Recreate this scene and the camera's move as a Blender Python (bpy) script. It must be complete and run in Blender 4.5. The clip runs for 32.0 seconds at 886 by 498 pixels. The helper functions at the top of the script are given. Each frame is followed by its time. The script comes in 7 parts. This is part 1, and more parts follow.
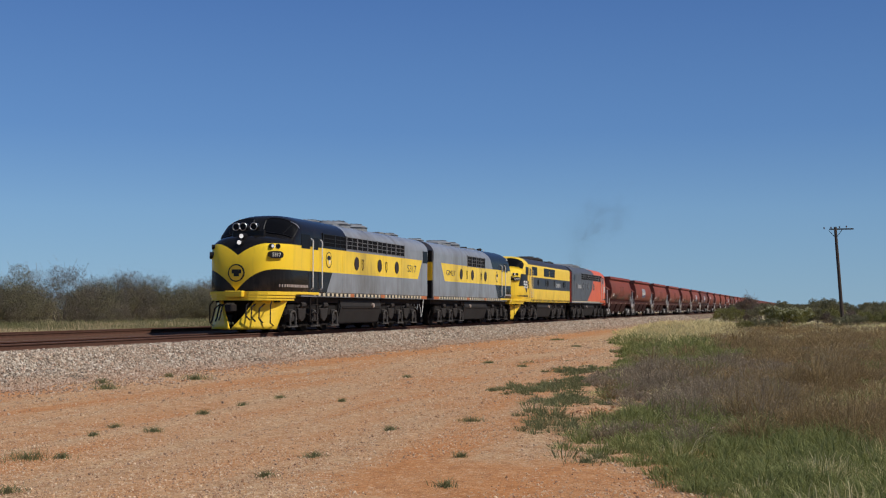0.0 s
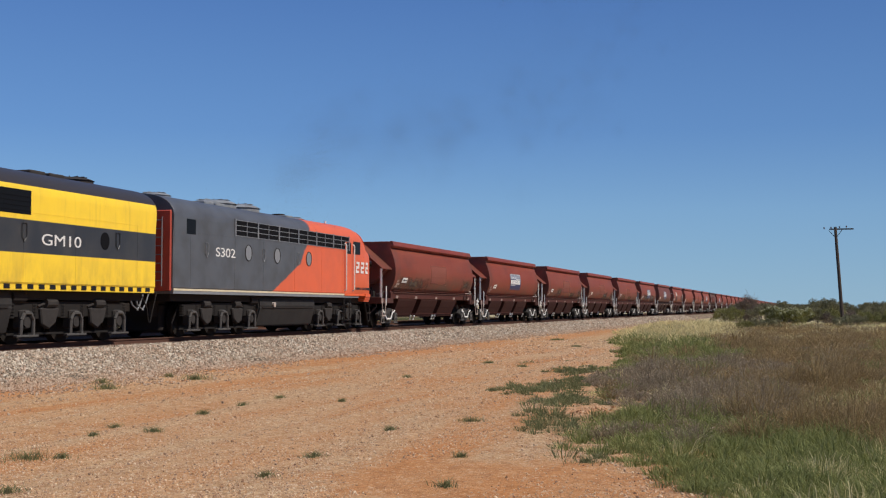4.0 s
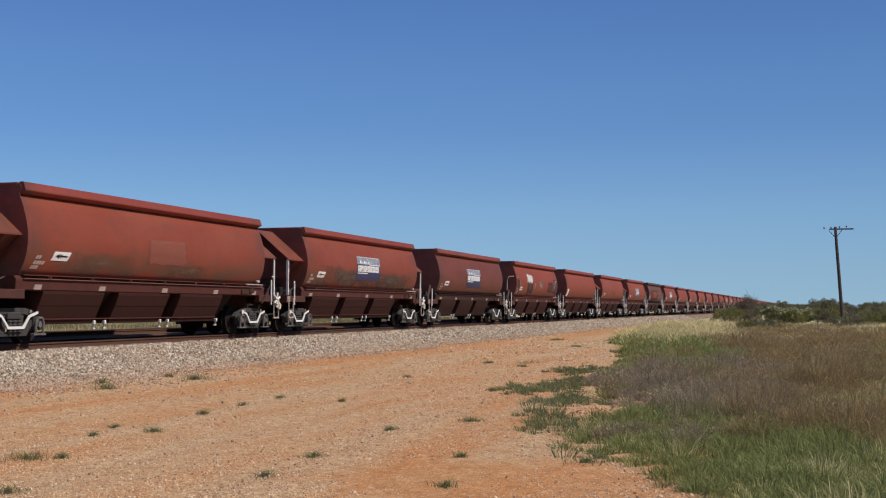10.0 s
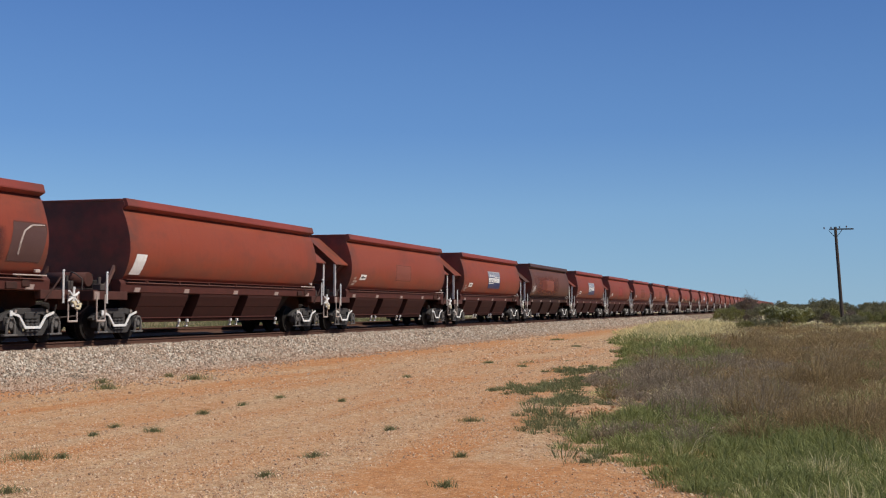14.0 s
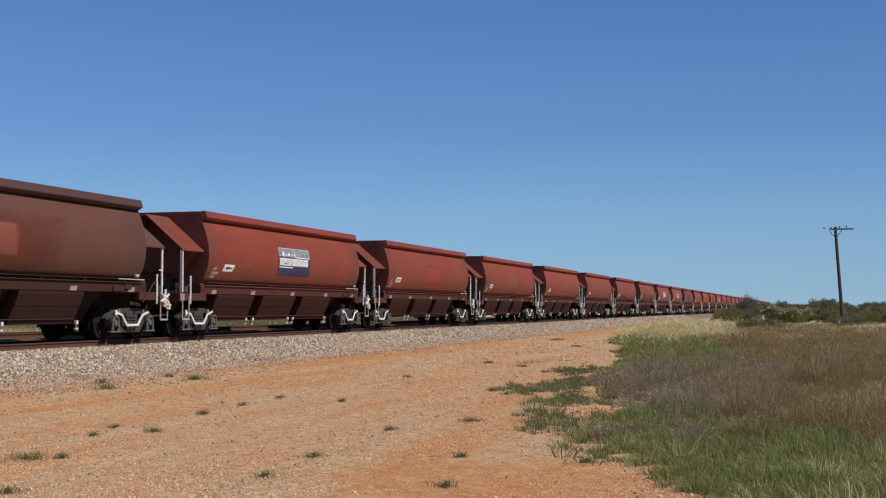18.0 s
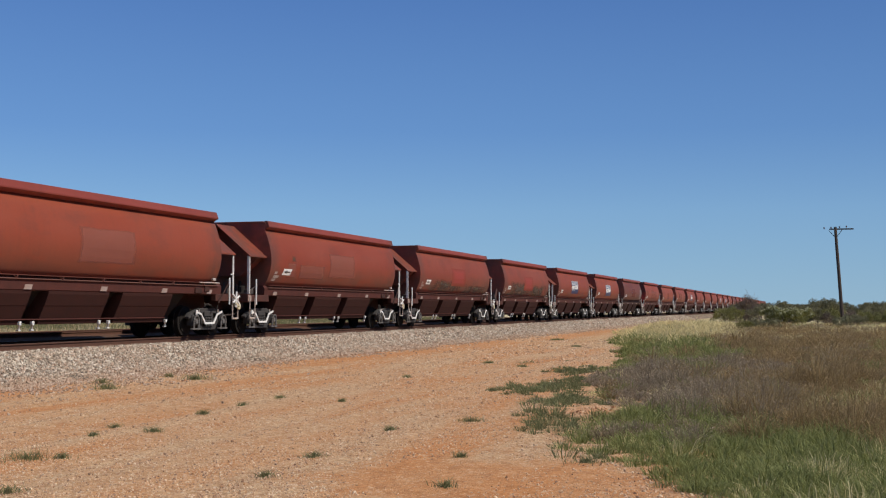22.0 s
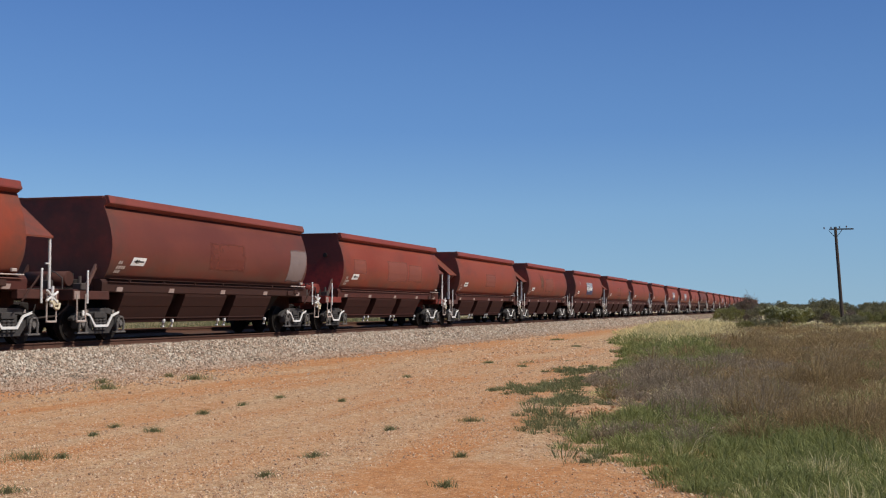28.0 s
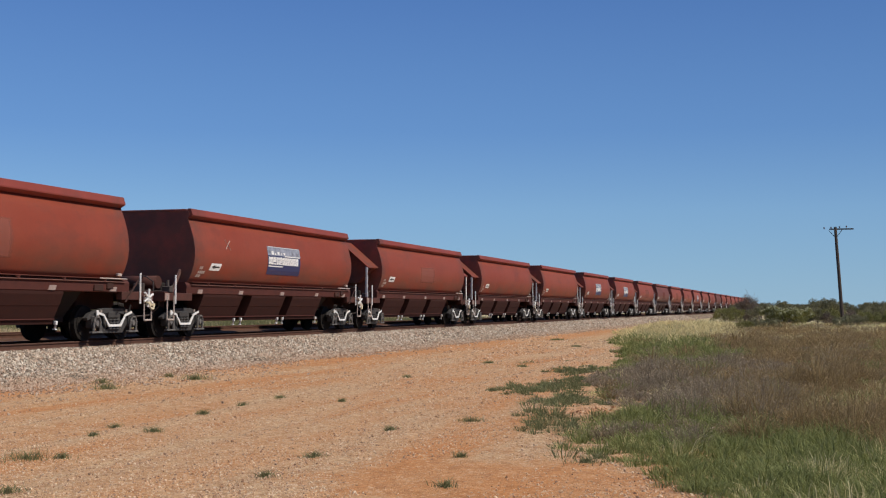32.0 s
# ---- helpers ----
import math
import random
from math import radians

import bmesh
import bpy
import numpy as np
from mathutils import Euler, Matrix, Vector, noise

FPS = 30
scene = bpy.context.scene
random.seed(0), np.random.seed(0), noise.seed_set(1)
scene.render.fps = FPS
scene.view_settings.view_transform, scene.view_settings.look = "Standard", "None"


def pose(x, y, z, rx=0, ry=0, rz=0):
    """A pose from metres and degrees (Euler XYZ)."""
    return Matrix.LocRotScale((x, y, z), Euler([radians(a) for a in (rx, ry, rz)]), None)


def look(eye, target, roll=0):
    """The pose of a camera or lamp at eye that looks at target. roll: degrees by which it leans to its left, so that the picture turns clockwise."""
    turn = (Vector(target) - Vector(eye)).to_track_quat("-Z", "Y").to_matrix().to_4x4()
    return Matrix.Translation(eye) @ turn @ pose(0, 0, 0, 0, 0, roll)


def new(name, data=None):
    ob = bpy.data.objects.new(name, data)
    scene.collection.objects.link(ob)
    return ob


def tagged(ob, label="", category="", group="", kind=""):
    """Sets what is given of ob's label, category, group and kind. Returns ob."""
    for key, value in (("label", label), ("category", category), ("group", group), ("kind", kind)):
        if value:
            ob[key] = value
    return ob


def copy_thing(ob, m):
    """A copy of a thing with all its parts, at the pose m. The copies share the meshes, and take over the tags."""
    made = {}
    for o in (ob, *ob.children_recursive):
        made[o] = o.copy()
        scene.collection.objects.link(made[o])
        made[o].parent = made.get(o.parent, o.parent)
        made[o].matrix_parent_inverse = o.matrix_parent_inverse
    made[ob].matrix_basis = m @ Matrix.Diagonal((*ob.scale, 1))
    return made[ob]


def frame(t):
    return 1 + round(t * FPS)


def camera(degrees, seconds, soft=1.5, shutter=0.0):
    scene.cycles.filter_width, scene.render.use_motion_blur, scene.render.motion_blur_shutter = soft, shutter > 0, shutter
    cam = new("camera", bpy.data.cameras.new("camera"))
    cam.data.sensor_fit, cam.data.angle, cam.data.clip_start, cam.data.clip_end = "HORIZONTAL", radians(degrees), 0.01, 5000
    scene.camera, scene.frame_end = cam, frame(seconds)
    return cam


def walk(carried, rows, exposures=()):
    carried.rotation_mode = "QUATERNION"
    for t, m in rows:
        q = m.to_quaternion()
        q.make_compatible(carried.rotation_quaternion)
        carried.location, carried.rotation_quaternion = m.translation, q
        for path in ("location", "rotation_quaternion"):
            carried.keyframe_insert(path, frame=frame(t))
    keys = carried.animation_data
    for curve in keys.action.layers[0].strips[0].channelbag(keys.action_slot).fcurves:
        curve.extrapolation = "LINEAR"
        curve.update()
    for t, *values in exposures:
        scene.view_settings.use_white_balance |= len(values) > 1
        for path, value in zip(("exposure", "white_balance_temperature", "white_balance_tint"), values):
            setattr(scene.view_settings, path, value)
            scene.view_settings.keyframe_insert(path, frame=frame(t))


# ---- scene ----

# ------------------------------------------------------------------ camera
EYE = 1.65                 # eye above the dirt road
cam = camera(40.25, 32.0, soft=1.15, shutter=0.06)
CAM_POSE = pose(0, 0, EYE, 92.81, 0, 16.78)
walk(cam, [(0, CAM_POSE), (32, CAM_POSE)], exposures=[(0, -0.10), (2, -0.02), (4, 0.05), (6, 0.09), (32, 0.09)])

# ------------------------------------------------------------------ world, sun
SUN_TO = Vector((1.0, -0.04, 1.15)).normalized()
SUN_EL = math.asin(SUN_TO.z)
SUN_AZ = math.atan2(SUN_TO.x, SUN_TO.y)
world = bpy.data.worlds.new("sky")
scene.world = world
world.use_nodes = True
wn = world.node_tree
wn.nodes.clear()
sky = wn.nodes.new("ShaderNodeTexSky")
sky.sky_type = "NISHITA"
sky.sun_disc = False
sky.sun_elevation = SUN_EL
sky.sun_rotation = SUN_AZ
sky.altitude = 0
sky.air_density = 1.0
sky.dust_density = 0.0
sky.ozone_density = 6.0
bg = wn.nodes.new("ShaderNodeBackground")
bg.inputs["Strength"].default_value = 0.065
wo = wn.nodes.new("ShaderNodeOutputWorld")
SKY = 0.065
geo_up = wn.nodes.new("ShaderNodeSeparateXYZ")
wn.links.new(wn.nodes.new("ShaderNodeTexCoord").outputs["Generated"], geo_up.inputs[0])
blue = None
for lo, hi, colour in ((0.0, 0.0, (0.255, 0.455, 0.64)), (0.0, 0.145, (0.143, 0.316, 0.628)), (0.08, 0.30, (0.056, 0.149, 0.428)), (0.3, 1.0, (0.080, 0.140, 0.300))):
    shade = tuple(c / SKY for c in colour) + (1.0,)
    step = wn.nodes.new("ShaderNodeMix")
    step.data_type = "RGBA"
    step.clamp_factor = True
    if blue is None:
        step.inputs[0].default_value = 1.0
        step.inputs[7].default_value = shade
    else:
        span = wn.nodes.new("ShaderNodeMapRange")
        span.inputs[1].default_value, span.inputs[2].default_value = lo, hi
        wn.links.new(geo_up.outputs[2], span.inputs[0])
        wn.links.new(span.outputs[0], step.inputs[0])
        wn.links.new(blue, step.inputs[6])
        step.inputs[7].default_value = shade
    blue = step.outputs[2]
clear = wn.nodes.new("ShaderNodeMix")
clear.data_type = "RGBA"
clear.inputs[0].default_value = 0.82
wn.links.new(sky.outputs[0], clear.inputs[6])
wn.links.new(blue, clear.inputs[7])
tilt = wn.nodes.new("ShaderNodeMapRange")
tilt.inputs[1].default_value, tilt.inputs[2].default_value = -0.75, 0.2
tilt.inputs[3].default_value, tilt.inputs[4].default_value = 0.072, 0.061
wn.links.new(geo_up.outputs[0], tilt.inputs[0])
wn.links.new(tilt.outputs[0], bg.inputs["Strength"])
wn.links.new(clear.outputs[2], bg.inputs[0])
wn.links.new(bg.outputs[0], wo.inputs[0])
sun_data = bpy.data.lights.new("sun", "SUN")
sun_data.energy = 3.9
sun_data.angle = radians(0.53)
sun_data.color = (1.0, 0.95, 0.87)
sun = new("sun", sun_data)
sun.matrix_world = look((60, -50, 60), Vector((60, -50, 60)) - SUN_TO)

# ------------------------------------------------------------------ plan
RAIL = 0.797               # height of the rail heads
TRACK_X = -18.96           # centre of the track that carries the train
TRACK2_X = -24.0           # centre of the second track
SPEED = 15.4               # metres a second, towards the camera


def along(passing, lateral=17.5):
    """Where along the track a point stands at the start that meets the camera's plane at that second."""
    return SPEED * passing - lateral * 0.302


# bare red patches of the dirt road: x, y, half width, half length
SWEPT = [(-3.0, 11.4, 1.9, 1.7), (-14.6, 44.0, 2.0, 18.0), (-12.3, 26.5, 0.45, 4.5), (-14.9, 20.5, 0.9, 2.2), (-13.0, 80.0, 2.2, 22.0)]


# ------------------------------------------------------------------ materials
class Nodes:
    """A material under construction: small helpers for its nodes."""

    def __init__(self, name):
        self.mat = bpy.data.materials.new(name)
        self.mat.use_nodes = True
        self.t = self.mat.node_tree
        self.bsdf = self.t.nodes["Principled BSDF"]
        self.coord = self.t.nodes.new("ShaderNodeTexCoord").outputs["Object"]

    def node(self, kind, **inputs):
        n = self.t.nodes.new(kind)
        for key, value in inputs.items():
            self.put(n.inputs[int(key[1:]) if key[0] == "i" and key[1:].isdigit() else key.replace("_", " ")], value)
        return n

    def put(self, socket, value):
        if isinstance(value, bpy.types.NodeSocket):
            self.t.links.new(value, socket)
        elif isinstance(value, tuple) and len(value) == 3 and socket.type == "RGBA":
            socket.default_value = (*value, 1)
        else:
            socket.default_value = value

    def math(self, op, a, b=0.0, clamp=False):
        n = self.t.nodes.new("ShaderNodeMath")
        n.operation, n.use_clamp = op, clamp
        self.put(n.inputs[0], a)
        self.put(n.inputs[1], b)
        return n.outputs[0]

    def xyz(self):
        n = self.node("ShaderNodeSeparateXYZ", Vector=self.coord)
        return n.outputs[0], n.outputs[1], n.outputs[2]

    def stretch(self, scale, offset=None):
        n = self.node("ShaderNodeMapping", Vector=self.coord, Scale=scale)
        if offset is not None:
            self.put(n.inputs["Location"], offset)
        return n.outputs[0]

    def noise(self, scale, detail=4.0, rough=0.55, vector=None):
        n = self.node("ShaderNodeTexNoise", Vector=vector or self.coord, Scale=scale, Detail=detail, Roughness=rough)
        return n.outputs[0]

    def ramp(self, value, lo, hi):
        n = self.node("ShaderNodeMapRange", i0=value, i1=lo, i2=hi)
        return n.outputs[0]

    def mix(self, fac, a, b):
        n = self.t.nodes.new("ShaderNodeMix")
        n.data_type = "RGBA"
        self.put(n.inputs[0], fac)
        self.put(n.inputs[6], a)
        self.put(n.inputs[7], b)
        return n.outputs[2]

    def half(self, x, y, z, a, b, c, d, soft=0.008):
        """1 where a x + b y + c z + d is above 0."""
        total = d
        for k, s in ((a, x), (b, y), (c, z)):
            if k:
                total = self.math("ADD", self.math("MULTIPLY", s, k), total)
        return self.ramp(total, -soft, soft)

    def both(self, *masks):
        out = masks[0]
        for m in masks[1:]:
            out = self.math("MULTIPLY", out, m)
        return out

    def random(self):
        return self.t.nodes.new("ShaderNodeObjectInfo").outputs["Random"]

    def done(self, colour, rough=0.6, metal=0.0, bump=None, strength=0.3, distance=0.02, gloss=None):
        if gloss is not None:
            self.bsdf.inputs["Specular IOR Level"].default_value = gloss
        self.put(self.bsdf.inputs["Base Color"], colour)
        self.put(self.bsdf.inputs["Roughness"], rough)
        self.bsdf.inputs["Metallic"].default_value = metal
        if bump is not None:
            b = self.node("ShaderNodeBump", Height=bump, Strength=strength, Distance=distance)
            self.t.links.new(b.outputs[0], self.bsdf.inputs["Normal"])
        return self.mat


def worn(name, colour, rough=0.55, metal=0.0, amount=0.3, scale=3.0, dirt=(0.05, 0.035, 0.025), gloss=0.22):
    """Paint or metal with blotches, grime and fine grain."""
    n = Nodes(name)
    big = n.ramp(n.noise(scale, 5), 0.35, 0.75)
    fine = n.noise(scale * 14, 3)
    c = n.mix(n.math("MULTIPLY", big, amount), colour, dirt)
    c = n.mix(n.math("MULTIPLY", n.ramp(fine, 0.4, 0.7), amount * 0.35), c, tuple(min(1, v * 1.35) for v in colour))
    n.bsdf.inputs["Specular IOR Level"].default_value = gloss
    return n.done(c, rough, metal, fine, 0.12, 0.01)


def plain(name, colour, rough=0.5, metal=0.0, gloss=0.5):
    n = Nodes(name)
    n.bsdf.inputs["Specular IOR Level"].default_value = gloss
    g = n.noise(30, 2)
    return n.done(n.mix(n.math("MULTIPLY", g, 0.25), colour, tuple(v * 0.7 for v in colour)), rough, metal)


def soil_material():
    """Red earth with pale gravel in wheel tracks, swept smooth in places, dry growth far off."""
    n = Nodes("red_earth")
    x, y, z = n.xyz()
    mid = n.noise(1.3, 6, 0.65)
    fine = n.noise(18, 5, 0.7)
    streak = n.noise(0.95, 6, 0.62, n.stretch((1.0, 0.11, 1.0)))
    blot = n.noise(0.45, 5, 0.6, n.stretch((1.0, 0.35, 1.0)))
    bed = n.math("ADD", n.math("MULTIPLY", streak, 0.62), n.math("MULTIPLY", blot, 0.38))
    bed = n.ramp(bed, 0.40, 0.58)
    for cx, cy, rx, ry in SWEPT:
        a = n.math("MULTIPLY", n.math("SUBTRACT", x, cx), 1.0 / rx)
        b = n.math("MULTIPLY", n.math("SUBTRACT", y, cy), 1.0 / ry)
        ring = n.math("SUBTRACT", 1.0, n.math("ADD", n.math("MULTIPLY", a, a), n.math("MULTIPLY", b, b)))
        ring = n.ramp(n.math("ADD", ring, n.math("MULTIPLY", n.math("SUBTRACT", mid, 0.5), 2.4)), -0.15, 0.55)
        bed = n.math("MULTIPLY", bed, n.math("SUBTRACT", 1.0, n.math("MULTIPLY", ring, 0.76)))
    c = n.mix(bed, (0.550, 0.240, 0.088), (0.668, 0.446, 0.248))
    c = n.mix(n.math("MULTIPLY", n.ramp(mid, 0.54, 0.70), 0.45), c, (0.47, 0.18, 0.058))
    gravel = n.math("ADD", n.math("MULTIPLY", bed, 0.65), 0.35)
    for size, lim, part_of in ((15.0, 0.40, 0.30), (34.0, 0.42, 0.20)):
        peb = n.node("ShaderNodeTexVoronoi", Vector=n.coord, Scale=size)
        pebble = n.ramp(peb.outputs["Distance"], lim, lim * 0.55)
        hue = n.node("ShaderNodeSeparateColor", Color=peb.outputs["Color"])
        gate = n.math("MULTIPLY", n.ramp(hue.outputs[0], part_of, part_of + 0.1), gravel)
        c = n.mix(n.math("MULTIPLY", n.ramp(peb.outputs["Distance"], lim * 0.8, lim * 1.4), n.math("MULTIPLY", gate, 0.32)), c, (0.24, 0.100, 0.040))
        c = n.mix(n.math("MULTIPLY", pebble, n.math("MULTIPLY", gate, 0.9)), c, n.mix(hue.outputs[1], (0.50, 0.27, 0.13), (0.84, 0.70, 0.51)))
    c = n.mix(n.math("MULTIPLY", n.ramp(fine, 0.5, 0.68), 0.40), c, (0.26, 0.100, 0.040))
    lump = n.noise(5.0, 5, 0.72, n.stretch((1.0, 0.7, 1.0)))
    # dark patches for stone clusters and their small shadows, put into the colour
    c = n.mix(n.math("MULTIPLY", n.ramp(lump, 0.53, 0.66), 0.50), c, (0.29, 0.120, 0.050))
    c = n.mix(n.math("MULTIPLY", n.ramp(lump, 0.45, 0.33), 0.35), c, (0.74, 0.54, 0.34))
    # beyond the line and far off the earth is covered by low dry growth
    far = n.math("MULTIPLY", n.ramp(n.math("ADD", y, n.math("MULTIPLY", n.noise(0.2, 3), 30)), 60, 110), n.ramp(x, -13.5, -10.5))
    far = n.math("ADD", far, n.math("ADD", n.ramp(y, 130, 170), n.ramp(x, -27.5, -30.0), True), True)
    field = n.mix(n.ramp(n.noise(0.35, 5), 0.35, 0.65), (0.44, 0.36, 0.20), (0.57, 0.47, 0.28))
    c = n.mix(far, c, field)
    h = n.math("ADD", n.math("MULTIPLY", mid, 0.6), n.math("ADD", n.math("MULTIPLY", pebble, n.math("MULTIPLY", gate, 0.5)), n.math("MULTIPLY", fine, 0.5)))
    h = n.math("ADD", h, n.math("MULTIPLY", lump, 0.9))
    return n.done(c, 0.97, 0, h, 0.9, 0.05, 0.05)


def ballast_material(name, dark):
    n = Nodes(name)
    isl = n.t.nodes.new("ShaderNodeNewGeometry").outputs["Random Per Island"]
    k = 0.55 if dark else 1.0
    c = n.mix(n.ramp(isl, 0.0, 0.62), (0.22 * k, 0.168 * k, 0.124 * k), (0.56 * k, 0.460 * k, 0.345 * k))
    c = n.mix(n.ramp(isl, 0.62, 1.0), c, (0.77 * k, 0.67 * k, 0.54 * k))
    odd = n.math("FRACT", n.math("MULTIPLY", isl, 23.0))
    c = n.mix(n.math("MULTIPLY", n.ramp(odd, 0.72, 0.80), 0.55), c, (0.50 * k, 0.30 * k, 0.19 * k))
    x, y, z = n.xyz()
    red = n.math("MULTIPLY", n.ramp(n.math("ADD", z, n.math("MULTIPLY", n.noise(0.9, 4), 0.4)), 0.42, 0.16), 0.42)
    c = n.mix(red, c, (0.52, 0.25, 0.11))
    c = n.mix(n.math("MULTIPLY", n.ramp(n.noise(0.8, 4), 0.45, 0.7), 0.35), c, (0.40 * k, 0.26 * k, 0.165 * k))
    c = n.mix(n.math("MULTIPLY", n.noise(60, 3), 0.35), c, (0.16, 0.13, 0.11))
    return n.done(c, 0.95, 0, n.noise(40, 3), 0.4, 0.01, 0.12)


def ballast_bed_material(name, dark):
    n = Nodes(name)
    v = n.node("ShaderNodeTexVoronoi", Vector=n.coord, Scale=17.0)
    s = n.node("ShaderNodeSeparateColor", Color=v.outputs["Color"]).outputs[0]
    k = 0.42 if dark else 0.95
    c = n.mix(s, (0.24 * k, 0.175 * k, 0.11 * k), (0.62 * k, 0.52 * k, 0.39 * k))
    c = n.mix(n.ramp(v.outputs["Distance"], 0.25, 0.6), c, (0.09 * k, 0.065 * k, 0.05 * k))
    if dark:
        c = n.mix(0.75, c, (0.115, 0.056, 0.034))
    else:
        c = n.mix(n.math("MULTIPLY", n.ramp(n.noise(0.9, 4), 0.45, 0.7), 0.4), c, (0.38, 0.23, 0.14))
    return n.done(c, 0.97, 0, v.outputs["Distance"], -0.8, 0.05, 0.03)


def leaf_material(name, a, b, rough=0.7, through_light=0.42):
    n = Nodes(name)
    geo = n.t.nodes.new("ShaderNodeNewGeometry")
    c = n.mix(geo.outputs["Random Per Island"], a, b)
    c = n.mix(n.math("MULTIPLY", n.noise(1.5, 3), 0.35), c, tuple(v * 0.5 for v in a))
    n.bsdf.inputs["Specular IOR Level"].default_value = 0.2
    m = n.done(c, rough)
    if through_light:
        thin = n.node("ShaderNodeBsdfTranslucent", Color=c)
        both = n.t.nodes.new("ShaderNodeMixShader")
        both.inputs[0].default_value = through_light
        n.t.links.new(n.bsdf.outputs[0], both.inputs[1])
        n.t.links.new(thin.outputs[0], both.inputs[2])
        n.t.links.new(both.outputs[0], n.t.nodes["Material Output"].inputs[0])
    return m


def wagon_paint(name, base, faded, grime_amount):
    """Oxide red hopper paint: faded bands, faint drips, grime low down."""
    n = Nodes(name)
    rnd = n.random()
    off = n.node("ShaderNodeCombineXYZ", i0=n.math("MULTIPLY", rnd, 37.0), i1=n.math("MULTIPLY", rnd, 61.0), i2=n.math("MULTIPLY", rnd, 19.0)).outputs[0]
    p = n.node("ShaderNodeVectorMath", i0=n.coord, i1=off).outputs[0]
    x, y, z = n.xyz()
    wide = n.node("ShaderNodeMapping", Vector=p, Scale=(1.0, 0.45, 1.0)).outputs[0]
    tone = n.mix(n.ramp(n.noise(0.9, 5, 0.6, wide), 0.32, 0.68), base, faded)
    soot = n.ramp(n.noise(1.1, 5, 0.65, wide), 0.52, 0.72)
    tone = n.mix(n.math("MULTIPLY", soot, 0.38), tone, (0.085, 0.036, 0.027))
    drip = n.node("ShaderNodeMapping", Vector=p, Scale=(2.5, 2.5, 0.22)).outputs[0]
    tone = n.mix(n.math("MULTIPLY", n.ramp(n.noise(2.2, 5, 0.6, drip), 0.5, 0.8), 0.2), tone, (0.11, 0.035, 0.024))
    band = n.node("ShaderNodeMapping", Vector=p, Scale=(0.6, 0.45, 1.3)).outputs[0]
    low = n.math("MULTIPLY", n.ramp(z, 2.55, 1.75), n.ramp(n.noise(1.5, 5, 0.6, band), 0.38, 0.58))
    tone = n.mix(n.math("MULTIPLY", low, grime_amount), tone, (0.100, 0.066, 0.045))
    # darker and greyer towards both ends of the body, broken up by noise
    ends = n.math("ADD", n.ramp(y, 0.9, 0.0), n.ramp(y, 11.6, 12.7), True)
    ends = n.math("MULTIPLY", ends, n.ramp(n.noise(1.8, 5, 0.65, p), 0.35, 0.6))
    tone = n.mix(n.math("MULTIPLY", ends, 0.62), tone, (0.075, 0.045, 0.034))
    tone = n.mix(n.math("MULTIPLY", n.ramp(n.noise(26, 4, 0.6, p), 0.5, 0.8), 0.18), tone, (0.07, 0.03, 0.022))
    n.bsdf.inputs["Specular IOR Level"].default_value = 0.25
    return n.done(tone, 0.62, 0, n.noise(3.0, 4, 0.5, p), 0.14, 0.03)


def veil(name, colour, other, strength, soft, ragged, scale=1.6, bias=0.55):
    """A coat of paint or dirt that thins out towards its uneven edges."""
    n = Nodes(name)
    g = n.node("ShaderNodeSeparateXYZ", Vector=n.t.nodes.new("ShaderNodeTexCoord").outputs["Generated"])
    rnd = n.random()
    p = n.node("ShaderNodeVectorMath", i0=n.coord, i1=n.node("ShaderNodeCombineXYZ", i0=n.math("MULTIPLY", rnd, 31.0), i1=n.math("MULTIPLY", rnd, 17.0)).outputs[0]).outputs[0]
    edge = 1.0
    for axis in (1, 2):
        s = g.outputs[axis]
        edge = n.math("MINIMUM", edge, n.math("MINIMUM", s, n.math("SUBTRACT", 1.0, s)))
    edge = n.math("ADD", edge, n.math("MULTIPLY", n.math("SUBTRACT", n.noise(scale, 6, 0.65, p), bias), ragged))
    cover = n.math("MULTIPLY", n.ramp(edge, 0.0, soft), strength)
    c = n.mix(n.noise(2.5, 4, 0.6, p), colour, other)
    n.bsdf.inputs["Specular IOR Level"].default_value = 0.2
    m = n.done(c, 0.7)
    clear = n.t.nodes.new("ShaderNodeBsdfTransparent")
    out = n.t.nodes.new("ShaderNodeMixShader")
    n.t.links.new(cover, out.inputs[0])
    n.t.links.new(clear.outputs[0], out.inputs[1])
    n.t.links.new(n.bsdf.outputs[0], out.inputs[2])
    n.t.links.new(out.outputs[0], n.t.nodes["Material Output"].inputs[0])
    return m


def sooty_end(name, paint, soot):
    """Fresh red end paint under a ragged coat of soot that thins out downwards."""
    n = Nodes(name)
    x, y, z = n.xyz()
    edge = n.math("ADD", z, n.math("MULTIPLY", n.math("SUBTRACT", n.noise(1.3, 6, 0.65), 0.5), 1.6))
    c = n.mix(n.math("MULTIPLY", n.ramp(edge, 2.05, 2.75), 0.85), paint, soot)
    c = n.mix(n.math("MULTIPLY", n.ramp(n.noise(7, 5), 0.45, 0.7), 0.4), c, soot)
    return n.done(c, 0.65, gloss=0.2)


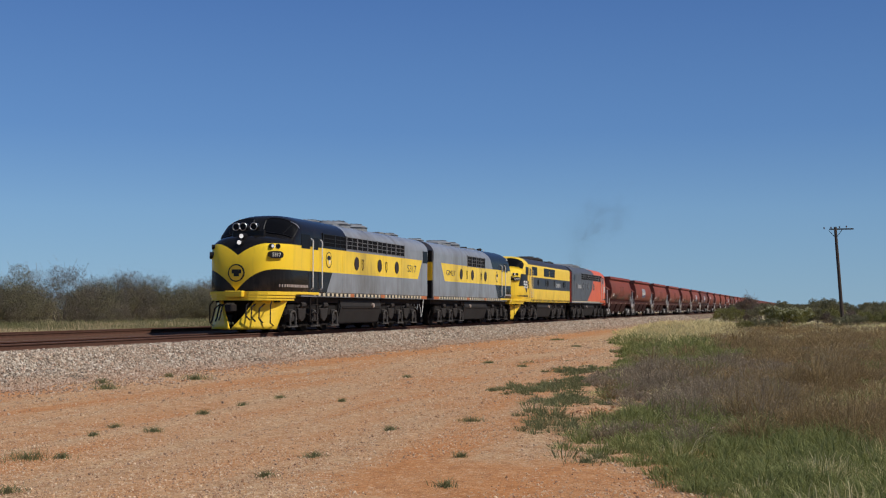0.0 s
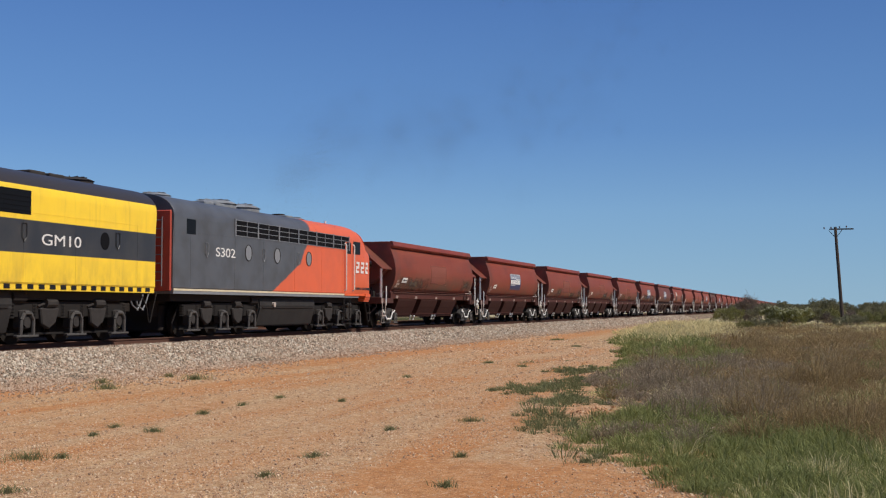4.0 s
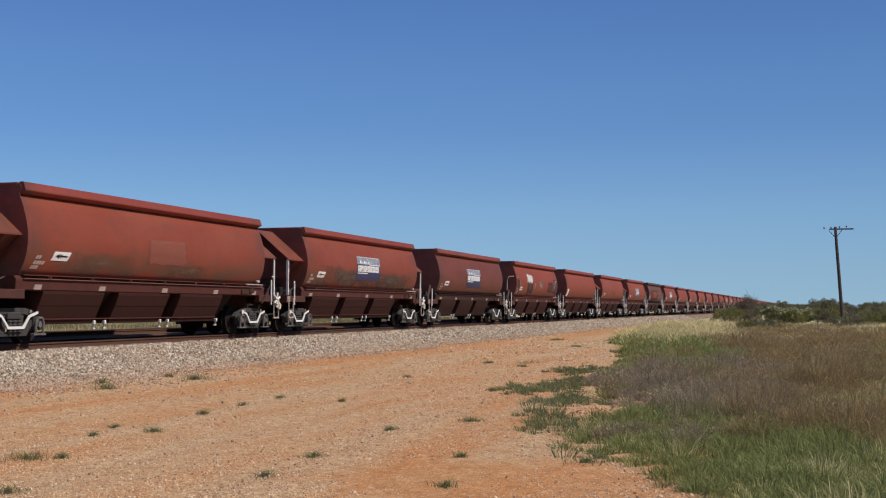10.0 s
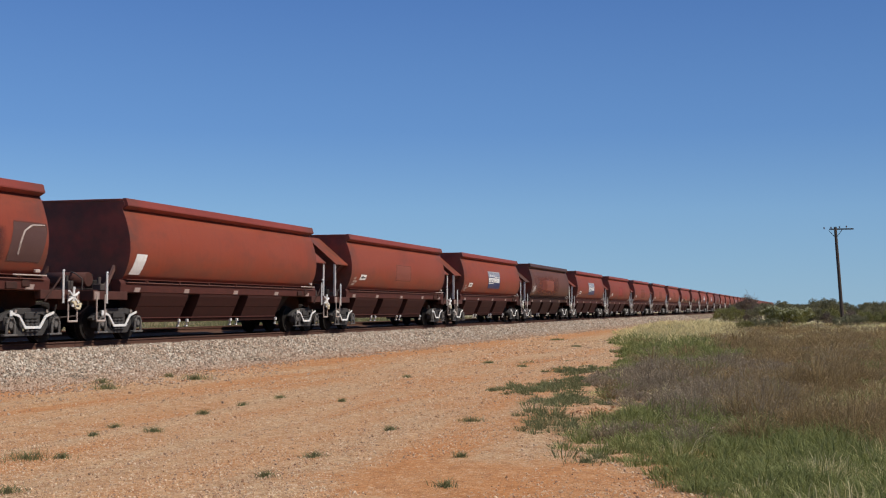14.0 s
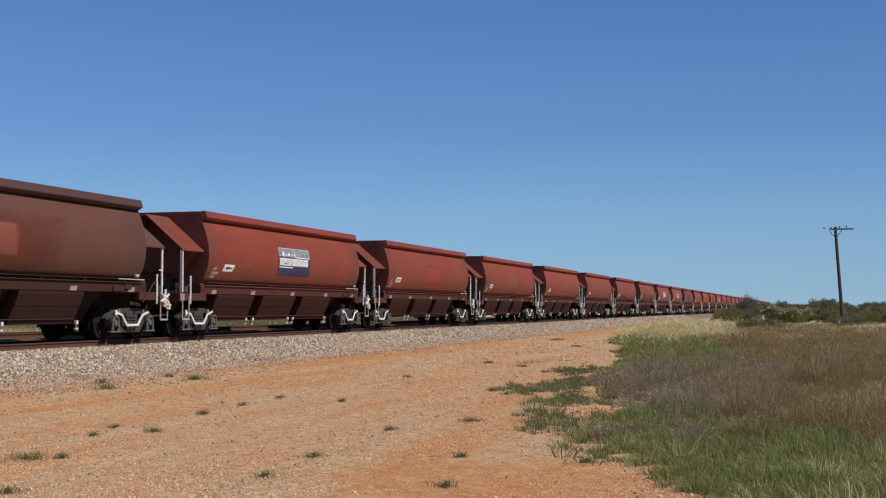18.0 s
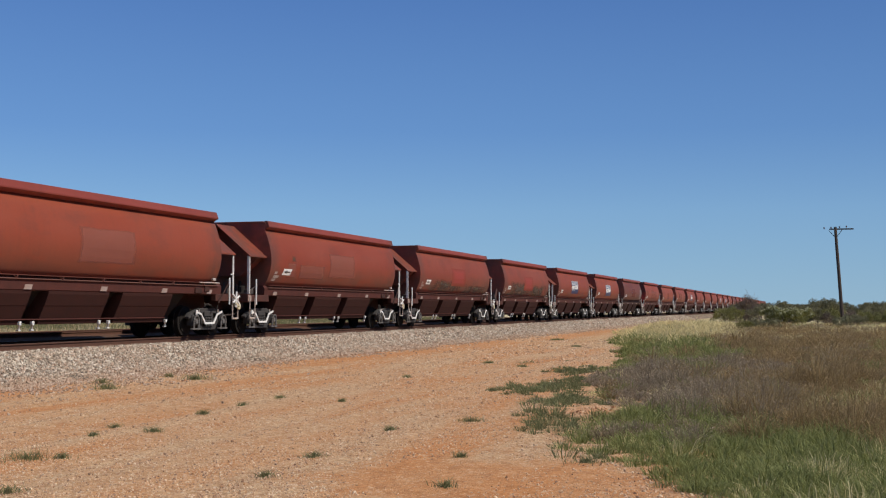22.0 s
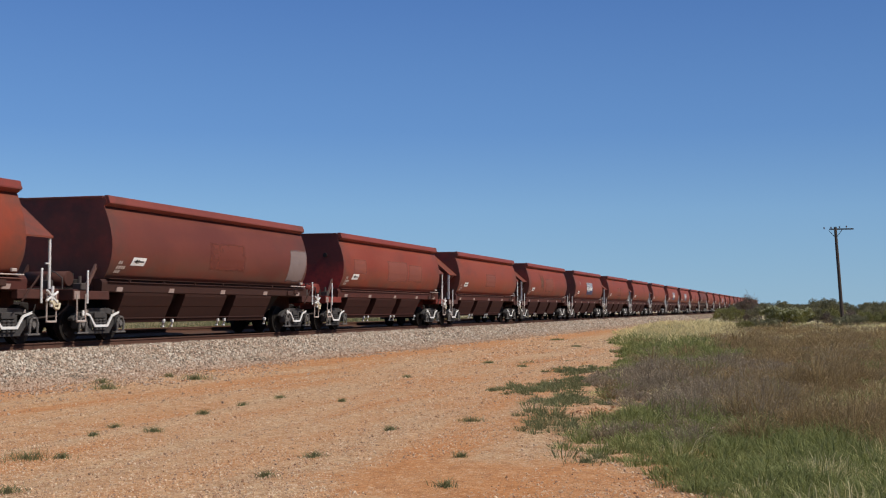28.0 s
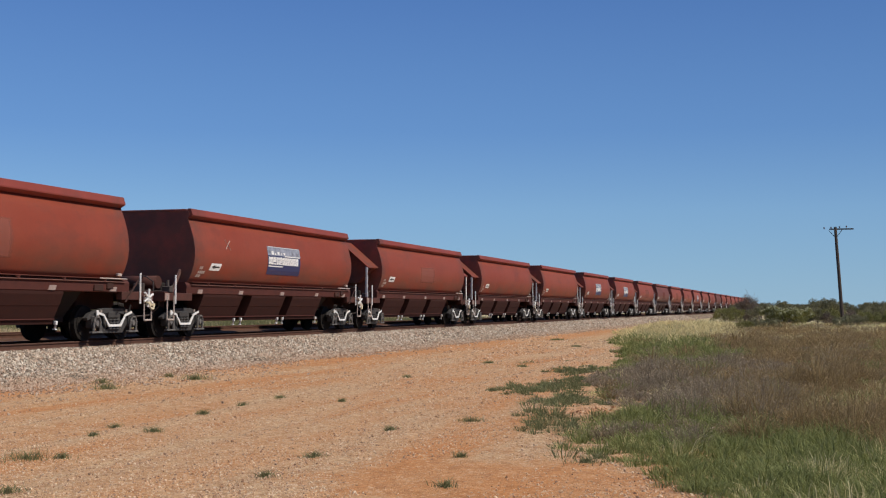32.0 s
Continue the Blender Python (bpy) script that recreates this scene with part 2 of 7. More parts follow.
def brushed_patch(name, colour, body, soft):
    """A repainted field that fades into the old paint at its edges."""
    n = Nodes(name)
    g = n.node("ShaderNodeSeparateXYZ", Vector=n.t.nodes.new("ShaderNodeTexCoord").outputs["Generated"])
    edge = 1.0
    for axis in (1, 2):
        s = g.outputs[axis]
        edge = n.math("MINIMUM", edge, n.math("MINIMUM", s, n.math("SUBTRACT", 1.0, s)))
    edge = n.math("ADD", edge, n.math("MULTIPLY", n.math("SUBTRACT", n.noise(2.5, 5, 0.6), 0.5), 0.10))
    worn_tone = n.mix(n.ramp(n.noise(1.1, 5, 0.65), 0.4, 0.7), body, tuple(v * 0.8 for v in body))
    n.bsdf.inputs["Specular IOR Level"].default_value = 0.22
    return n.done(n.mix(n.ramp(edge, 0.01, soft), worn_tone, colour), 0.65)


def pebble_material():
    n = Nodes("mixed_pebble")
    isl = n.t.nodes.new("ShaderNodeNewGeometry").outputs["Random Per Island"]
    c = n.mix(n.ramp(isl, 0.0, 1.0), (0.53, 0.275, 0.120), (0.77, 0.595, 0.405))
    # a dark share: small dark-red stones, and stone shadows put into the colour
    odd = n.math("FRACT", n.math("MULTIPLY", isl, 17.0))
    c = n.mix(n.math("MULTIPLY", n.ramp(odd, 0.78, 0.81), 0.75), c, (0.19, 0.095, 0.06))
    return n.done(c, 0.9)


M = {}
M["earth"] = soil_material()
M["ballast"] = ballast_material("ballast_stone", False)
M["ballast_bed"] = ballast_bed_material("ballast_bed", False)
M["ballast_dark"] = ballast_bed_material("stained_ballast_bed", True)
M["rail"] = worn("rusty_rail", (0.12, 0.06, 0.042), 0.85, 0.0, 0.5, 6, gloss=0.04)
M["rail_head"] = plain("polished_rail", (0.15, 0.115, 0.10), 0.55, 0.25, 0.2)
M["sleeper"] = worn("stained_sleeper", (0.20, 0.13, 0.10), 0.95, 0.0, 0.5, 5, gloss=0.04)
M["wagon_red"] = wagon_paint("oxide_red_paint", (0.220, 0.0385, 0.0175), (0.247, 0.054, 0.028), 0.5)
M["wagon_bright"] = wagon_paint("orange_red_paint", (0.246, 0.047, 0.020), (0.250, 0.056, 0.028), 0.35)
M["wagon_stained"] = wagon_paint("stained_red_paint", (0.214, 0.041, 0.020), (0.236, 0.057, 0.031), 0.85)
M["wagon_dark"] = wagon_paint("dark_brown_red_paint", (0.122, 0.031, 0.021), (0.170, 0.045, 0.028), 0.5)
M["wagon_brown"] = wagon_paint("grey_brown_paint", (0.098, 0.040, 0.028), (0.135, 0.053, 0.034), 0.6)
M["rim_paint"] = wagon_paint("crimson_rim_paint", (0.212, 0.040, 0.028), (0.245, 0.050, 0.035), 0.0)
M["rim_brown"] = wagon_paint("purple_brown_rim_paint", (0.072, 0.036, 0.033), (0.092, 0.046, 0.040), 0.0)
M["sill_paint"] = worn("grimy_red_sill", (0.094, 0.031, 0.024), 0.7, 0.0, 0.45, 2.5, (0.036, 0.02, 0.016), 0.12)
M["ledge_paint"] = worn("dusty_red_ledge", (0.145, 0.048, 0.036), 0.75, 0.0, 0.5, 3.0, (0.07, 0.035, 0.028), 0.12)
M["rail_paint"] = worn("dusty_pink_rail", (0.165, 0.078, 0.060), 0.8, 0.0, 0.5, 4.0, (0.085, 0.045, 0.036), 0.12)
M["platform_paint"] = worn("brown_red_platform", (0.088, 0.034, 0.026), 0.75, 0.0, 0.6, 3.0, (0.040, 0.026, 0.021), 0.15)
M["red_frame"] = worn("bright_red_platform", (0.20, 0.036, 0.026), 0.7, 0.0, 0.45, 3.0, (0.08, 0.024, 0.02), 0.18)
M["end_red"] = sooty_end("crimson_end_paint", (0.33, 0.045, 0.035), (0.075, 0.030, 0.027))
M["pipe_grey"] = worn("dusty_pipes", (0.085, 0.068, 0.060), 0.75, 0.0, 0.6, 6, (0.04, 0.03, 0.026), 0.15)
M["strut_paint"] = worn("faded_strut", (0.155, 0.085, 0.070), 0.8, 0.0, 0.5, 5, (0.08, 0.04, 0.03), 0.12)
M["bogie_pale"] = worn("pale_dusty_casting", (0.155, 0.142, 0.130), 0.8, 0.0, 0.65, 7, (0.06, 0.05, 0.044), 0.12)
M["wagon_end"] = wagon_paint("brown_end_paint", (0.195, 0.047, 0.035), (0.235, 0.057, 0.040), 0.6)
# pocket colour far darker than the body paint, with grime blotches
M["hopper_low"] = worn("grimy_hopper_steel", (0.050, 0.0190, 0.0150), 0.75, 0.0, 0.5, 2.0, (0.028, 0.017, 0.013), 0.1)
M["chassis"] = worn("brown_underframe", (0.060, 0.027, 0.021), 0.8, 0.0, 0.6, 4, (0.035, 0.025, 0.02), 0.15)
M["loco_bogie"] = worn("oily_cast_steel", (0.023, 0.020, 0.018), 0.8, 0.0, 0.4, 6, (0.02, 0.017, 0.015), 0.12)
M["bogie"] = worn("dusty_cast_steel", (0.064, 0.059, 0.056), 0.8, 0.0, 0.6, 6, (0.03, 0.026, 0.023), 0.12)
M["wheel"] = worn("wheel_steel", (0.020, 0.017, 0.015), 0.8, 0.0, 0.4, 8, (0.018, 0.015, 0.013), 0.12)
M["black"] = plain("black_paint", (0.012, 0.011, 0.011), 0.4, 0.0, 0.25)
M["under"] = worn("dark_underframe", (0.026, 0.022, 0.020), 0.85, 0.0, 0.5, 5, (0.03, 0.022, 0.018), 0.12)
M["white"] = worn("white_paint", (0.74, 0.72, 0.68), 0.6, 0.0, 0.25, 9, (0.25, 0.2, 0.17))
M["grey_white"] = worn("dirty_white_paint", (0.45, 0.38, 0.33), 0.7, 0.0, 0.5, 7, (0.2, 0.09, 0.06))
M["tab_paint"] = worn("chalky_pink_plate", (0.33, 0.25, 0.215), 0.7, 0.0, 0.5, 9, (0.2, 0.09, 0.06))
M["navy"] = plain("navy_blue_vinyl", (0.022, 0.027, 0.095), 0.45)
M["sky_vinyl"] = worn("faded_grey_blue_vinyl", (0.30, 0.315, 0.36), 0.55, 0.0, 0.9, 5, (0.05, 0.045, 0.06))
M["patch_pink"] = veil("faded_red_patch", (0.295, 0.104, 0.074), (0.265, 0.080, 0.054), 0.70, 0.06, 0.12)
M["patch_crimson"] = brushed_patch("crimson_repaint_patch", (0.285, 0.046, 0.034), (0.225, 0.042, 0.021), 0.26)
M["patch_dim"] = veil("dim_red_patch", (0.21, 0.056, 0.038), (0.15, 0.042, 0.028), 0.75, 0.08, 0.25)
M["patch_dark"] = veil("dark_repaint_patch", (0.075, 0.036, 0.033), (0.10, 0.042, 0.034), 0.88, 0.26, 0.30)
M["patch_grey"] = veil("purple_brown_patch", (0.11, 0.060, 0.052), (0.085, 0.042, 0.036), 0.92, 0.05, 0.08)
M["blotch"] = veil("grey_green_dried_dirt", (0.120, 0.092, 0.069), (0.098, 0.064, 0.045), 0.85, 0.42, 0.9, 1.6)
M["blotch_tan"] = veil("tan_dried_dirt", (0.185, 0.105, 0.066), (0.15, 0.080, 0.050), 0.75, 0.40, 0.55, 1.7)
M["patch_pale"] = veil("light_grey_patch", (0.26, 0.205, 0.19), (0.19, 0.135, 0.12), 0.9, 0.07, 0.25)
M["scribble"] = veil("pale_scrawl", (0.58, 0.52, 0.48), (0.42, 0.35, 0.31), 0.9, 0.05, 2.6, 3.4, 0.60)
M["scrap"] = veil("scraped_pale_paint", (0.44, 0.40, 0.36), (0.13, 0.095, 0.08), 0.85, 0.10, 2.4, 3.6, 0.625)
M["red_wash"] = veil("worn_red_wash", (0.19, 0.046, 0.027), (0.155, 0.043, 0.028), 0.8, 0.3, 0.5, 0.9)
M["smear"] = veil("white_smear", (0.66, 0.63, 0.60), (0.46, 0.40, 0.38), 0.92, 0.12, 0.95, 2.8, 0.55)
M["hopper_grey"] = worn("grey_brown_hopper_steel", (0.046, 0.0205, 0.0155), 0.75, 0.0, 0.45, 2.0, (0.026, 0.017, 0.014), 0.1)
M["sill_grey"] = worn("grey_brown_sill", (0.056, 0.025, 0.019), 0.7, 0.0, 0.45, 2.5, (0.036, 0.024, 0.02), 0.12)
M["red_paint"] = plain("signal_red_paint", (0.45, 0.07, 0.04), 0.5)
M["yellow"] = worn("chrome_yellow_paint", (0.91, 0.60, 0.04), 0.4, 0.0, 0.12, 3, (0.35, 0.22, 0.05))
M["glass"] = plain("dark_cab_glass", (0.008, 0.008, 0.009), 0.3, 0.0, 0.06)
M["chrome"] = plain("bright_metal", (0.55, 0.55, 0.55), 0.45, 1.0)
M["lens"] = plain("lamp_glass", (0.85, 0.86, 0.9), 0.1)
lamp = Nodes("lit_lamp_glass")
lamp.bsdf.inputs["Emission Color"].default_value = (1.0, 0.93, 0.82, 1)
lamp.bsdf.inputs["Emission Strength"].default_value = 0.7
M["lit_lens"] = lamp.done((0.8, 0.8, 0.8), 0.15)
M["roof"] = worn("sooty_roof", (0.046, 0.039, 0.036), 0.85, 0.0, 0.5, 3, (0.03, 0.025, 0.022), 0.15)
M["fan_grey"] = worn("grey_fan_housing", (0.23, 0.24, 0.25), 0.6, 0.0, 0.5, 4)
M["mesh_dark"] = plain("dark_grille", (0.007, 0.007, 0.008), 0.8, 0.0, 0.08)
M["slat_grey"] = worn("pale_grille_bar", (0.20, 0.20, 0.205), 0.6, 0.0, 0.4, 4, (0.06, 0.055, 0.05), 0.15)
M["orange"] = worn("orange_paint", (0.72, 0.12, 0.035), 0.5, 0.0, 0.2, 3, (0.3, 0.07, 0.03))
M["grey_paint"] = worn("grey_paint", (0.22, 0.225, 0.235), 0.5, 0.0, 0.25, 2, (0.10, 0.09, 0.085))
M["tank"] = worn("grimy_tank", (0.036, 0.033, 0.031), 0.7, 0.0, 0.6, 2, (0.02, 0.017, 0.015), 0.12)
M["horn_grey"] = worn("dusty_grey_casting", (0.090, 0.083, 0.077), 0.8, 0.0, 0.6, 6, (0.05, 0.042, 0.037), 0.1)
M["axle_box"] = worn("dusty_axle_box", (0.046, 0.041, 0.038), 0.8, 0.0, 0.6, 5, (0.026, 0.021, 0.018), 0.1)
M["cream"] = worn("cream_chequer", (0.66, 0.58, 0.40), 0.6, 0.0, 0.35, 6, (0.3, 0.2, 0.1))
M["dull_orange"] = worn("dull_orange_panel", (0.50, 0.16, 0.06), 0.6, 0.0, 0.4, 5, (0.2, 0.09, 0.05))
M["port_glass"] = plain("brown_port_glass", (0.035, 0.022, 0.019), 0.35, 0.0, 0.15)
M["wood"] = worn("weathered_pole_wood", (0.085, 0.065, 0.055), 0.9, 0.0, 0.5, 3)
M["porcelain"] = plain("brown_insulator", (0.10, 0.05, 0.035), 0.25)
M["leaf_dark"] = leaf_material("grey_green_leaf", (0.135, 0.115, 0.088), (0.255, 0.218, 0.165))
M["leaf_scrub"] = leaf_material("dull_olive_leaf", (0.145, 0.132, 0.080), (0.285, 0.258, 0.155))
M["leaf_green"] = leaf_material("green_leaf", (0.150, 0.148, 0.048), (0.330, 0.310, 0.115))
M["leaf_far"] = leaf_material("olive_leaf", (0.130, 0.122, 0.068), (0.255, 0.235, 0.130))
M["twig"] = worn("grey_twig", (0.17, 0.135, 0.11), 0.9, 0.0, 0.4, 6)
M["grass_green"] = leaf_material("green_grass", (0.155, 0.175, 0.045), (0.42, 0.42, 0.165))
M["tuft"] = leaf_material("grey_green_weed", (0.135, 0.145, 0.060), (0.33, 0.33, 0.155))
M["grass_dry"] = leaf_material("straw_grass", (0.66, 0.542, 0.256), (0.88, 0.758, 0.416))
M["verge"] = leaf_material("straw_verge_grass", (0.42, 0.32, 0.18), (0.70, 0.56, 0.34))
M["verge_green"] = leaf_material("green_verge_weeds", (0.125, 0.128, 0.055), (0.27, 0.26, 0.125))
M["twiggy"] = leaf_material("grey_brown_leaf", (0.14, 0.105, 0.08), (0.27, 0.205, 0.155))
M["heath"] = leaf_material("grey_dry_weeds", (0.225, 0.168, 0.102), (0.445, 0.352, 0.228))
M["heath_red"] = leaf_material("russet_dry_weeds", (0.230, 0.155, 0.066), (0.455, 0.325, 0.155))
M["heath_tip"] = leaf_material("grey_pink_seed_heads", (0.315, 0.235, 0.155), (0.53, 0.425, 0.298))
M["russet_tip"] = leaf_material("russet_seed_heads", (0.31, 0.21, 0.10), (0.52, 0.375, 0.20))
M["leaf_olive"] = leaf_material("olive_grey_leaf", (0.16, 0.155, 0.085), (0.31, 0.29, 0.165))
M["flower"] = leaf_material("pale_blossom", (0.45, 0.45, 0.26), (0.62, 0.60, 0.40))
M["pebble"] = pebble_material()
M["clod"] = worn("red_clod", (0.58, 0.33, 0.18), 0.95, 0.0, 0.4, 6, (0.36, 0.14, 0.06), 0.1)


def loco_livery(name, band_end, high_slope, high_end):
    """Black front, yellow band, grey rear; y runs from the rear end to the nose."""
    n = Nodes(name)
    x, y, z = n.xyz()
    ax = n.math("ABSOLUTE", x)
    t = n.math("SUBTRACT", 1.0, n.math("DIVIDE", ax, 0.95, True))
    top = n.math("SUBTRACT", 3.12, n.math("MULTIPLY", n.math("POWER", t, 1.7), 0.42))
    t = n.math("SUBTRACT", 1.0, n.math("DIVIDE", ax, 1.3, True))
    bottom = n.math("SUBTRACT", 2.22, n.math("MULTIPLY", n.math("POWER", t, 1.9), 0.76))
    band = n.both(n.ramp(n.math("SUBTRACT", top, z), -0.008, 0.008), n.ramp(n.math("SUBTRACT", z, bottom), -0.008, 0.008),
                  n.half(x, y, z, 0, 1.0, 0.75, -band_end))
    front_low = n.both(n.half(x, y, z, 0, 1.0, 0.75, -13.85), n.half(x, y, z, 0, 0, -1, 2.6))
    front_high = n.both(n.half(x, y, z, 0, 1.0, high_slope, -high_end), n.half(x, y, z, 0, 0, 1, -2.6))
    black = n.math("ADD", front_low, front_high, True)
    grime = n.ramp(n.noise(1.4, 5), 0.4, 0.75)
    grey = n.mix(n.math("MULTIPLY", grime, 0.45), (0.265, 0.275, 0.285), (0.17, 0.168, 0.165))
    c = n.mix(black, grey, (0.012, 0.011, 0.011))
    c = n.mix(band, c, n.mix(n.math("MULTIPLY", grime, 0.18), (0.93, 0.625, 0.035), (0.60, 0.39, 0.06)))
    streak = n.ramp(n.noise(3.0, 4, 0.6, n.stretch((1.5, 1.5, 0.15))), 0.52, 0.8)
    soot = n.both(n.ramp(n.noise(0.8, 4, 0.6, n.stretch((1.0, 1.0, 0.3))), 0.46, 0.62), n.half(x, y, z, 0, 1, 0, -3.4, 0.8), n.half(x, y, z, 0, -1, 0, 10.2, 0.8))
    c = n.mix(n.math("MULTIPLY", soot, 0.42), c, (0.10, 0.075, 0.045))
    c = n.mix(n.math("MULTIPLY", streak, 0.22), c, (0.07, 0.06, 0.05))
    splash = n.math("MULTIPLY", n.ramp(z, 2.1, 1.45), n.ramp(n.noise(2.2, 6, 0.65, n.stretch((1.0, 1.0, 0.5))), 0.44, 0.68))
    c = n.mix(n.math("MULTIPLY", splash, 0.35), c, (0.12, 0.085, 0.06))
    n.put(n.bsdf.inputs["Specular IOR Level"], n.math("ADD", 0.16, n.math("MULTIPLY", black, -0.04)))
    return n.done(c, 0.22, 0, n.noise(5, 3), 0.07, 0.03)


def yellow_livery(name):
    n = Nodes(name)
    x, y, z = n.xyz()
    band = n.both(n.half(x, y, z, 0, 0, 1, -2.15), n.half(x, y, z, 0, 0, -1, 2.93), n.half(x, y, z, 0, -1, 0.35, 12.45))
    roof = n.half(x, y, z, 0, -0.08, 1, -3.02 + 0.12)
    grime = n.ramp(n.noise(1.2, 5), 0.42, 0.75)
    streak = n.ramp(n.noise(3.0, 4, 0.6, n.stretch((1.5, 1.5, 0.15))), 0.5, 0.8)
    c = n.mix(n.math("MULTIPLY", grime, 0.3), (0.92, 0.615, 0.04), (0.62, 0.39, 0.06))
    c = n.mix(n.math("MULTIPLY", streak, 0.25), c, (0.3, 0.19, 0.06))
    c = n.mix(band, c, n.mix(grime, (0.035, 0.037, 0.043), (0.06, 0.058, 0.056)))
    splash = n.math("MULTIPLY", n.ramp(z, 2.15, 1.45), n.ramp(n.noise(2.2, 6, 0.65, n.stretch((1.0, 1.0, 0.5))), 0.42, 0.66))
    c = n.mix(n.math("MULTIPLY", splash, 0.42), c, (0.26, 0.135, 0.045))
    run = n.ramp(n.noise(5.0, 5, 0.65, n.stretch((1.5, 1.5, 0.07))), 0.58, 0.74)
    c = n.mix(n.math("MULTIPLY", run, 0.30), c, (0.16, 0.10, 0.045))
    high = n.both(n.half(x, y, z, 0, 0, 1, -3.74), n.half(x, y, z, 0, -1, 0, 14.3))
    c = n.mix(high, c, (0.042, 0.036, 0.034))
    n.bsdf.inputs["Specular IOR Level"].default_value = 0.25
    return n.done(c, 0.4, 0, n.noise(5, 3), 0.05, 0.02)


def orange_livery(name):
    n = Nodes(name)
    x, y, z = n.xyz()
    grime = n.ramp(n.noise(1.3, 5), 0.4, 0.75)
    c = n.mix(grime, (0.092, 0.096, 0.104), (0.062, 0.060, 0.058))
    # the orange front sweeps up from the sill and turns upright half way up
    low = n.math("ADD", n.math("MULTIPLY", n.math("SUBTRACT", n.math("MINIMUM", z, 2.45), 1.5), 2.35), 6.9)
    high = n.math("MULTIPLY", n.math("MAXIMUM", n.math("SUBTRACT", z, 2.45), 0.0), 0.75)
    edge = n.math("SUBTRACT", y, n.math("ADD", low, high))
    edge = n.math("ADD", edge, n.math("MULTIPLY", n.math("SUBTRACT", n.noise(1.2, 4), 0.5), 0.5))
    o = n.ramp(edge, -0.06, 0.06)
    c = n.mix(o, c, n.mix(n.math("MULTIPLY", grime, 0.3), (0.72, 0.125, 0.04), (0.4, 0.08, 0.04)))
    return n.done(c, 0.45, 0, n.noise(5, 3), 0.05, 0.02)


M["smoke"] = plain("soot_smoke", (0.10, 0.088, 0.078), 1.0, 0.0, 0.0)
M["livery_s"] = loco_livery("black_yellow_grey_livery", 3.2, 0.0, 10.75)
M["livery_g"] = loco_livery("grey_yellow_black_livery", 3.55, 0.9, 14.35)
M["livery_y"] = yellow_livery("yellow_livery")
M["livery_o"] = orange_livery("grey_orange_livery")


# ------------------------------------------------------------------ mesh helpers
def part(name, bm, material, parent=None, label="", smooth=False):
    me = bpy.data.meshes.new(name)
    bm.normal_update()
    bm.to_mesh(me)
    bm.free()
    if smooth:
        for p in me.polygons:
            p.use_smooth = True
    for m in (material if isinstance(material, (list, tuple)) else [material]):
        me.materials.append(M[m])
    ob = new(name, me)
    if parent:
        ob.parent = parent
    if label:
        ob["label"] = label
    return ob


def again(ob, parent, m=None):
    """Another part on the same mesh."""
    o = new(ob.name.split(".")[0], ob.data)
    o.parent = parent
    if m is not None:
        o.matrix_basis = m
    if "label" in ob:
        o["label"] = ob["label"]
    return o


def hull(bm, x0, x1, y0, y1, z0, z1, bevel=0.0):
    """A box, with its edges taken off."""
    r = bmesh.ops.create_cube(bm, size=1)
    for v in r["verts"]:
        v.co = Vector(((x0 + x1) / 2 + v.co.x * (x1 - x0), (y0 + y1) / 2 + v.co.y * (y1 - y0), (z0 + z1) / 2 + v.co.z * (z1 - z0)))
    if bevel:
        es = list({e for v in r["verts"] for e in v.link_edges})
        bmesh.ops.bevel(bm, geom=es, offset=bevel, segments=1, affect="EDGES")
    return bm


def tube(bm, a, b, r, sides=8, r2=None, caps=True):
    a, b = Vector(a), Vector(b)
    d = b - a
    m = Matrix.Translation((a + b) / 2) @ d.to_track_quat("Z", "Y").to_matrix().to_4x4()
    bmesh.ops.create_cone(bm, cap_ends=caps, segments=sides, radius1=r, radius2=r if r2 is None else r2, depth=d.length, matrix=m)
    return bm


def bent(bm, points, r, sides=6):
    for a, b in zip(points, points[1:]):
        tube(bm, a, b, r, sides)
    return bm


def loft(bm, rings, close=True, cap=True):
    """Skin through rings of points of equal number."""
    vs = [[bm.verts.new(p) for p in ring] for ring in rings]
    n = len(rings[0])
    for a, b in zip(vs, vs[1:]):
        for i in range(n if close else n - 1):
            j = (i + 1) % n
            try:
                bm.faces.new((a[i], a[j], b[j], b[i]))
            except ValueError:
                pass
    if cap:
        for ring in (vs[0], vs[-1]):
            try:
                bm.faces.new(ring)
            except ValueError:
                pass
    bmesh.ops.recalc_face_normals(bm, faces=bm.faces[:])
    return bm


def prism(bm, outline, axis, lo, hi):
    """An outline of two coordinates drawn out along x or y."""
    def put(p, k):
        return (k, p[0], p[1]) if axis == "x" else (p[0], k, p[1])
    return loft(bm, [[put(p, lo) for p in outline], [put(p, hi) for p in outline]])


def thing(name, label, category, group="", at=None):
    e = new(name)
    e.empty_display_size = 0.2
    tagged(e, label, category, group)
    if at is not None:
        e.matrix_basis = at
    return e


def lettering(text, size, material, parent, m, name="lettering"):
    cu = bpy.data.curves.new(name, "FONT")
    cu.body, cu.size, cu.extrude, cu.align_x = text, size, 0.002, "CENTER"
    tmp = bpy.data.objects.new(name, cu)
    scene.collection.objects.link(tmp)
    me = bpy.data.meshes.new_from_object(tmp.evaluated_get(bpy.context.evaluated_depsgraph_get()))
    bpy.data.objects.remove(tmp)
    me.materials.clear()
    me.materials.append(M[material])
    ob = new(name, me)
    ob.parent = parent
    ob.matrix_basis = m
    return ob


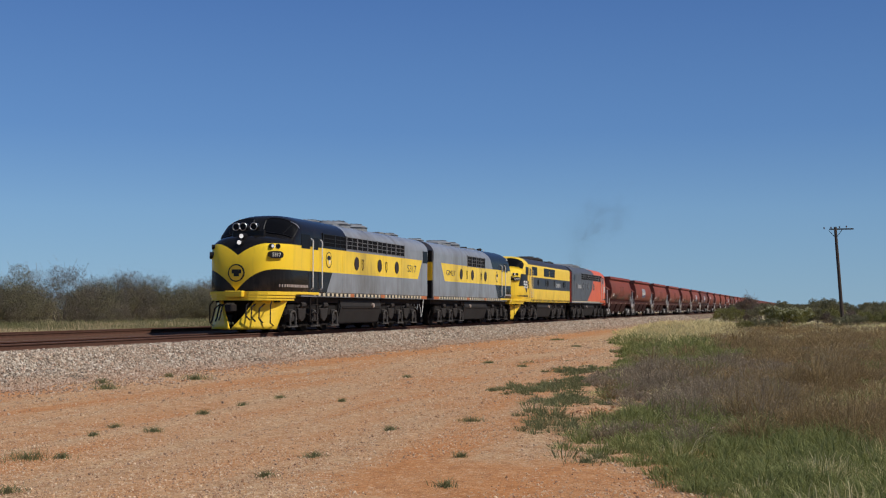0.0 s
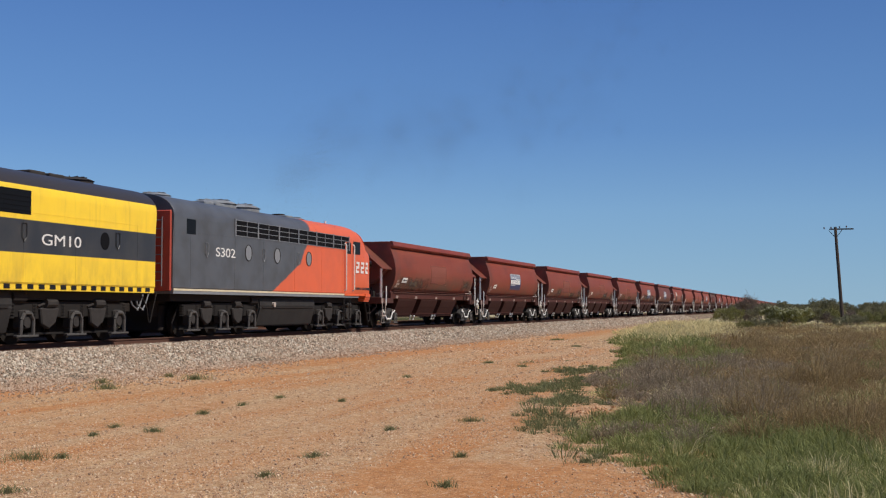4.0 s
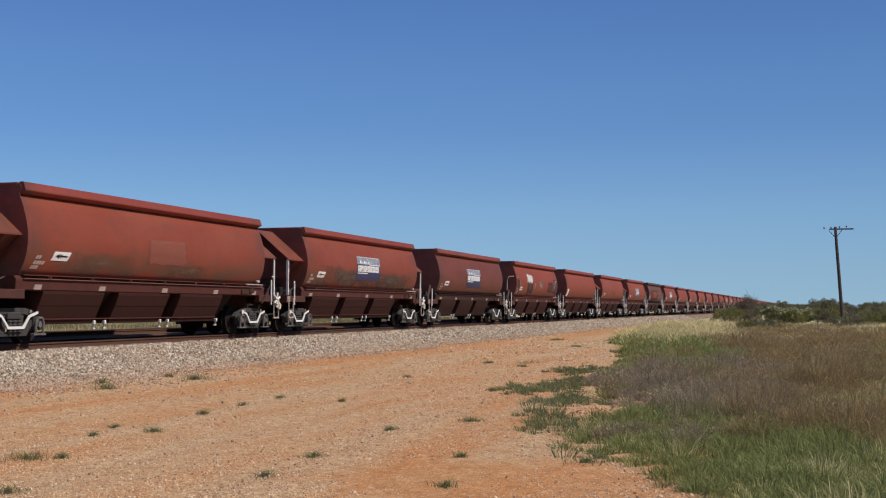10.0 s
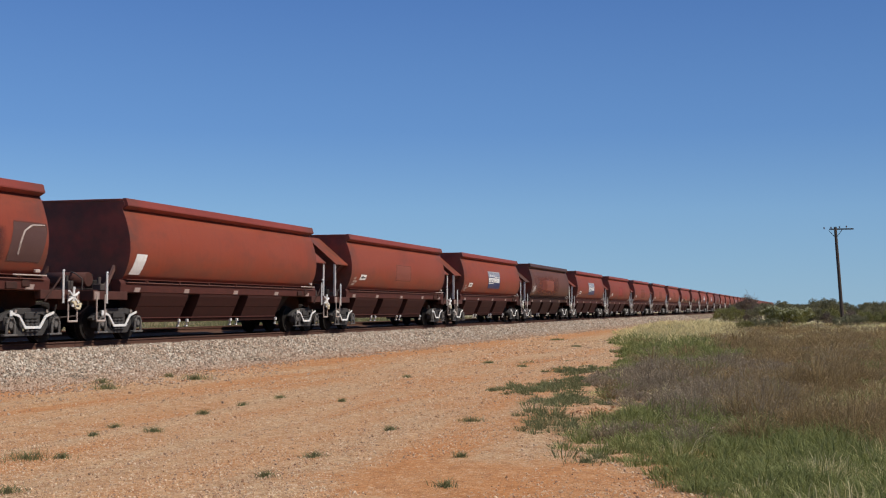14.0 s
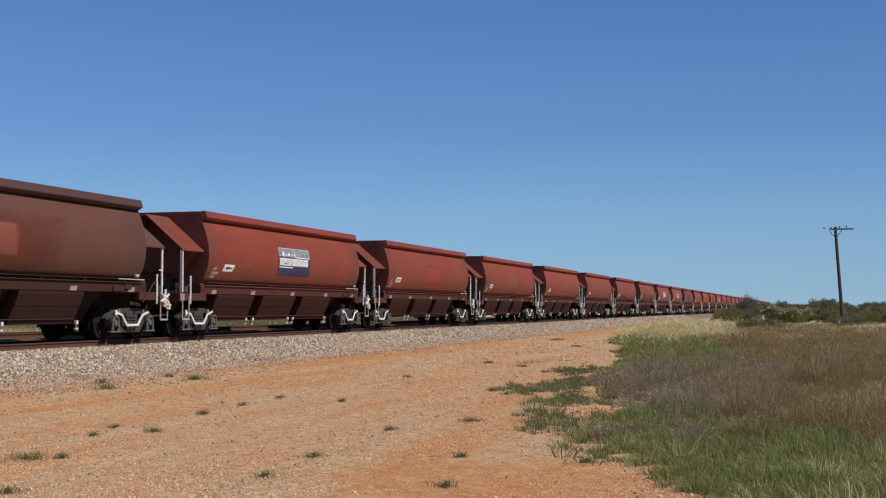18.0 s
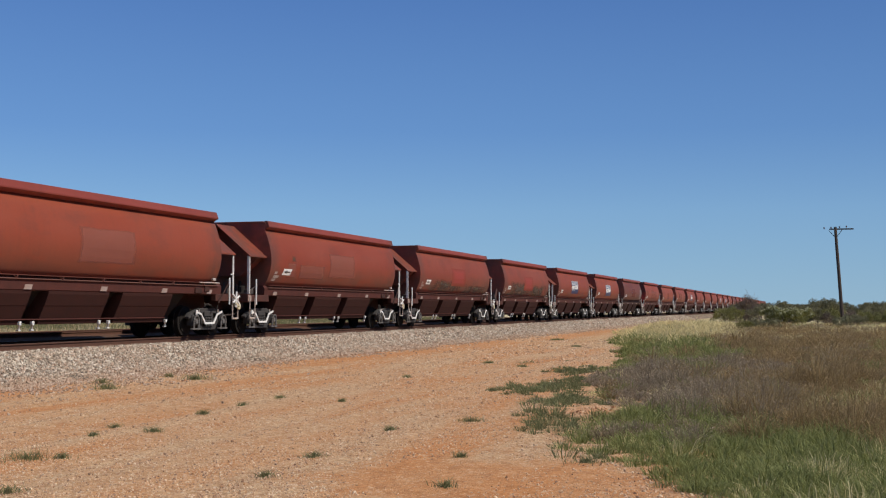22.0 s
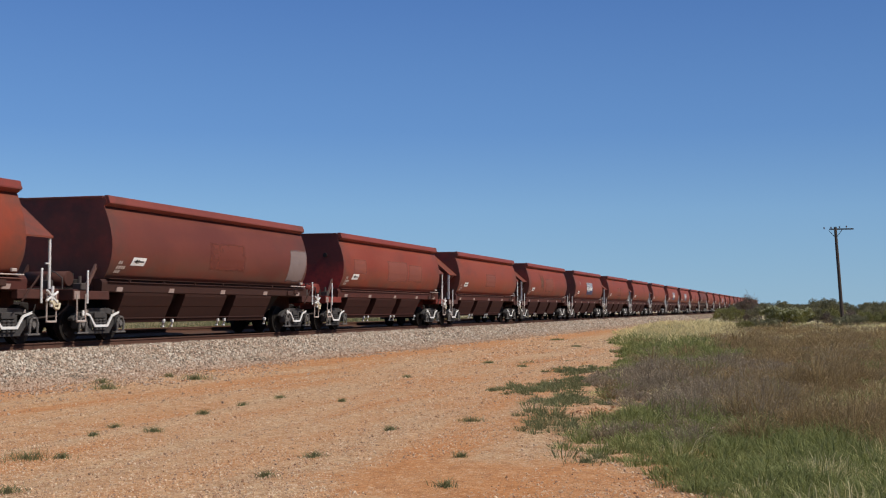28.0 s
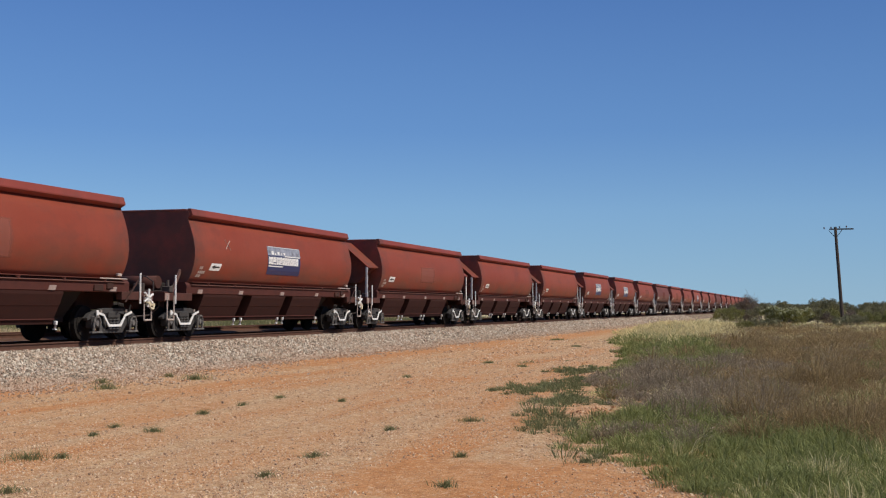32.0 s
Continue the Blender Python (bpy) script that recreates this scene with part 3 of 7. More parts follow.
# ------------------------------------------------------------------ ground and line
def rut(x, y):
    """Shallow wheel ruts along the dirt road."""
    w = 0.35 * noise.noise((y * 0.06, 2.0, 8.0))
    return -0.022 * sum(math.exp(-((x + c + w) / 0.22) ** 2) - 0.6 * math.exp(-((x + c + w - 0.42) / 0.25) ** 2) for c in (5.6, 7.3, 9.4, 11.1))


def ground_height(x, y):
    rise = 0.32 * min(1, max(0, (-26.5 - x) / 5.0))
    low = 0.05 * noise.noise((x * 0.15, y * 0.15, 3.1)) * min(1.0, abs(x + 6) / 4 + 0.4)
    if -15.5 < x < 1 and y < 110:
        low += 0.014 * noise.noise((x * 0.9, y * 0.5, 6.0)) + rut(x, y)
    return rise + low


def swept(x, y):
    """1 on bare red earth, 0 on gravel."""
    out = 0.0
    for cx, cy, rx, ry in SWEPT:
        ring = 1 - ((x - cx) / rx) ** 2 - ((y - cy) / ry) ** 2 + 1.0 * noise.noise((x * 1.1, y * 0.8, 12.0))
        out = max(out, min(1.0, max(0.0, (ring + 0.15) / 0.7)))
    return out


def build_ground():
    xs = sorted({-2500, -900, -400, -200, -130, -90, -70, -55, -45, -38, -34, 30, 40, 60, 90, 150, 300, 800, 2500} | {-32 + 0.8 * i for i in range(70)} | {-15.6 + 0.24 * i for i in range(66)})
    ys = sorted({-800, -300, -120, -60, -30, -10, 0, 110, 125, 150, 180, 220, 300, 450, 700, 1200, 2200, 3800} | {4 + 0.5 * i for i in range(66)} | {37 + 2.0 * i for i in range(36)})
    bm = bmesh.new()
    grid = [[bm.verts.new((x, y, ground_height(x, y))) for x in xs] for y in ys]
    for a, b in zip(grid, grid[1:]):
        for i in range(len(xs) - 1):
            bm.faces.new((a[i], a[i + 1], b[i + 1], b[i]))
    g = part("ground", bm, "earth", smooth=True)
    tagged(g, "red earth with pale gravel and dry growth, reaching the horizon", "ground", kind="structure")


BED = [(-15.75, -0.02), (-16.5, 0.26), (-17.12, 0.575), (-17.40, 0.635), (-18.3, 0.64), (-19.6, 0.66), (-20.5, 0.68), (-21.2, 0.56),
       (-22.2, 0.61), (-22.6, 0.735), (-23.3, 0.735), (-24.8, 0.735), (-25.5, 0.745), (-26.6, 0.22), (-27.4, -0.02)]


def bed_height(x):
    for (x0, z0), (x1, z1) in zip(BED, BED[1:]):
        if x1 <= x <= x0:
            return z0 + (z1 - z0) * (x - x0) / (x1 - x0)
    return 0.0


def build_bed():
    ys = [-60, -20] + [10 + 1.0 * i for i in range(60)] + [72 + 4 * i for i in range(30)] + [200, 260, 340, 460, 700, 1200, 2200]
    rnd = random.Random(4)

    def strip(profile, material, label, name, sub):
        fine = []
        for (x0, z0), (x1, z1) in zip(profile, profile[1:]):
            for k in range(sub):
                fine.append((x0 + (x1 - x0) * k / sub, z0 + (z1 - z0) * k / sub))
        fine.append(profile[-1])
        bm = bmesh.new()
        rows = []
        for y in ys:
            edge = 0.28 * noise.noise((y * 0.35, 7.7, 0))
            row = []
            for k, (x, z) in enumerate(fine):
                shift = edge * max(0, 1 - k / (2.0 * sub)) if profile is near else 0
                row.append(bm.verts.new((x + shift, y, z + rnd.uniform(-0.012, 0.012))))
            rows.append(row)
        for a, b in zip(rows, rows[1:]):
            for i in range(len(fine) - 1):
                bm.faces.new((a[i], b[i], b[i + 1], a[i + 1]))
        bmesh.ops.recalc_face_normals(bm, faces=bm.faces[:])
        ob = part(name, bm, material, smooth=True)
        return tagged(ob, label, "ballast", kind="structure")

    near = BED[:4]
    strip(near, "ballast_bed", "grey stone ballast shoulder beside the railway line", "ballast_shoulder", 4)
    strip(BED[3:], "ballast_dark", "rust-stained ballast bed under two railway tracks", "ballast_bed", 1)


STONE = [(0.0, 0.0, 1.0), (0.9, 0.1, 0.2), (-0.2, 0.95, 0.1), (-0.85, -0.1, 0.25), (0.15, -0.9, 0.2), (0.0, 0.1, -0.6)]
STONE_F = [(0, 1, 2), (0, 2, 3), (0, 3, 4), (0, 4, 1), (5, 2, 1), (5, 3, 2), (5, 4, 3), (5, 1, 4)]


def stones(name, places, sizes, material, label, category, seed):
    """Many loose stones joined into one mesh."""
    rs = np.random.RandomState(seed)
    n = len(places)
    base = np.array(STONE)
    q = rs.normal(size=(n, 4))
    q /= np.linalg.norm(q, axis=1)[:, None]
    w, x, y, z = q.T
    rot = np.stack([1 - 2 * (y * y + z * z), 2 * (x * y - z * w), 2 * (x * z + y * w), 2 * (x * y + z * w), 1 - 2 * (x * x + z * z), 2 * (y * z - x * w),
                    2 * (x * z - y * w), 2 * (y * z + x * w), 1 - 2 * (x * x + y * y)], 1).reshape(n, 3, 3)
    pts = base[None] * rs.uniform(0.6, 1.25, (n, 6, 3))
    v = np.einsum("nij,nkj->nki", rot, pts) * sizes[:, None, None] + places[:, None]
    f = np.array(STONE_F)[None] + 6 * np.arange(n)[:, None, None]
    me = bpy.data.meshes.new(name)
    me.from_pydata(v.reshape(-1, 3).tolist(), [], f.reshape(-1, 3).tolist())
    me.materials.append(M[material])
    return tagged(new(name, me), label, category, kind="stuff")


def build_stones():
    rs = np.random.RandomState(11)
    pl, sz = [], []
    for y0, y1, count, size in ((14, 30, 19000, 0.046), (30, 50, 16000, 0.052), (50, 95, 13000, 0.064), (95, 180, 9000, 0.10)):
        ys = rs.uniform(y0, y1, count)
        u = rs.uniform(0, 1, count)
        xs = -15.55 - 1.95 * u + rs.normal(0, 0.05, count)
        for x, y in zip(xs, ys):
            pl.append((x, y, max(0.0, bed_height(x)) + 0.012))
        sz.append(rs.uniform(0.5, 1.0, count) ** 1.5 * size * 1.45)
        # strays on the earth at the foot of the bank
        few = count // 4
        reach = 0.75 if y0 < 20 else 0.32
        for x, y in zip(-15.75 + rs.exponential(reach, few), rs.uniform(y0, y1, few)):
            if noise.noise((x * 0.8, y * 0.5, 14.0)) > rs.uniform(-0.5, 0.35):
                pl.append((x, y, ground_height(x, y) + 0.008))
        sz.append(rs.uniform(0.4, 1.05, len(pl) - sum(len(q) for q in sz)) * size)
    stones("ballast_stones", np.array(pl), np.concatenate(sz), "ballast", "broken grey and tan ballast stones on the shoulder", "stones", 1)
    pl, sz = [], []
    count = 215000
    d = 9.0 * (75 / 9.0) ** (rs.uniform(0, 1, count) ** 1.1)
    a = rs.uniform(-0.72, 0.12, count)
    xs, ys = d * np.sin(a), d * np.cos(a)
    keep = xs > -15.8
    for x, y in zip(xs[keep], ys[keep]):
        thick = 0.9 * noise.noise((x * 0.95, y * 0.11, 1.0)) + 0.55 * noise.noise((x * 0.5, y * 0.3, 2.0)) + 0.35 * noise.noise((x * 1.7, y * 1.7, 5.0))
        if thick - 0.75 * swept(x, y) > rs.uniform(-0.95, 0.30):
            pl.append((x, y, ground_height(x, y) + 0.002))
            big = min(2.6, 0.75 * math.exp(0.48 * rs.normal()))
            sz.append(0.0140 * big * max(0.72, y / 24))
    stones("road_gravel", np.array(pl), np.array(sz), "pebble", "pale loose gravel strewn over the red dirt road", "gravel", 2)
    pl, sz = [], []
    for x, y, rx, ry, count in ((-3.25, 19.3, 0.40, 0.75, 46), (-4.55, 26.8, 0.30, 0.8, 22)):
        for _ in range(count):
            px, py = x + rs.normal(0, 0.5) * rx, y + rs.normal(0, 0.5) * ry
            pl.append((px, py, ground_height(px, py) + 0.015))
            sz.append(rs.uniform(0.015, 0.055))
    stones("earth_clods", np.array(pl), np.array(sz), "clod", "red earth clods turned up at the grass edge", "clods", 3)


RAIL_SECTION = [(-0.07, -0.155), (-0.07, -0.145), (-0.012, -0.125), (-0.010, -0.045), (-0.035, -0.035), (-0.036, -0.005), (-0.028, 0.0),
                (0.028, 0.0), (0.036, -0.005), (0.035, -0.035), (0.010, -0.045), (0.012, -0.125), (0.07, -0.145), (0.07, -0.155)]


def build_tracks():
    for k, cx in enumerate((TRACK_X, TRACK2_X)):
        z = RAIL if k == 0 else RAIL + 0.083
        for side in (-1, 1):
            bm = prism(bmesh.new(), [(cx + side * 0.7535 + x, z + h) for x, h in RAIL_SECTION], "y", -60, 1500)
            for f in bm.faces:
                f.material_index = 1 if f.normal.z > 0.9 and f.calc_center_median().z > z - 0.01 else 0
            r = part("rail", bm, ["rail", "rail_head" if k == 0 else "rail"])
            tagged(r, "rust-brown steel rail with a worn bright head" if k == 0 else "rust-brown steel rail of the second track", "rail", "rails of the two tracks", "structure")
        bm = bmesh.new()
        hull(bm, -1.25, 1.25, -0.12, 0.12, -0.13, 0.0, 0.012)
        first = part("sleeper", bm, "sleeper")
        line = tagged(new("sleepers_near" if k == 0 else "sleepers_far"), "stained sleepers bedded in ballast", "sleepers", kind="structure")
        first.parent = line
        first.location = (cx, 8.0, z - 0.155)
        for i in range(1, 120):
            again(first, line, pose(cx, 8.0 + 0.67 * i, z - 0.155))


build_ground()
build_bed()
build_stones()
build_tracks()


# ------------------------------------------------------------------ wagons
# x towards the near side, y away along the line, z above the rail head; 0 is the front end sheet
BODY_LEN = 12.66
BARREL = [(1.265, 3.56), (1.385, 3.26), (1.475, 2.96), (1.53, 2.66), (1.535, 2.40), (1.50, 2.15), (1.435, 1.94), (1.355, 1.77), (1.27, 1.63)]


def barrel_x(z):
    for (x0, z0), (x1, z1) in zip(BARREL, BARREL[1:]):
        if z1 <= z <= z0:
            return x0 + (x1 - x0) * (z - z0) / (z1 - z0)
    return 1.27


def side_sheet(y0, y1, z0, z1, proud, side=1, rows=6, cols=1, slant=0.0):
    """A thin sheet that follows the curved side; slant leans its ends."""
    bm = bmesh.new()
    grid = []
    heights = [z0 + (z1 - z0) * i / rows for i in range(rows + 1)]
    for z in sorted(heights + [q for _, q in BARREL if z0 + 0.01 < q < z1 - 0.01]):
        s = slant * (z - z0)
        grid.append([bm.verts.new((side * (barrel_x(z) + proud), y0 + s + (y1 - y0) * j / cols, z)) for j in range(cols + 1)])
    for a, b in zip(grid, grid[1:]):
        for j in range(cols):
            bm.faces.new((a[j], a[j + 1], b[j + 1], b[j]) if side > 0 else (a[j + 1], a[j], b[j], b[j + 1]))
    return bm


def wagon_masters():
    """The pieces that all hopper wagons share, as meshes."""
    P = {}
    bm = bmesh.new()
    ring = [(x, z) for x, z in BARREL]
    outline = [(x, z) for x, z in ring] + [(-x, z) for x, z in reversed(ring)]
    loft(bm, [[(x, y, z) for x, z in outline] for y in (-0.085, 3.2, 6.3, 9.5, BODY_LEN + 0.085)], cap=False)
    P["barrel"] = bm
    sheet = [(1.25, 3.80), (1.33, 3.71), (1.33, 3.64)] + ring + [(1.14, 1.28)]
    sheet = sheet + [(-x, z) for x, z in reversed(sheet)]
    P["end_front"] = prism(bmesh.new(), sheet, "y", -0.10, -0.085)
    P["end_rear"] = prism(bmesh.new(), sheet, "y", BODY_LEN + 0.085, BODY_LEN + 0.10)
    for side, key in ((1, "rim_near"), (-1, "rim_far")):
        bm = bmesh.new()
        prof = [(side * 1.24, 3.545), (side * 1.29, 3.55), (side * 1.425, 3.625), (side * 1.428, 3.655), (side * 1.37, 3.83), (side * 1.28, 3.835), (side * 1.22, 3.785)]
        loft(bm, [[(x * k, y, z) for x, z in prof] for y, k in ((-0.08, 1.0), (0.0, 1.0), (BODY_LEN, 1.0), (BODY_LEN + 0.08, 1.0))])
        P[key] = bm
    for y, key in ((0.0, "rim_front"), (BODY_LEN, "rim_rear")):
        P[key] = hull(bmesh.new(), -1.23, 1.23, y - 0.115, y + 0.115, 3.75, 3.82, 0.012)
    P["load"] = hull(bmesh.new(), -1.22, 1.22, 0.08, BODY_LEN - 0.08, 3.0, 3.12)
    for side, key in ((1, "sill_near"), (-1, "sill_far")):
        prof = [(side * 1.10, 1.63), (side * 1.335, 1.62), (side * 1.40, 1.54), (side * 1.405, 1.50), (side * 1.385, 1.30), (side * 1.36, 1.275), (side * 1.12, 1.275)]
        P[key] = prism(bmesh.new(), prof, "y", -0.35, BODY_LEN + 0.35)
    # edge angle above the sill with its lugs
    bm = bmesh.new()
    hull(bm, 1.10, 1.445, -0.1, BODY_LEN + 0.1, 1.628, 1.645)
    for i in range(7):
        y = 0.9 + i * 1.81
        bent(bm, [(1.435, y - 0.09, 1.63), (1.46, y, 1.555), (1.435, y + 0.09, 1.63)], 0.013, 4)
    P["ledge"] = bm
    bm = bmesh.new()
    tube(bm, (1.45, BODY_LEN - 1.15, 1.635), (1.45, BODY_LEN + 0.15, 1.635), 0.018, 6)
    hull(bm, 1.40, 1.47, BODY_LEN - 0.30, BODY_LEN - 0.12, 1.70, 1.78, 0.01)
    P["release_rod"] = bm
    bm = bmesh.new()
    hull(bm, 1.30, 1.44, BODY_LEN - 1.35, BODY_LEN - 0.95, 1.30, 1.47, 0.015)
    hull(bm, 1.30, 1.43, BODY_LEN - 0.75, BODY_LEN - 0.45, 1.36, 1.54, 0.015)
    P["side_box"] = bm
    # sloping side sheet below the sill and the pockets
    bm = bmesh.new()
    prism(bm, [(1.12, 1.27), (0.58, 0.62), (0.58, 0.50), (-0.70, 0.50), (-0.70, 0.62), (-1.22, 1.27)], "y", 0.85, 11.2)
    P["hopper"] = bm
    bm = bmesh.new()
    prism(bm, [(1.372, 1.277), (1.36, 1.20), (1.25, 0.92), (1.235, 0.905), (1.10, 0.60), (1.05, 0.46), (0.70, 0.46), (0.70, 1.277)], "y", 0, 2.65)
    P["pocket"] = bm
    bm = bmesh.new()
    hull(bm, 0.92, 1.0, -0.03, 0.05, 0.44, 0.54, 0.01)
    tube(bm, (0.96, 0.02, 0.46), (0.90, 0.07, 0.34), 0.025, 6)
    hull(bm, 0.85, 0.93, 0.03, 0.13, 0.31, 0.35, 0.008)
    P["latch"] = bm
    P["sill_lip"] = hull(bmesh.new(), 1.05, 1.125, 0.75, 10.05, 0.575, 0.602)
    # end platform, draw gear
    bm = bmesh.new()
    hull(bm, -1.40, 1.40, -1.62, -1.42, 1.05, 1.33, 0.015)
    hull(bm, -0.25, 0.25, -1.45, 0.4, 0.82, 1.30, 0.02)
    hull(bm, 1.22, 1.40, -1.45, 0.0, 1.08, 1.30, 0.012)
    hull(bm, -1.40, -1.22, -1.45, 0.0, 1.08, 1.30, 0.012)
    hull(bm, -1.22, 1.22, -1.42, 0.0, 1.27, 1.30)
    P["platform"] = bm
    bm = bmesh.new()
    hull(bm, -0.10, 0.10, -1.95, -1.60, 0.76, 1.0, 0.03)
    hull(bm, -0.17, 0.05, -2.05, -1.85, 0.74, 1.02, 0.05)
    P["coupler"] = bm
    bm = bmesh.new()
    bent(bm, [(0.35, -1.7, 0.95), (0.37, -1.85, 0.65), (0.30, -2.02, 0.60)], 0.025, 6)
    P["hose"] = bm
    # end structure under a slope sheet
    bm = bmesh.new()
    tube(bm, (0, 0, 0), (0, 0, 1.24), 0.034, 8)
    tube(bm, (0.0, 0.0, 0.62), (0.0, 0.16, 0.62), 0.022, 6)
    P["post"] = bm
    bm = bmesh.new()
    t = 0.02
    for s in (1, -1):
        ring = [(s * 0.12, 3.66), (s * 1.36, 2.60), (s * 1.36, 2.60 - 2 * t), (s * 0.12, 3.66 - 2 * t)]
        prism(bm, ring, "y", -1.42, -0.02)
    hull(bm, -0.13, 0.13, -1.42, -0.02, 3.6, 3.665)
    P["hood"] = bm
    bm = bmesh.new()
    prism(bm, [(0.1, 3.58), (1.28, 2.60), (0.6, 1.95), (-0.6, 1.95), (-1.28, 2.60), (-0.1, 3.58)], "y", -0.55, -0.015)
    P["hood_back"] = bm
    # hand rails and steps at a corner
    bm = bmesh.new()
    bent(bm, [(1.43, -1.05, 0.98), (1.43, -1.05, 1.76), (1.41, -1.0, 1.80)], 0.026, 6)
    P["handrail"] = bm
    bm = bmesh.new()
    for y in (-1.50, -1.12):
        tube(bm, (1.42, y, 1.22), (1.42, y, 0.52), 0.02, 6)
    tube(bm, (1.42, -1.50, 0.53), (1.42, -1.12, 0.53), 0.028, 6)
    P["step"] = bm
    bm = bmesh.new()
    tube(bm, (1.44, -0.40, 1.02), (1.44, 0.25, 1.62), 0.024, 6)
    P["lever"] = bm
    bm = bmesh.new()
    for a in (0.45, 1.45, 2.5):
        d = Vector((0, math.cos(a), math.sin(a))) * 0.25
        c = Vector((1.50, -1.30, 1.14))
        tube(bm, c - d, c + d, 0.03, 6)
    tube(bm, (1.46, -1.3, 1.12), (1.2, -1.3, 1.12), 0.035, 8)
    P["brake_wheel"] = bm
    bm = bmesh.new()
    tube(bm, (-0.5, -0.85, 1.62), (0.75, -0.85, 1.62), 0.19, 14)
    hull(bm, 0.1, 0.2, -1.0, -0.7, 1.3, 1.5)
    P["air_tank"] = bm
    bm = bmesh.new()
    hull(bm, 0.35, 0.62, -0.45, -0.2, 1.32, 1.62, 0.03)
    tube(bm, (0.48, -0.33, 1.6), (0.48, -0.33, 1.78), 0.05, 8)
    P["valve"] = bm
    # a strut against the end sheet
    bm = bmesh.new()
    prism(bm, [(-0.62, 1.32), (-0.52, 1.32), (-0.02, 1.98), (-0.08, 2.05)], "x", 1.0, 1.07)
    P["strut"] = bm
    bm = bmesh.new()
    loft(bm, [[(x, y + 0.5 * (z - 1.36), z) for y, z in ((0, 1.30), (0.28, 1.30), (0.28, 1.42), (0, 1.42))] for x in (1.38, 1.408)])
    P["tab"] = bm
    # bogie pieces, 0 in its middle
    bm = bmesh.new()
    prism(bm, [(-1.22, 0.60), (-1.05, 0.72), (-0.45, 0.86), (0.45, 0.86), (1.05, 0.72), (1.22, 0.60), (1.18, 0.53), (0.95, 0.60), (0.40, 0.71), (-0.40, 0.71), (-0.95, 0.60), (-1.18, 0.53)], "x", 0.97, 1.12)
    prism(bm, [(-0.86, 0.60), (-0.70, 0.64), (-0.40, 0.30), (0.40, 0.30), (0.70, 0.64), (0.86, 0.60), (0.50, 0.19), (-0.50, 0.19)], "x", 0.98, 1.11)
    for y in (-0.34, 0.34):
        hull(bm, 0.98, 1.10, y - 0.06, y + 0.06, 0.28, 0.75)
    hull(bm, 0.94, 1.15, -0.26, 0.26, 0.60, 0.76)
    bmesh.ops.bevel(bm, geom=bm.edges[:], offset=0.010, segments=1, affect="EDGES")
    P["side_frame"] = bm
    bm = bmesh.new()
    hull(bm, 0.95, 1.17, -0.17, 0.17, 0.33, 0.66, 0.03)
    tube(bm, (1.15, 0, 0.48), (1.20, 0, 0.48), 0.11, 10)
    P["axle_box"] = bm
    bm = bmesh.new()
    loft(bm, [[(1.13 + q * math.cos(a * math.tau / 8), q * math.sin(a * math.tau / 8), 0.30 + k * 0.04) for a in range(8)] for k, q in enumerate((0.072, 0.05) * 4)])
    P["spring"] = bm
    bm = bmesh.new()
    tube(bm, (0.69, 0, 0), (0.82, 0, 0), 0.46, 24)
    tube(bm, (0.66, 0, 0), (0.69, 0, 0), 0.49, 24)
    tube(bm, (0.82, 0, 0), (0.84, 0, 0), 0.36, 20)
    tube(bm, (0.84, 0, 0), (0.93, 0, 0), 0.12, 12)
    P["wheel"] = bm
    bm = bmesh.new()
    tube(bm, (-0.7, 0, 0), (0.7, 0, 0), 0.08, 8)
    P["axle"] = bm
    bm = bmesh.new()
    hull(bm, -0.98, 0.98, -0.2, 0.2, 0.5, 0.80, 0.03)
    P["bolster"] = bm
    line = [(-0.84, 0.77), (-0.54, 0.70), (-0.29, 0.43), (0.25, 0.43), (0.48, 0.69), (0.82, 0.78)]
    under = [(-0.84, 0.715), (-0.56, 0.645), (-0.32, 0.365), (0.28, 0.365), (0.51, 0.635), (0.82, 0.725)]
    bm = bmesh.new()
    for (a, b), (c, d) in zip(zip(line, line[1:]), zip(under, under[1:])):
        prism(bm, [a, b, d, c], "x", 1.175, 1.205)
    hull(bm, 1.17, 1.21, -0.90, -0.80, 0.66, 0.80, 0.01)
    P["brake_bar"] = bm
    # horseshoe over an axle end, and the foot of the frame
    bm = bmesh.new()
    bent(bm, [(1.20, -0.15, 0.24), (1.21, -0.145, 0.50), (1.21, -0.08, 0.62), (1.21, 0.08, 0.62), (1.21, 0.145, 0.50), (1.20, 0.15, 0.24)], 0.032, 6)
    tube(bm, (1.17, 0, 0.46), (1.225, 0, 0.46), 0.075, 10)
    hull(bm, 1.12, 1.23, -0.24, 0.24, 0.20, 0.25, 0.01)
    P["horn_guide"] = bm
    bm = bmesh.new()
    for y in (-0.66, -0.62, 0.56, 0.60):
        tube(bm, (1.165, y, 0.74), (1.175, y, 0.82), 0.012, 4)
    P["frame_writing"] = bm
    # a second rail under the ledge, the lip of the body above it
    bm = bmesh.new()
    hull(bm, 1.405, 1.455, -0.10, BODY_LEN + 0.1, 1.535, 1.562, 0.006)
    P["sill_rail"] = bm
    # pipes and valves across the end platform
    bm = bmesh.new()
    bent(bm, [(-1.1, -0.62, 1.36), (0.95, -0.62, 1.36), (1.05, -0.62, 1.50), (1.05, -0.25, 1.60)], 0.022, 6)
    bent(bm, [(0.85, -1.30, 1.34), (0.85, -1.30, 1.62), (0.62, -1.25, 1.76), (0.25, -0.9, 1.82)], 0.018, 6)
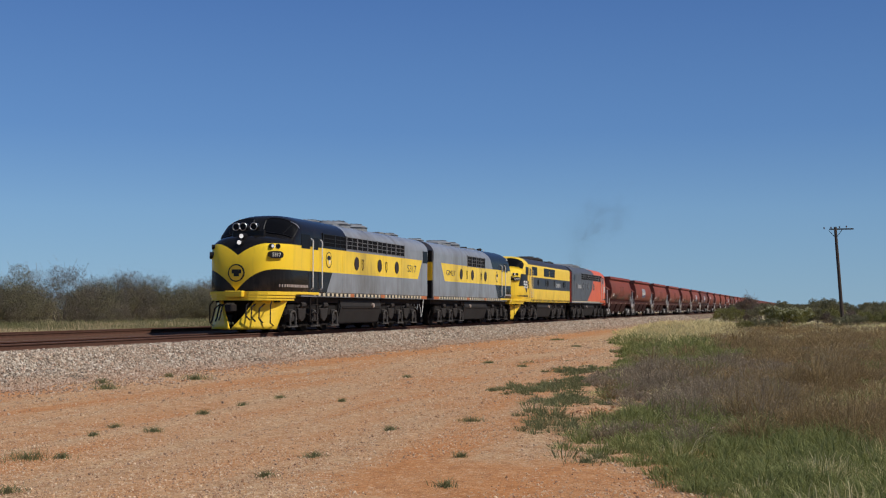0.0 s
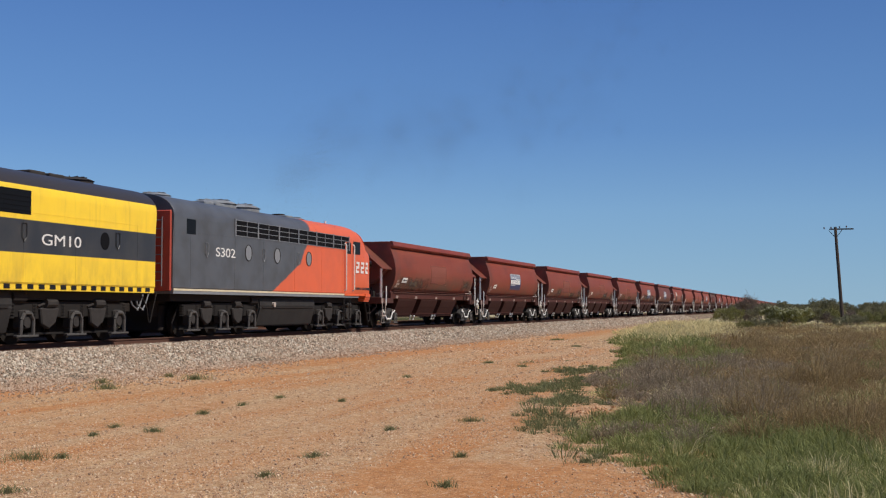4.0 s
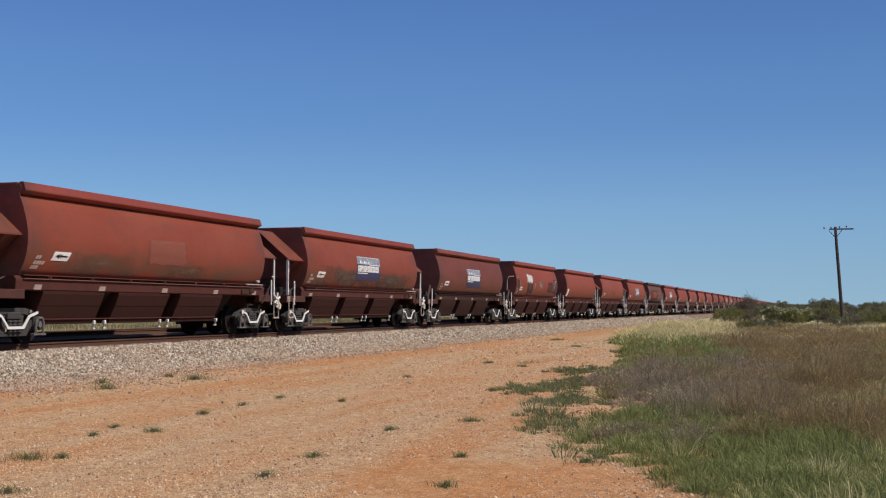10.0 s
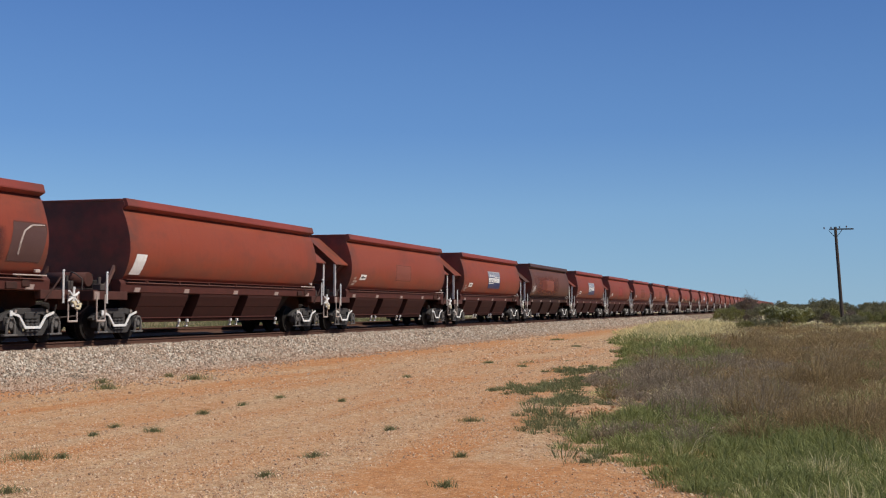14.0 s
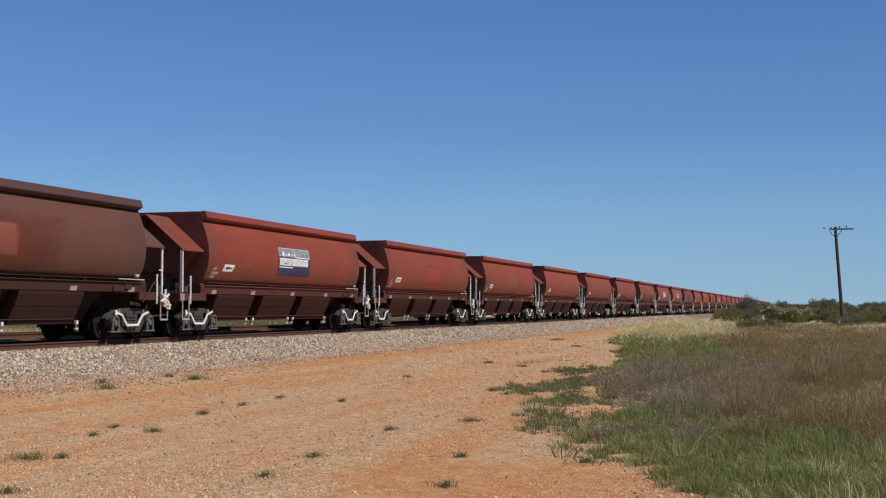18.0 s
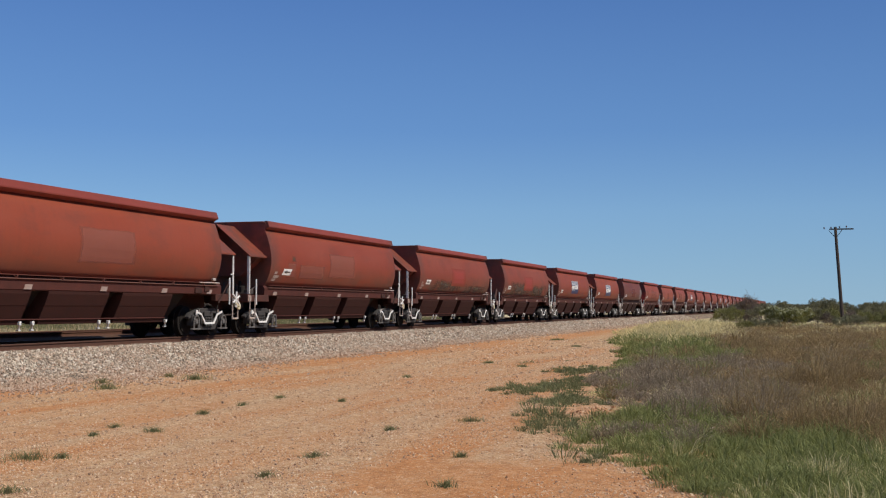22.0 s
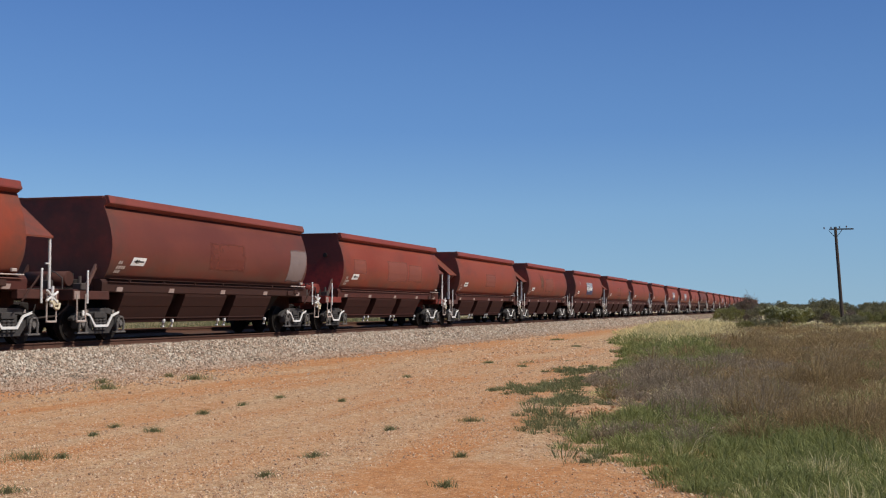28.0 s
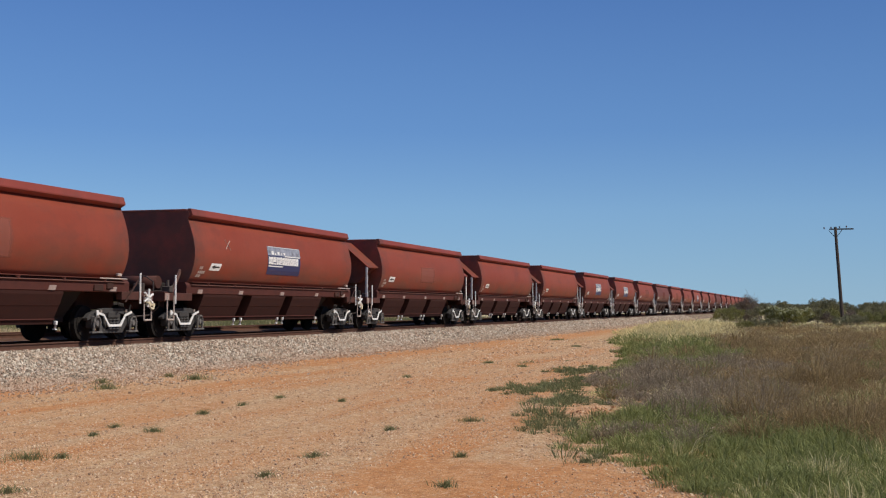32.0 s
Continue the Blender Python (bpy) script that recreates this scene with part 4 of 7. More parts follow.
    bent(bm, [(1.12, -1.40, 1.30), (1.12, -1.44, 0.92), (0.9, -1.6, 0.66), (0.45, -1.95, 0.60)], 0.024, 6)
    hull(bm, 0.92, 1.18, -0.95, -0.72, 1.32, 1.50, 0.02)
    tube(bm, (1.05, -0.84, 1.50), (1.05, -0.84, 1.68), 0.05, 8)
    hull(bm, 0.20, 0.46, -1.32, -1.10, 1.31, 1.58, 0.02)
    tube(bm, (0.33, -1.21, 1.58), (0.33, -1.21, 1.72), 0.03, 6)
    P["end_piping"] = bm
    P["corner_plate"] = hull(bmesh.new(), 1.395, 1.412, -1.60, -1.36, 1.085, 1.285, 0.004)
    bm = bmesh.new()
    hull(bm, -0.045, 0.045, -0.02, 0.02, 0.0, 1.26, 0.004)
    hull(bm, -0.03, 0.03, 0.02, 0.06, 0.0, 1.26, 0.004)
    P["angle_post"] = bm
    bm = bmesh.new()
    bent(bm, [(1.52, -1.36, 1.02), (1.50, -1.20, 0.86), (1.46, -0.98, 0.84), (1.44, -0.9, 0.98)], 0.03, 6)
    hull(bm, 1.40, 1.50, -1.30, -1.02, 0.92, 1.06, 0.02)
    P["brake_gear"] = bm
    # marks on the side
    P["arrow_plate"] = side_sheet(0.88, 1.56, 2.01, 2.23, 0.012, rows=3, slant=0.5)
    bm = bmesh.new()
    zc = 2.12
    x = barrel_x(zc) + 0.017
    for shape in (((1.17, zc - 0.02), (1.52, zc - 0.02), (1.54, zc + 0.02), (1.19, zc + 0.02)), ((1.02, zc), (1.18, zc - 0.06), (1.22, zc + 0.06)),
                  ((1.22, zc - 0.05), (1.26, zc - 0.05), (1.30, zc + 0.05), (1.26, zc + 0.05))):
        bm.faces.new([bm.verts.new((barrel_x(z) + 0.017, y, z)) for y, z in shape])
    P["arrow"] = bm
    bm = bmesh.new()
    rnd = random.Random(5)
    for k, z in enumerate((2.03, 1.90, 1.79)):
        y = 0.16 + 0.42 * (z - 1.74)
        for _ in range((2, 4, 3)[k]):
            w = rnd.uniform(0.05, 0.09)
            bm.faces.new([bm.verts.new((barrel_x(q) + 0.012, y + s + 0.5 * (q - z), q)) for s, q in ((0, z), (w, z), (w, z + 0.085), (0, z + 0.085))])
            y += w + 0.025
    P["writing_bars"] = bm
    P["sign_top"] = side_sheet(5.15, 7.85, 2.65, 2.96, 0.012, rows=3)
    P["sign_mid"] = side_sheet(5.15, 7.85, 2.33, 2.65, 0.012, rows=3)
    P["sign_low"] = side_sheet(5.15, 7.85, 2.00, 2.33, 0.012, rows=3)
    bm = bmesh.new()
    rnd = random.Random(8)

    def vinyl(q0, q1, za, zb):
        bm.faces.new([bm.verts.new((barrel_x(z) + 0.018, q, z)) for q, z in ((q0, za), (q1, za), (q1, zb), (q0, zb))])

    y = 5.20
    while y < 7.66:
        w = rnd.choice((0.10, 0.15, 0.17, 0.19))
        if w > 0.12:
            hole = rnd.uniform(2.40, 2.48)
            vinyl(y, y + w, 2.345, hole)
            vinyl(y, y + w * 0.42, hole, 2.53)
            vinyl(y + w * 0.58, y + w, hole, 2.53)
            vinyl(y, y + w, 2.53, 2.60)
        else:
            vinyl(y, y + w, 2.345, 2.61)
        y += w + 0.022
    P["sign_bars"] = bm
    bm = bmesh.new()
    for q0, q1, za, zb in ((5.20, 6.35, 2.265, 2.305), (6.5, 7.8, 2.63, 2.665), (5.45, 5.62, 2.68, 2.80), (5.72, 5.80, 2.68, 2.73), (5.92, 6.08, 2.69, 2.79), (6.2, 6.28, 2.69, 2.75),
                           (6.42, 6.55, 2.70, 2.77), (5.25, 7.7, 2.935, 2.95)):
        vinyl(q0, q1, za, zb)
    P["sign_lines"] = bm
    return P


MIRROR_X = Matrix.Rotation(math.pi, 4, "Z")


def wagon_meshes():
    P = wagon_masters()
    out = {}
    for key, bm in P.items():
        me = bpy.data.meshes.new(key)
        bm.normal_update()
        bm.to_mesh(me)
        bm.free()
        if key in ("barrel", "air_tank", "wheel"):
            for p in me.polygons:
                p.use_smooth = len(p.vertices) == 4 and key != "wheel"
        out[key] = me
    return out


WM = {}
WHEELS = []                # near-side wheels with their vehicle and radius


def piece(name, key, material, parent, m=None, label=""):
    """A part on a shared mesh, one mesh for each material it is painted in."""
    me = WM.get((key, material))
    if me is None:
        me = WM[key].copy()
        me.materials.clear()
        me.materials.append(M[material])
        WM[(key, material)] = me
    ob = new(name, me)
    ob.parent = parent
    if m is not None:
        ob.matrix_basis = m
    if label:
        ob["label"] = label
    return ob


REAR = Matrix.Translation((0, BODY_LEN, 0)) @ MIRROR_X      # an end piece turned to the rear end


def bogie(wagon, y):
    b = new("bogie")
    b.parent = wagon
    b.matrix_basis = pose(0, y, 0)
    for m in (None, MIRROR_X):
        piece("side_frame", "side_frame", "bogie", b, m)
        for yy in (-0.88, 0.88):
            p = pose(0, yy, 0)
            piece("axle_box", "axle_box", "bogie", b, p if m is None else m @ p)
            if m is None:
                piece("horn_guide", "horn_guide", "bogie_pale", b, p, "pale dusty horn guide")
        for yy in (-0.17, 0.0, 0.17):
            p = pose(0, yy, 0)
            piece("spring", "spring", "bogie", b, p if m is None else m @ p)
    piece("brake_bar", "brake_bar", "white", b, None, "white-painted brake bar")
    tagged(piece("frame_writing", "frame_writing", "grey_white", b), kind="stuff")
    piece("bolster", "bolster", "bogie", b)
    for yy in (-0.88, 0.88):
        piece("axle", "axle", "wheel", b, pose(0, yy, 0.46))
        WHEELS.append((piece("wheel", "wheel", "wheel", b, pose(0, yy, 0.46)), wagon, 0.46))
        piece("wheel", "wheel", "wheel", b, pose(0, yy, 0.46, 0, 0, 180))


def hopper_wagon(paint, front_hood, rear_hood, marks, label, y):
    w = thing("hopper_wagon", label, "freight wagon", "hopper wagons of the train", pose(TRACK_X, y, RAIL))
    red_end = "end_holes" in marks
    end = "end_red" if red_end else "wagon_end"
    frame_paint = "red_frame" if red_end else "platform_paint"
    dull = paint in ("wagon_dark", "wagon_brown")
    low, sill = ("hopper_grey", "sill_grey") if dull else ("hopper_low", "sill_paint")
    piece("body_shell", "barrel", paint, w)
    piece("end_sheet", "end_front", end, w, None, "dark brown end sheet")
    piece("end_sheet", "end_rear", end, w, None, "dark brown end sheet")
    for key in ("rim_near", "rim_far"):
        piece("top_rim", key, {"wagon_dark": "wagon_end", "wagon_brown": "rim_brown"}.get(paint, "rim_paint"), w)
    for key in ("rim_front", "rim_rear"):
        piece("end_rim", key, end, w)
    piece("ore_load", "load", "chassis", w)
    for key in ("sill_near", "sill_far"):
        piece("side_sill", key, sill, w)
    piece("sill_ledge", "ledge", "ledge_paint" if not dull else sill, w)
    piece("sill_rail", "sill_rail", "rail_paint" if not dull else "sill_grey", w, None, "dusty rail along the sill")
    piece("sill_ledge", "ledge", sill, w, Matrix.Translation((0, BODY_LEN, 0)) @ MIRROR_X)
    # near-black colour stands in for the shade in the slots between pockets
    piece("hopper_bottom", "hopper", "under", w)
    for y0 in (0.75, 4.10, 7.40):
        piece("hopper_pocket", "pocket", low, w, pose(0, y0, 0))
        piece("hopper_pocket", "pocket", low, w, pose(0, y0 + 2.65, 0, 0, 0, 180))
    for y0 in (3.35, 3.85, 6.70, 7.15, 10.15):
        piece("door_latch", "latch", "white", w, pose(0.12, y0, 0), "pale door latch")
    piece("door_lip", "sill_lip", sill, w)
    for m, hood in ((None, front_hood), (REAR, rear_hood)):
        piece("end_platform", "platform", frame_paint, w, m)
        piece("end_piping", "end_piping", "pipe_grey", w, m, "dusty pipes and valves")
        piece("coupler", "coupler", "under", w, m)
        piece("brake_hose", "hose", "under", w, m)
        if hood:
            piece("slope_sheet", "hood", paint, w, m, "sloping red end hood")
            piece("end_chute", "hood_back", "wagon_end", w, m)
            for x in (-1.30, 1.30):
                p = pose(x, -1.36, 1.32)
                piece("hood_post", "angle_post" if m is None else "post", "white", w, p if m is None else m @ p, "white-painted post")
        else:
            piece("air_tank", "air_tank", frame_paint, w, m)
            piece("end_strut", "strut", "strut_paint", w, m, "faded brown strut")
            q = Matrix.Translation((-2.07, 0, 0))
            piece("end_strut", "strut", "chassis", w, q if m is None else m @ q)
        piece("valve", "valve", "under", w, m)
        piece("step", "step", "grey_white", w, m, "pale painted step")
    # the near side's fittings
    piece("handrail", "handrail", "white", w, None, "white-painted handrail")
    piece("handrail", "handrail", "white", w, Matrix.Translation((0, BODY_LEN + 1.92, 0)), "white-painted handrail")
    piece("step", "step", "grey_white", w, Matrix.Translation((0, BODY_LEN + 2.6, 0)), "pale painted step")
    piece("release_rod", "release_rod", "grey_white", w, None, "pale release rod")
    piece("side_box", "side_box", "chassis", w, None, "brown valve box")
    piece("brake_wheel", "brake_wheel", "white", w, Matrix.Translation((0, BODY_LEN + 2.5, 0)), "white-painted hand brake")
    piece("brake_gear", "brake_gear", "cream", w, Matrix.Translation((0, BODY_LEN + 2.5, 0)), "cream-painted brake gear")
    piece("corner_plate", "corner_plate", "tab_paint", w, None, "pale corner plate")
    piece("lever", "lever", "chassis", w, Matrix.Translation((0, BODY_LEN + 0.5, 0)), "brown brake lever")
    for yy in (0.35, 3.1, 6.3, 9.4, 12.1):
        piece("marker_tab", "tab", "tab_paint", w, pose(0, yy, 0), "pale marker plate")
    bogie(w, -0.02)
    bogie(w, BODY_LEN + 0.02)
    for name in marks.split():
        MARKS[name](w)
    return w


def mark_arrow(w):
    a = piece("arrow_plate", "arrow_plate", "white", w, None, "white plate with a black arrow")
    piece("arrow", "arrow", "black", a)
    tagged(piece("stencil_writing", "writing_bars", "grey_white", w), kind="stuff")


def mark_sign(w):
    s = piece("sign_panel", "sign_low", "navy", w, pose(0, -0.18, 0), "navy, white and grey company panel")
    piece("sign_band", "sign_top", "sky_vinyl", s)
    piece("sign_band", "sign_mid", "navy", s)
    tagged(piece("sign_bars", "sign_bars", "white", s), kind="stuff")
    tagged(piece("sign_lines", "sign_lines", "white", s), kind="stuff")


def sheet_mark(name, material, y0, y1, z0, z1, label, slant=0.0, proud=0.007):
    def make(w):
        key = name + material + str((y0, z0))
        if key not in WM:
            me = bpy.data.meshes.new(name)
            bm = side_sheet(y0, y1, z0, z1, proud, rows=5, slant=slant)
            bm.to_mesh(me)
            bm.free()
            WM[key] = me
        for p in piece(name, key, material, w, None, label).data.polygons:
            p.use_smooth = True
    return make


def white_arch(w):
    """White-brushed outlines that run round the body's corners."""
    for shift, sgn in ((0.0, 1), (BODY_LEN, -1)):
        def on(y, z):
            return (barrel_x(z) + 0.012, shift + sgn * y, z)
        bm = bmesh.new()
        bent(bm, [on(0.05, 2.82), on(0.55, 2.80), on(0.85, 2.65), on(1.0, 2.35), on(1.05, 2.1)], 0.025, 4)
        part("brushed_outline", bm, "grey_white", w, "brushed white outline")
    bm = bmesh.new()
    bent(bm, [(1.36, -0.11, 2.86), (1.05, -0.11, 2.84), (0.95, -0.11, 2.7), (0.90, -0.11, 2.0)], 0.035, 4)
    part("brushed_outline", bm, "grey_white", w, "brushed white outline")


def chalk_cross(w):
    bm = bmesh.new()
    for a, b in (((1.90, 2.70), (2.25, 2.98)), ((2.22, 2.68), (1.93, 3.0))):
        bent(bm, [(barrel_x(z) + 0.006, y, z) for y, z in (a, b)], 0.014, 4)
    part("chalk_cross", bm, "grey_white", w, "white chalk cross")


MARKS = {
    "arrow": mark_arrow,
    "sign": mark_sign,
    "fade": sheet_mark("repaint_patch", "patch_pink", 5.1, 7.85, 2.0, 2.94, "faded pinkish repaint patch"),
    "fade_high": sheet_mark("repaint_patch", "patch_pink", 4.6, 7.2, 2.05, 2.85, "faded pinkish repaint patch", 0.0, 0.007),
    "fade_dim": sheet_mark("repaint_patch", "patch_dim", 5.3, 7.8, 2.0, 2.9, "dim red repaint patch"),
    "fade_low": sheet_mark("repaint_patch", "patch_pink", 5.3, 7.5, 2.05, 2.8, "faded pinkish repaint patch"),
    "dark_low": sheet_mark("repaint_patch", "patch_dark", 9.3, 11.2, 1.9, 2.75, "dark repaint patch"),
    "dark_mid": sheet_mark("repaint_patch", "patch_dark", 2.9, 4.75, 1.70, 3.0, "dark repaint patch", 0.1),
    "grey_end": sheet_mark("repaint_patch", "patch_grey", 11.2, 12.5, 1.9, 2.9, "grey repaint patch", 0.25),
    "grey_light": sheet_mark("repaint_patch", "patch_pale", 11.1, 12.5, 1.75, 2.95, "light grey repaint patch", 0.25),
    "white_smear": sheet_mark("white_smear", "smear", 2.95, 4.7, 2.48, 3.10, "smeared white paint", -0.15, 0.012),
    "white_scrap": lambda w: [sheet_mark("white_smear", "scrap", *d, "scraped white paint", 0.1, 0.012)(w) for d in ((6.5, 7.9, 1.88, 2.78), (4.9, 5.8, 2.02, 2.60))],
    "white_arch": lambda w: white_arch(w),
    "big_plate": sheet_mark("white_plate", "white", 0.08, 0.62, 1.77, 2.33, "white plate", 0.3, 0.012),
    "dirt": lambda w: [sheet_mark("dirt_blotch", "blotch", *d, "dried grey-green dirt", 0.0, 0.003)(w) for d in ((6.7, 9.9, 1.70, 2.36), (10.9, 12.7, 1.70, 2.42))],
    "dirt_tan": lambda w: [sheet_mark("dirt_blotch", "blotch_tan", *d, "dried tan dirt", 0.0, 0.003)(w) for d in ((1.6, 4.9, 1.72, 2.3), (6.2, 9.0, 1.70, 2.15))],
    "dirt_spot": sheet_mark("dirt_blotch", "blotch_tan", 3.35, 4.75, 1.95, 3.30, "dried tan dirt", 0.0, 0.003),
    "dirt_long": lambda w: [sheet_mark("dirt_blotch", "blotch", *d, "dried grey-brown dirt", 0.0, 0.003)(w) for d in ((1.0, 7.4, 1.66, 2.52), (6.2, 12.2, 1.66, 2.42))],
    "dirt_band": lambda w: [sheet_mark("dirt_blotch", "blotch", *d, "dried grey dirt", 0.0, 0.003)(w) for d in ((1.7, 7.6, 1.72, 2.30), (7.8, 12.4, 1.68, 2.12))],
    "dirt_ends": lambda w: [sheet_mark("dirt_blotch", "blotch", *d, "dried grey-brown dirt", 0.0, 0.003)(w) for d in ((0.1, 5.2, 1.66, 2.3), (10.6, 12.5, 1.75, 2.4))],
    "dirt_mid": lambda w: [sheet_mark("dirt_blotch", "blotch", *d, "dried grey-green dirt", 0.0, 0.003)(w) for d in ((2.6, 5.3, 1.70, 2.40), (7.6, 10.2, 1.67, 2.10), (11.2, 12.5, 1.70, 2.35))],
    "fade_low_pair": lambda w: [sheet_mark("repaint_patch", "patch_pink", *d, "faded pinkish repaint patch")(w) for d in ((2.3, 4.7, 1.92, 2.42), (1.3, 2.0, 1.92, 2.45))] + [sheet_mark("dirt_blotch", "blotch", 1.6, 2.0, 2.48, 2.72, "small dark dirt spot", 0.0, 0.009)(w)],
    "chalk_cross": lambda w: chalk_cross(w),
    "fade_crimson": sheet_mark("repaint_patch", "patch_crimson", 5.2, 7.8, 2.0, 2.9, "crimson repaint patch"),
    "fade_front": sheet_mark("repaint_patch", "patch_pink", 1.0, 2.5, 2.25, 2.85, "faded pinkish repaint patch"),
    "fade_rear": sheet_mark("repaint_patch", "patch_pink", 8.0, 10.0, 2.05, 2.85, "faded pinkish repaint patch"),
    "end_holes": lambda w: [part("end_fitting", tube(bmesh.new(), (x, -0.16, z), (x, -0.10, z), 0.09, 10), "under", w, "dark end fitting") for x, z in ((0.75, 2.95), (-0.75, 3.0))],
    "scrawl": sheet_mark("chalk_scrawl", "scribble", 0.10, 1.25, 1.72, 2.55, "pale chalk scrawl", 0.1, 0.012),
    "rust": sheet_mark("red_wash", "red_wash", 0.6, 9.5, 1.68, 3.15, "worn red paint", 0.0, 0.003),
    "ladder_patch": sheet_mark("repaint_patch", "patch_dark", 0.03, 0.95, 1.78, 2.80, "dark repaint patch"),
}

# paint, hood at the front end, hood at the rear end, marks; in the order of the train
DEFAULT = ("wagon_red", 1, 1, "arrow fade")
ROSTER = {
    1: ("wagon_stained", 1, 1, "arrow fade dirt_ends"), 2: ("wagon_red", 1, 1, "arrow sign"), 3: ("wagon_stained", 1, 1, "arrow fade dirt_mid"),
    4: ("wagon_stained", 1, 1, "arrow fade dirt"), 5: ("wagon_stained", 1, 1, "arrow fade_low dirt_tan"), 6: ("wagon_stained", 1, 1, "arrow sign dirt_long"),
    7: ("wagon_dark", 0, 0, "arrow sign"), 8: ("wagon_red", 0, 0, "ladder_patch white_arch arrow dark_mid white_smear white_scrap dark_low grey_end"),
    9: ("wagon_bright", 0, 1, "big_plate"), 10: ("wagon_bright", 1, 1, "arrow fade_low"), 11: ("wagon_bright", 1, 1, "arrow sign"),
    12: ("wagon_brown", 1, 1, "rust scrawl fade_high"), 13: ("wagon_red", 1, 1, "arrow sign"), 14: ("wagon_red", 1, 1, "arrow fade_crimson"),
    15: ("wagon_red", 1, 1, "arrow fade"), 16: ("wagon_bright", 1, 1, "arrow fade"), 17: ("wagon_red", 1, 1, "arrow fade fade_low_pair"),
    18: ("wagon_stained", 1, 1, "arrow fade_crimson dirt_band"), 19: ("wagon_stained", 0, 1, "arrow fade_crimson dirt_long"), 20: ("wagon_red", 1, 1, "arrow sign"),
    21: ("wagon_bright", 1, 1, "arrow sign"), 22: ("wagon_dark", 0, 0, "arrow fade_dim grey_light"), 23: ("wagon_red", 0, 1, "arrow fade fade_front fade_rear end_holes"),
    24: ("wagon_bright", 1, 1, "arrow fade_low"), 25: ("wagon_red", 1, 0, "arrow fade dirt_spot"), 26: ("wagon_red", 0, 0, "arrow sign chalk_cross"),
    27: ("wagon_red", 1, 1, "arrow fade_low"), 28: ("wagon_red", 1, 1, "arrow"), 29: ("wagon_bright", 1, 1, "arrow"), 30: ("wagon_red", 1, 1, "arrow sign"),
    31: ("wagon_red", 1, 1, "arrow sign"), 33: ("wagon_dark", 1, 1, "arrow fade_dim"), 36: ("wagon_bright", 1, 1, "arrow sign"), 39: ("wagon_dark", 1, 1, "arrow"),
}
LABELS = {"wagon_red": "oxide-red steel ore hopper wagon", "wagon_bright": "clean orange-red ore hopper wagon",
          "wagon_stained": "oxide-red ore hopper wagon, brown grime", "wagon_dark": "dark weathered brown ore hopper wagon", "wagon_brown": "dirty grey-brown ore hopper wagon"}
TRAIN = []


def build_wagons():
    WM.update(wagon_meshes())
    for i in range(1, 48):
        paint, fh, rh, marks = ROSTER.get(i, DEFAULT if i % 3 else ("wagon_bright", 1, 1, "arrow"))
        label = LABELS[paint]
        if "sign" in marks:
            label += " with navy panel"
        if "white_smear" in marks:
            label += " with white smear"
        TRAIN.append(hopper_wagon(paint, fh, rh, marks, label, along(6.559 + 1.0725 * i)))


build_wagons()


# ------------------------------------------------------------------ locomotives
# y runs from the flat rear end (0) to the tip of the nose (17.4), z above the rail head
NOSE = 17.4
TOP_KEYS = [(0.0, 4.22), (14.6, 4.26), (15.1, 4.24), (15.35, 4.16), (15.55, 3.98), (15.72, 3.74), (15.9, 3.48), (16.3, 3.46), (16.7, 3.42), (16.95, 3.32), (17.12, 3.12), (17.25, 2.85), (17.34, 2.5), (17.4, 1.95)]
SHOULDER_KEYS = [(0.0, 3.52), (15.0, 3.52), (15.4, 3.48), (15.7, 3.32), (15.95, 3.12), (16.5, 2.95), (16.9, 2.75), (17.12, 2.5), (17.25, 2.25), (17.34, 2.0), (17.4, 1.65)]


def key_at(keys, y):
    for (y0, a), (y1, b) in zip(keys, keys[1:]):
        if y0 <= y <= y1:
            return a + (b - a) * (y - y0) / (y1 - y0)
    return keys[-1][1]


def half_width(y):
    if y < 15.2:
        return 1.47
    t = min(1.0, (y - 15.2) / 2.2)
    return 1.47 * max(0.0, 1 - t ** 3.2) ** (1 / 2.6) * 0.9 + 0.147


def skin_point(y, a, out=0.0):
    """A point of the body's skin: a from 0 at the shoulder of the +x side to 90 on the centre line, and on to 180."""
    w, zt, zs = half_width(y), key_at(TOP_KEYS, y), key_at(SHOULDER_KEYS, y)
    c, s = math.cos(radians(a)), math.sin(radians(a))
    return Vector(((w + out) * math.copysign(abs(c) ** 0.75, c), y, zs + (zt + out - zs) * max(0.0, s) ** 0.9))


def skin_x(y, z, out=0.0):
    """Half the body's width at that height."""
    w, zt, zs = half_width(y), key_at(TOP_KEYS, y), key_at(SHOULDER_KEYS, y)
    if z <= zs:
        return w + out
    s = min(1.0, (z - zs) / (zt - zs)) ** (1 / 0.9)
    return w * max(0.0, 1 - s * s) ** 0.375 + out


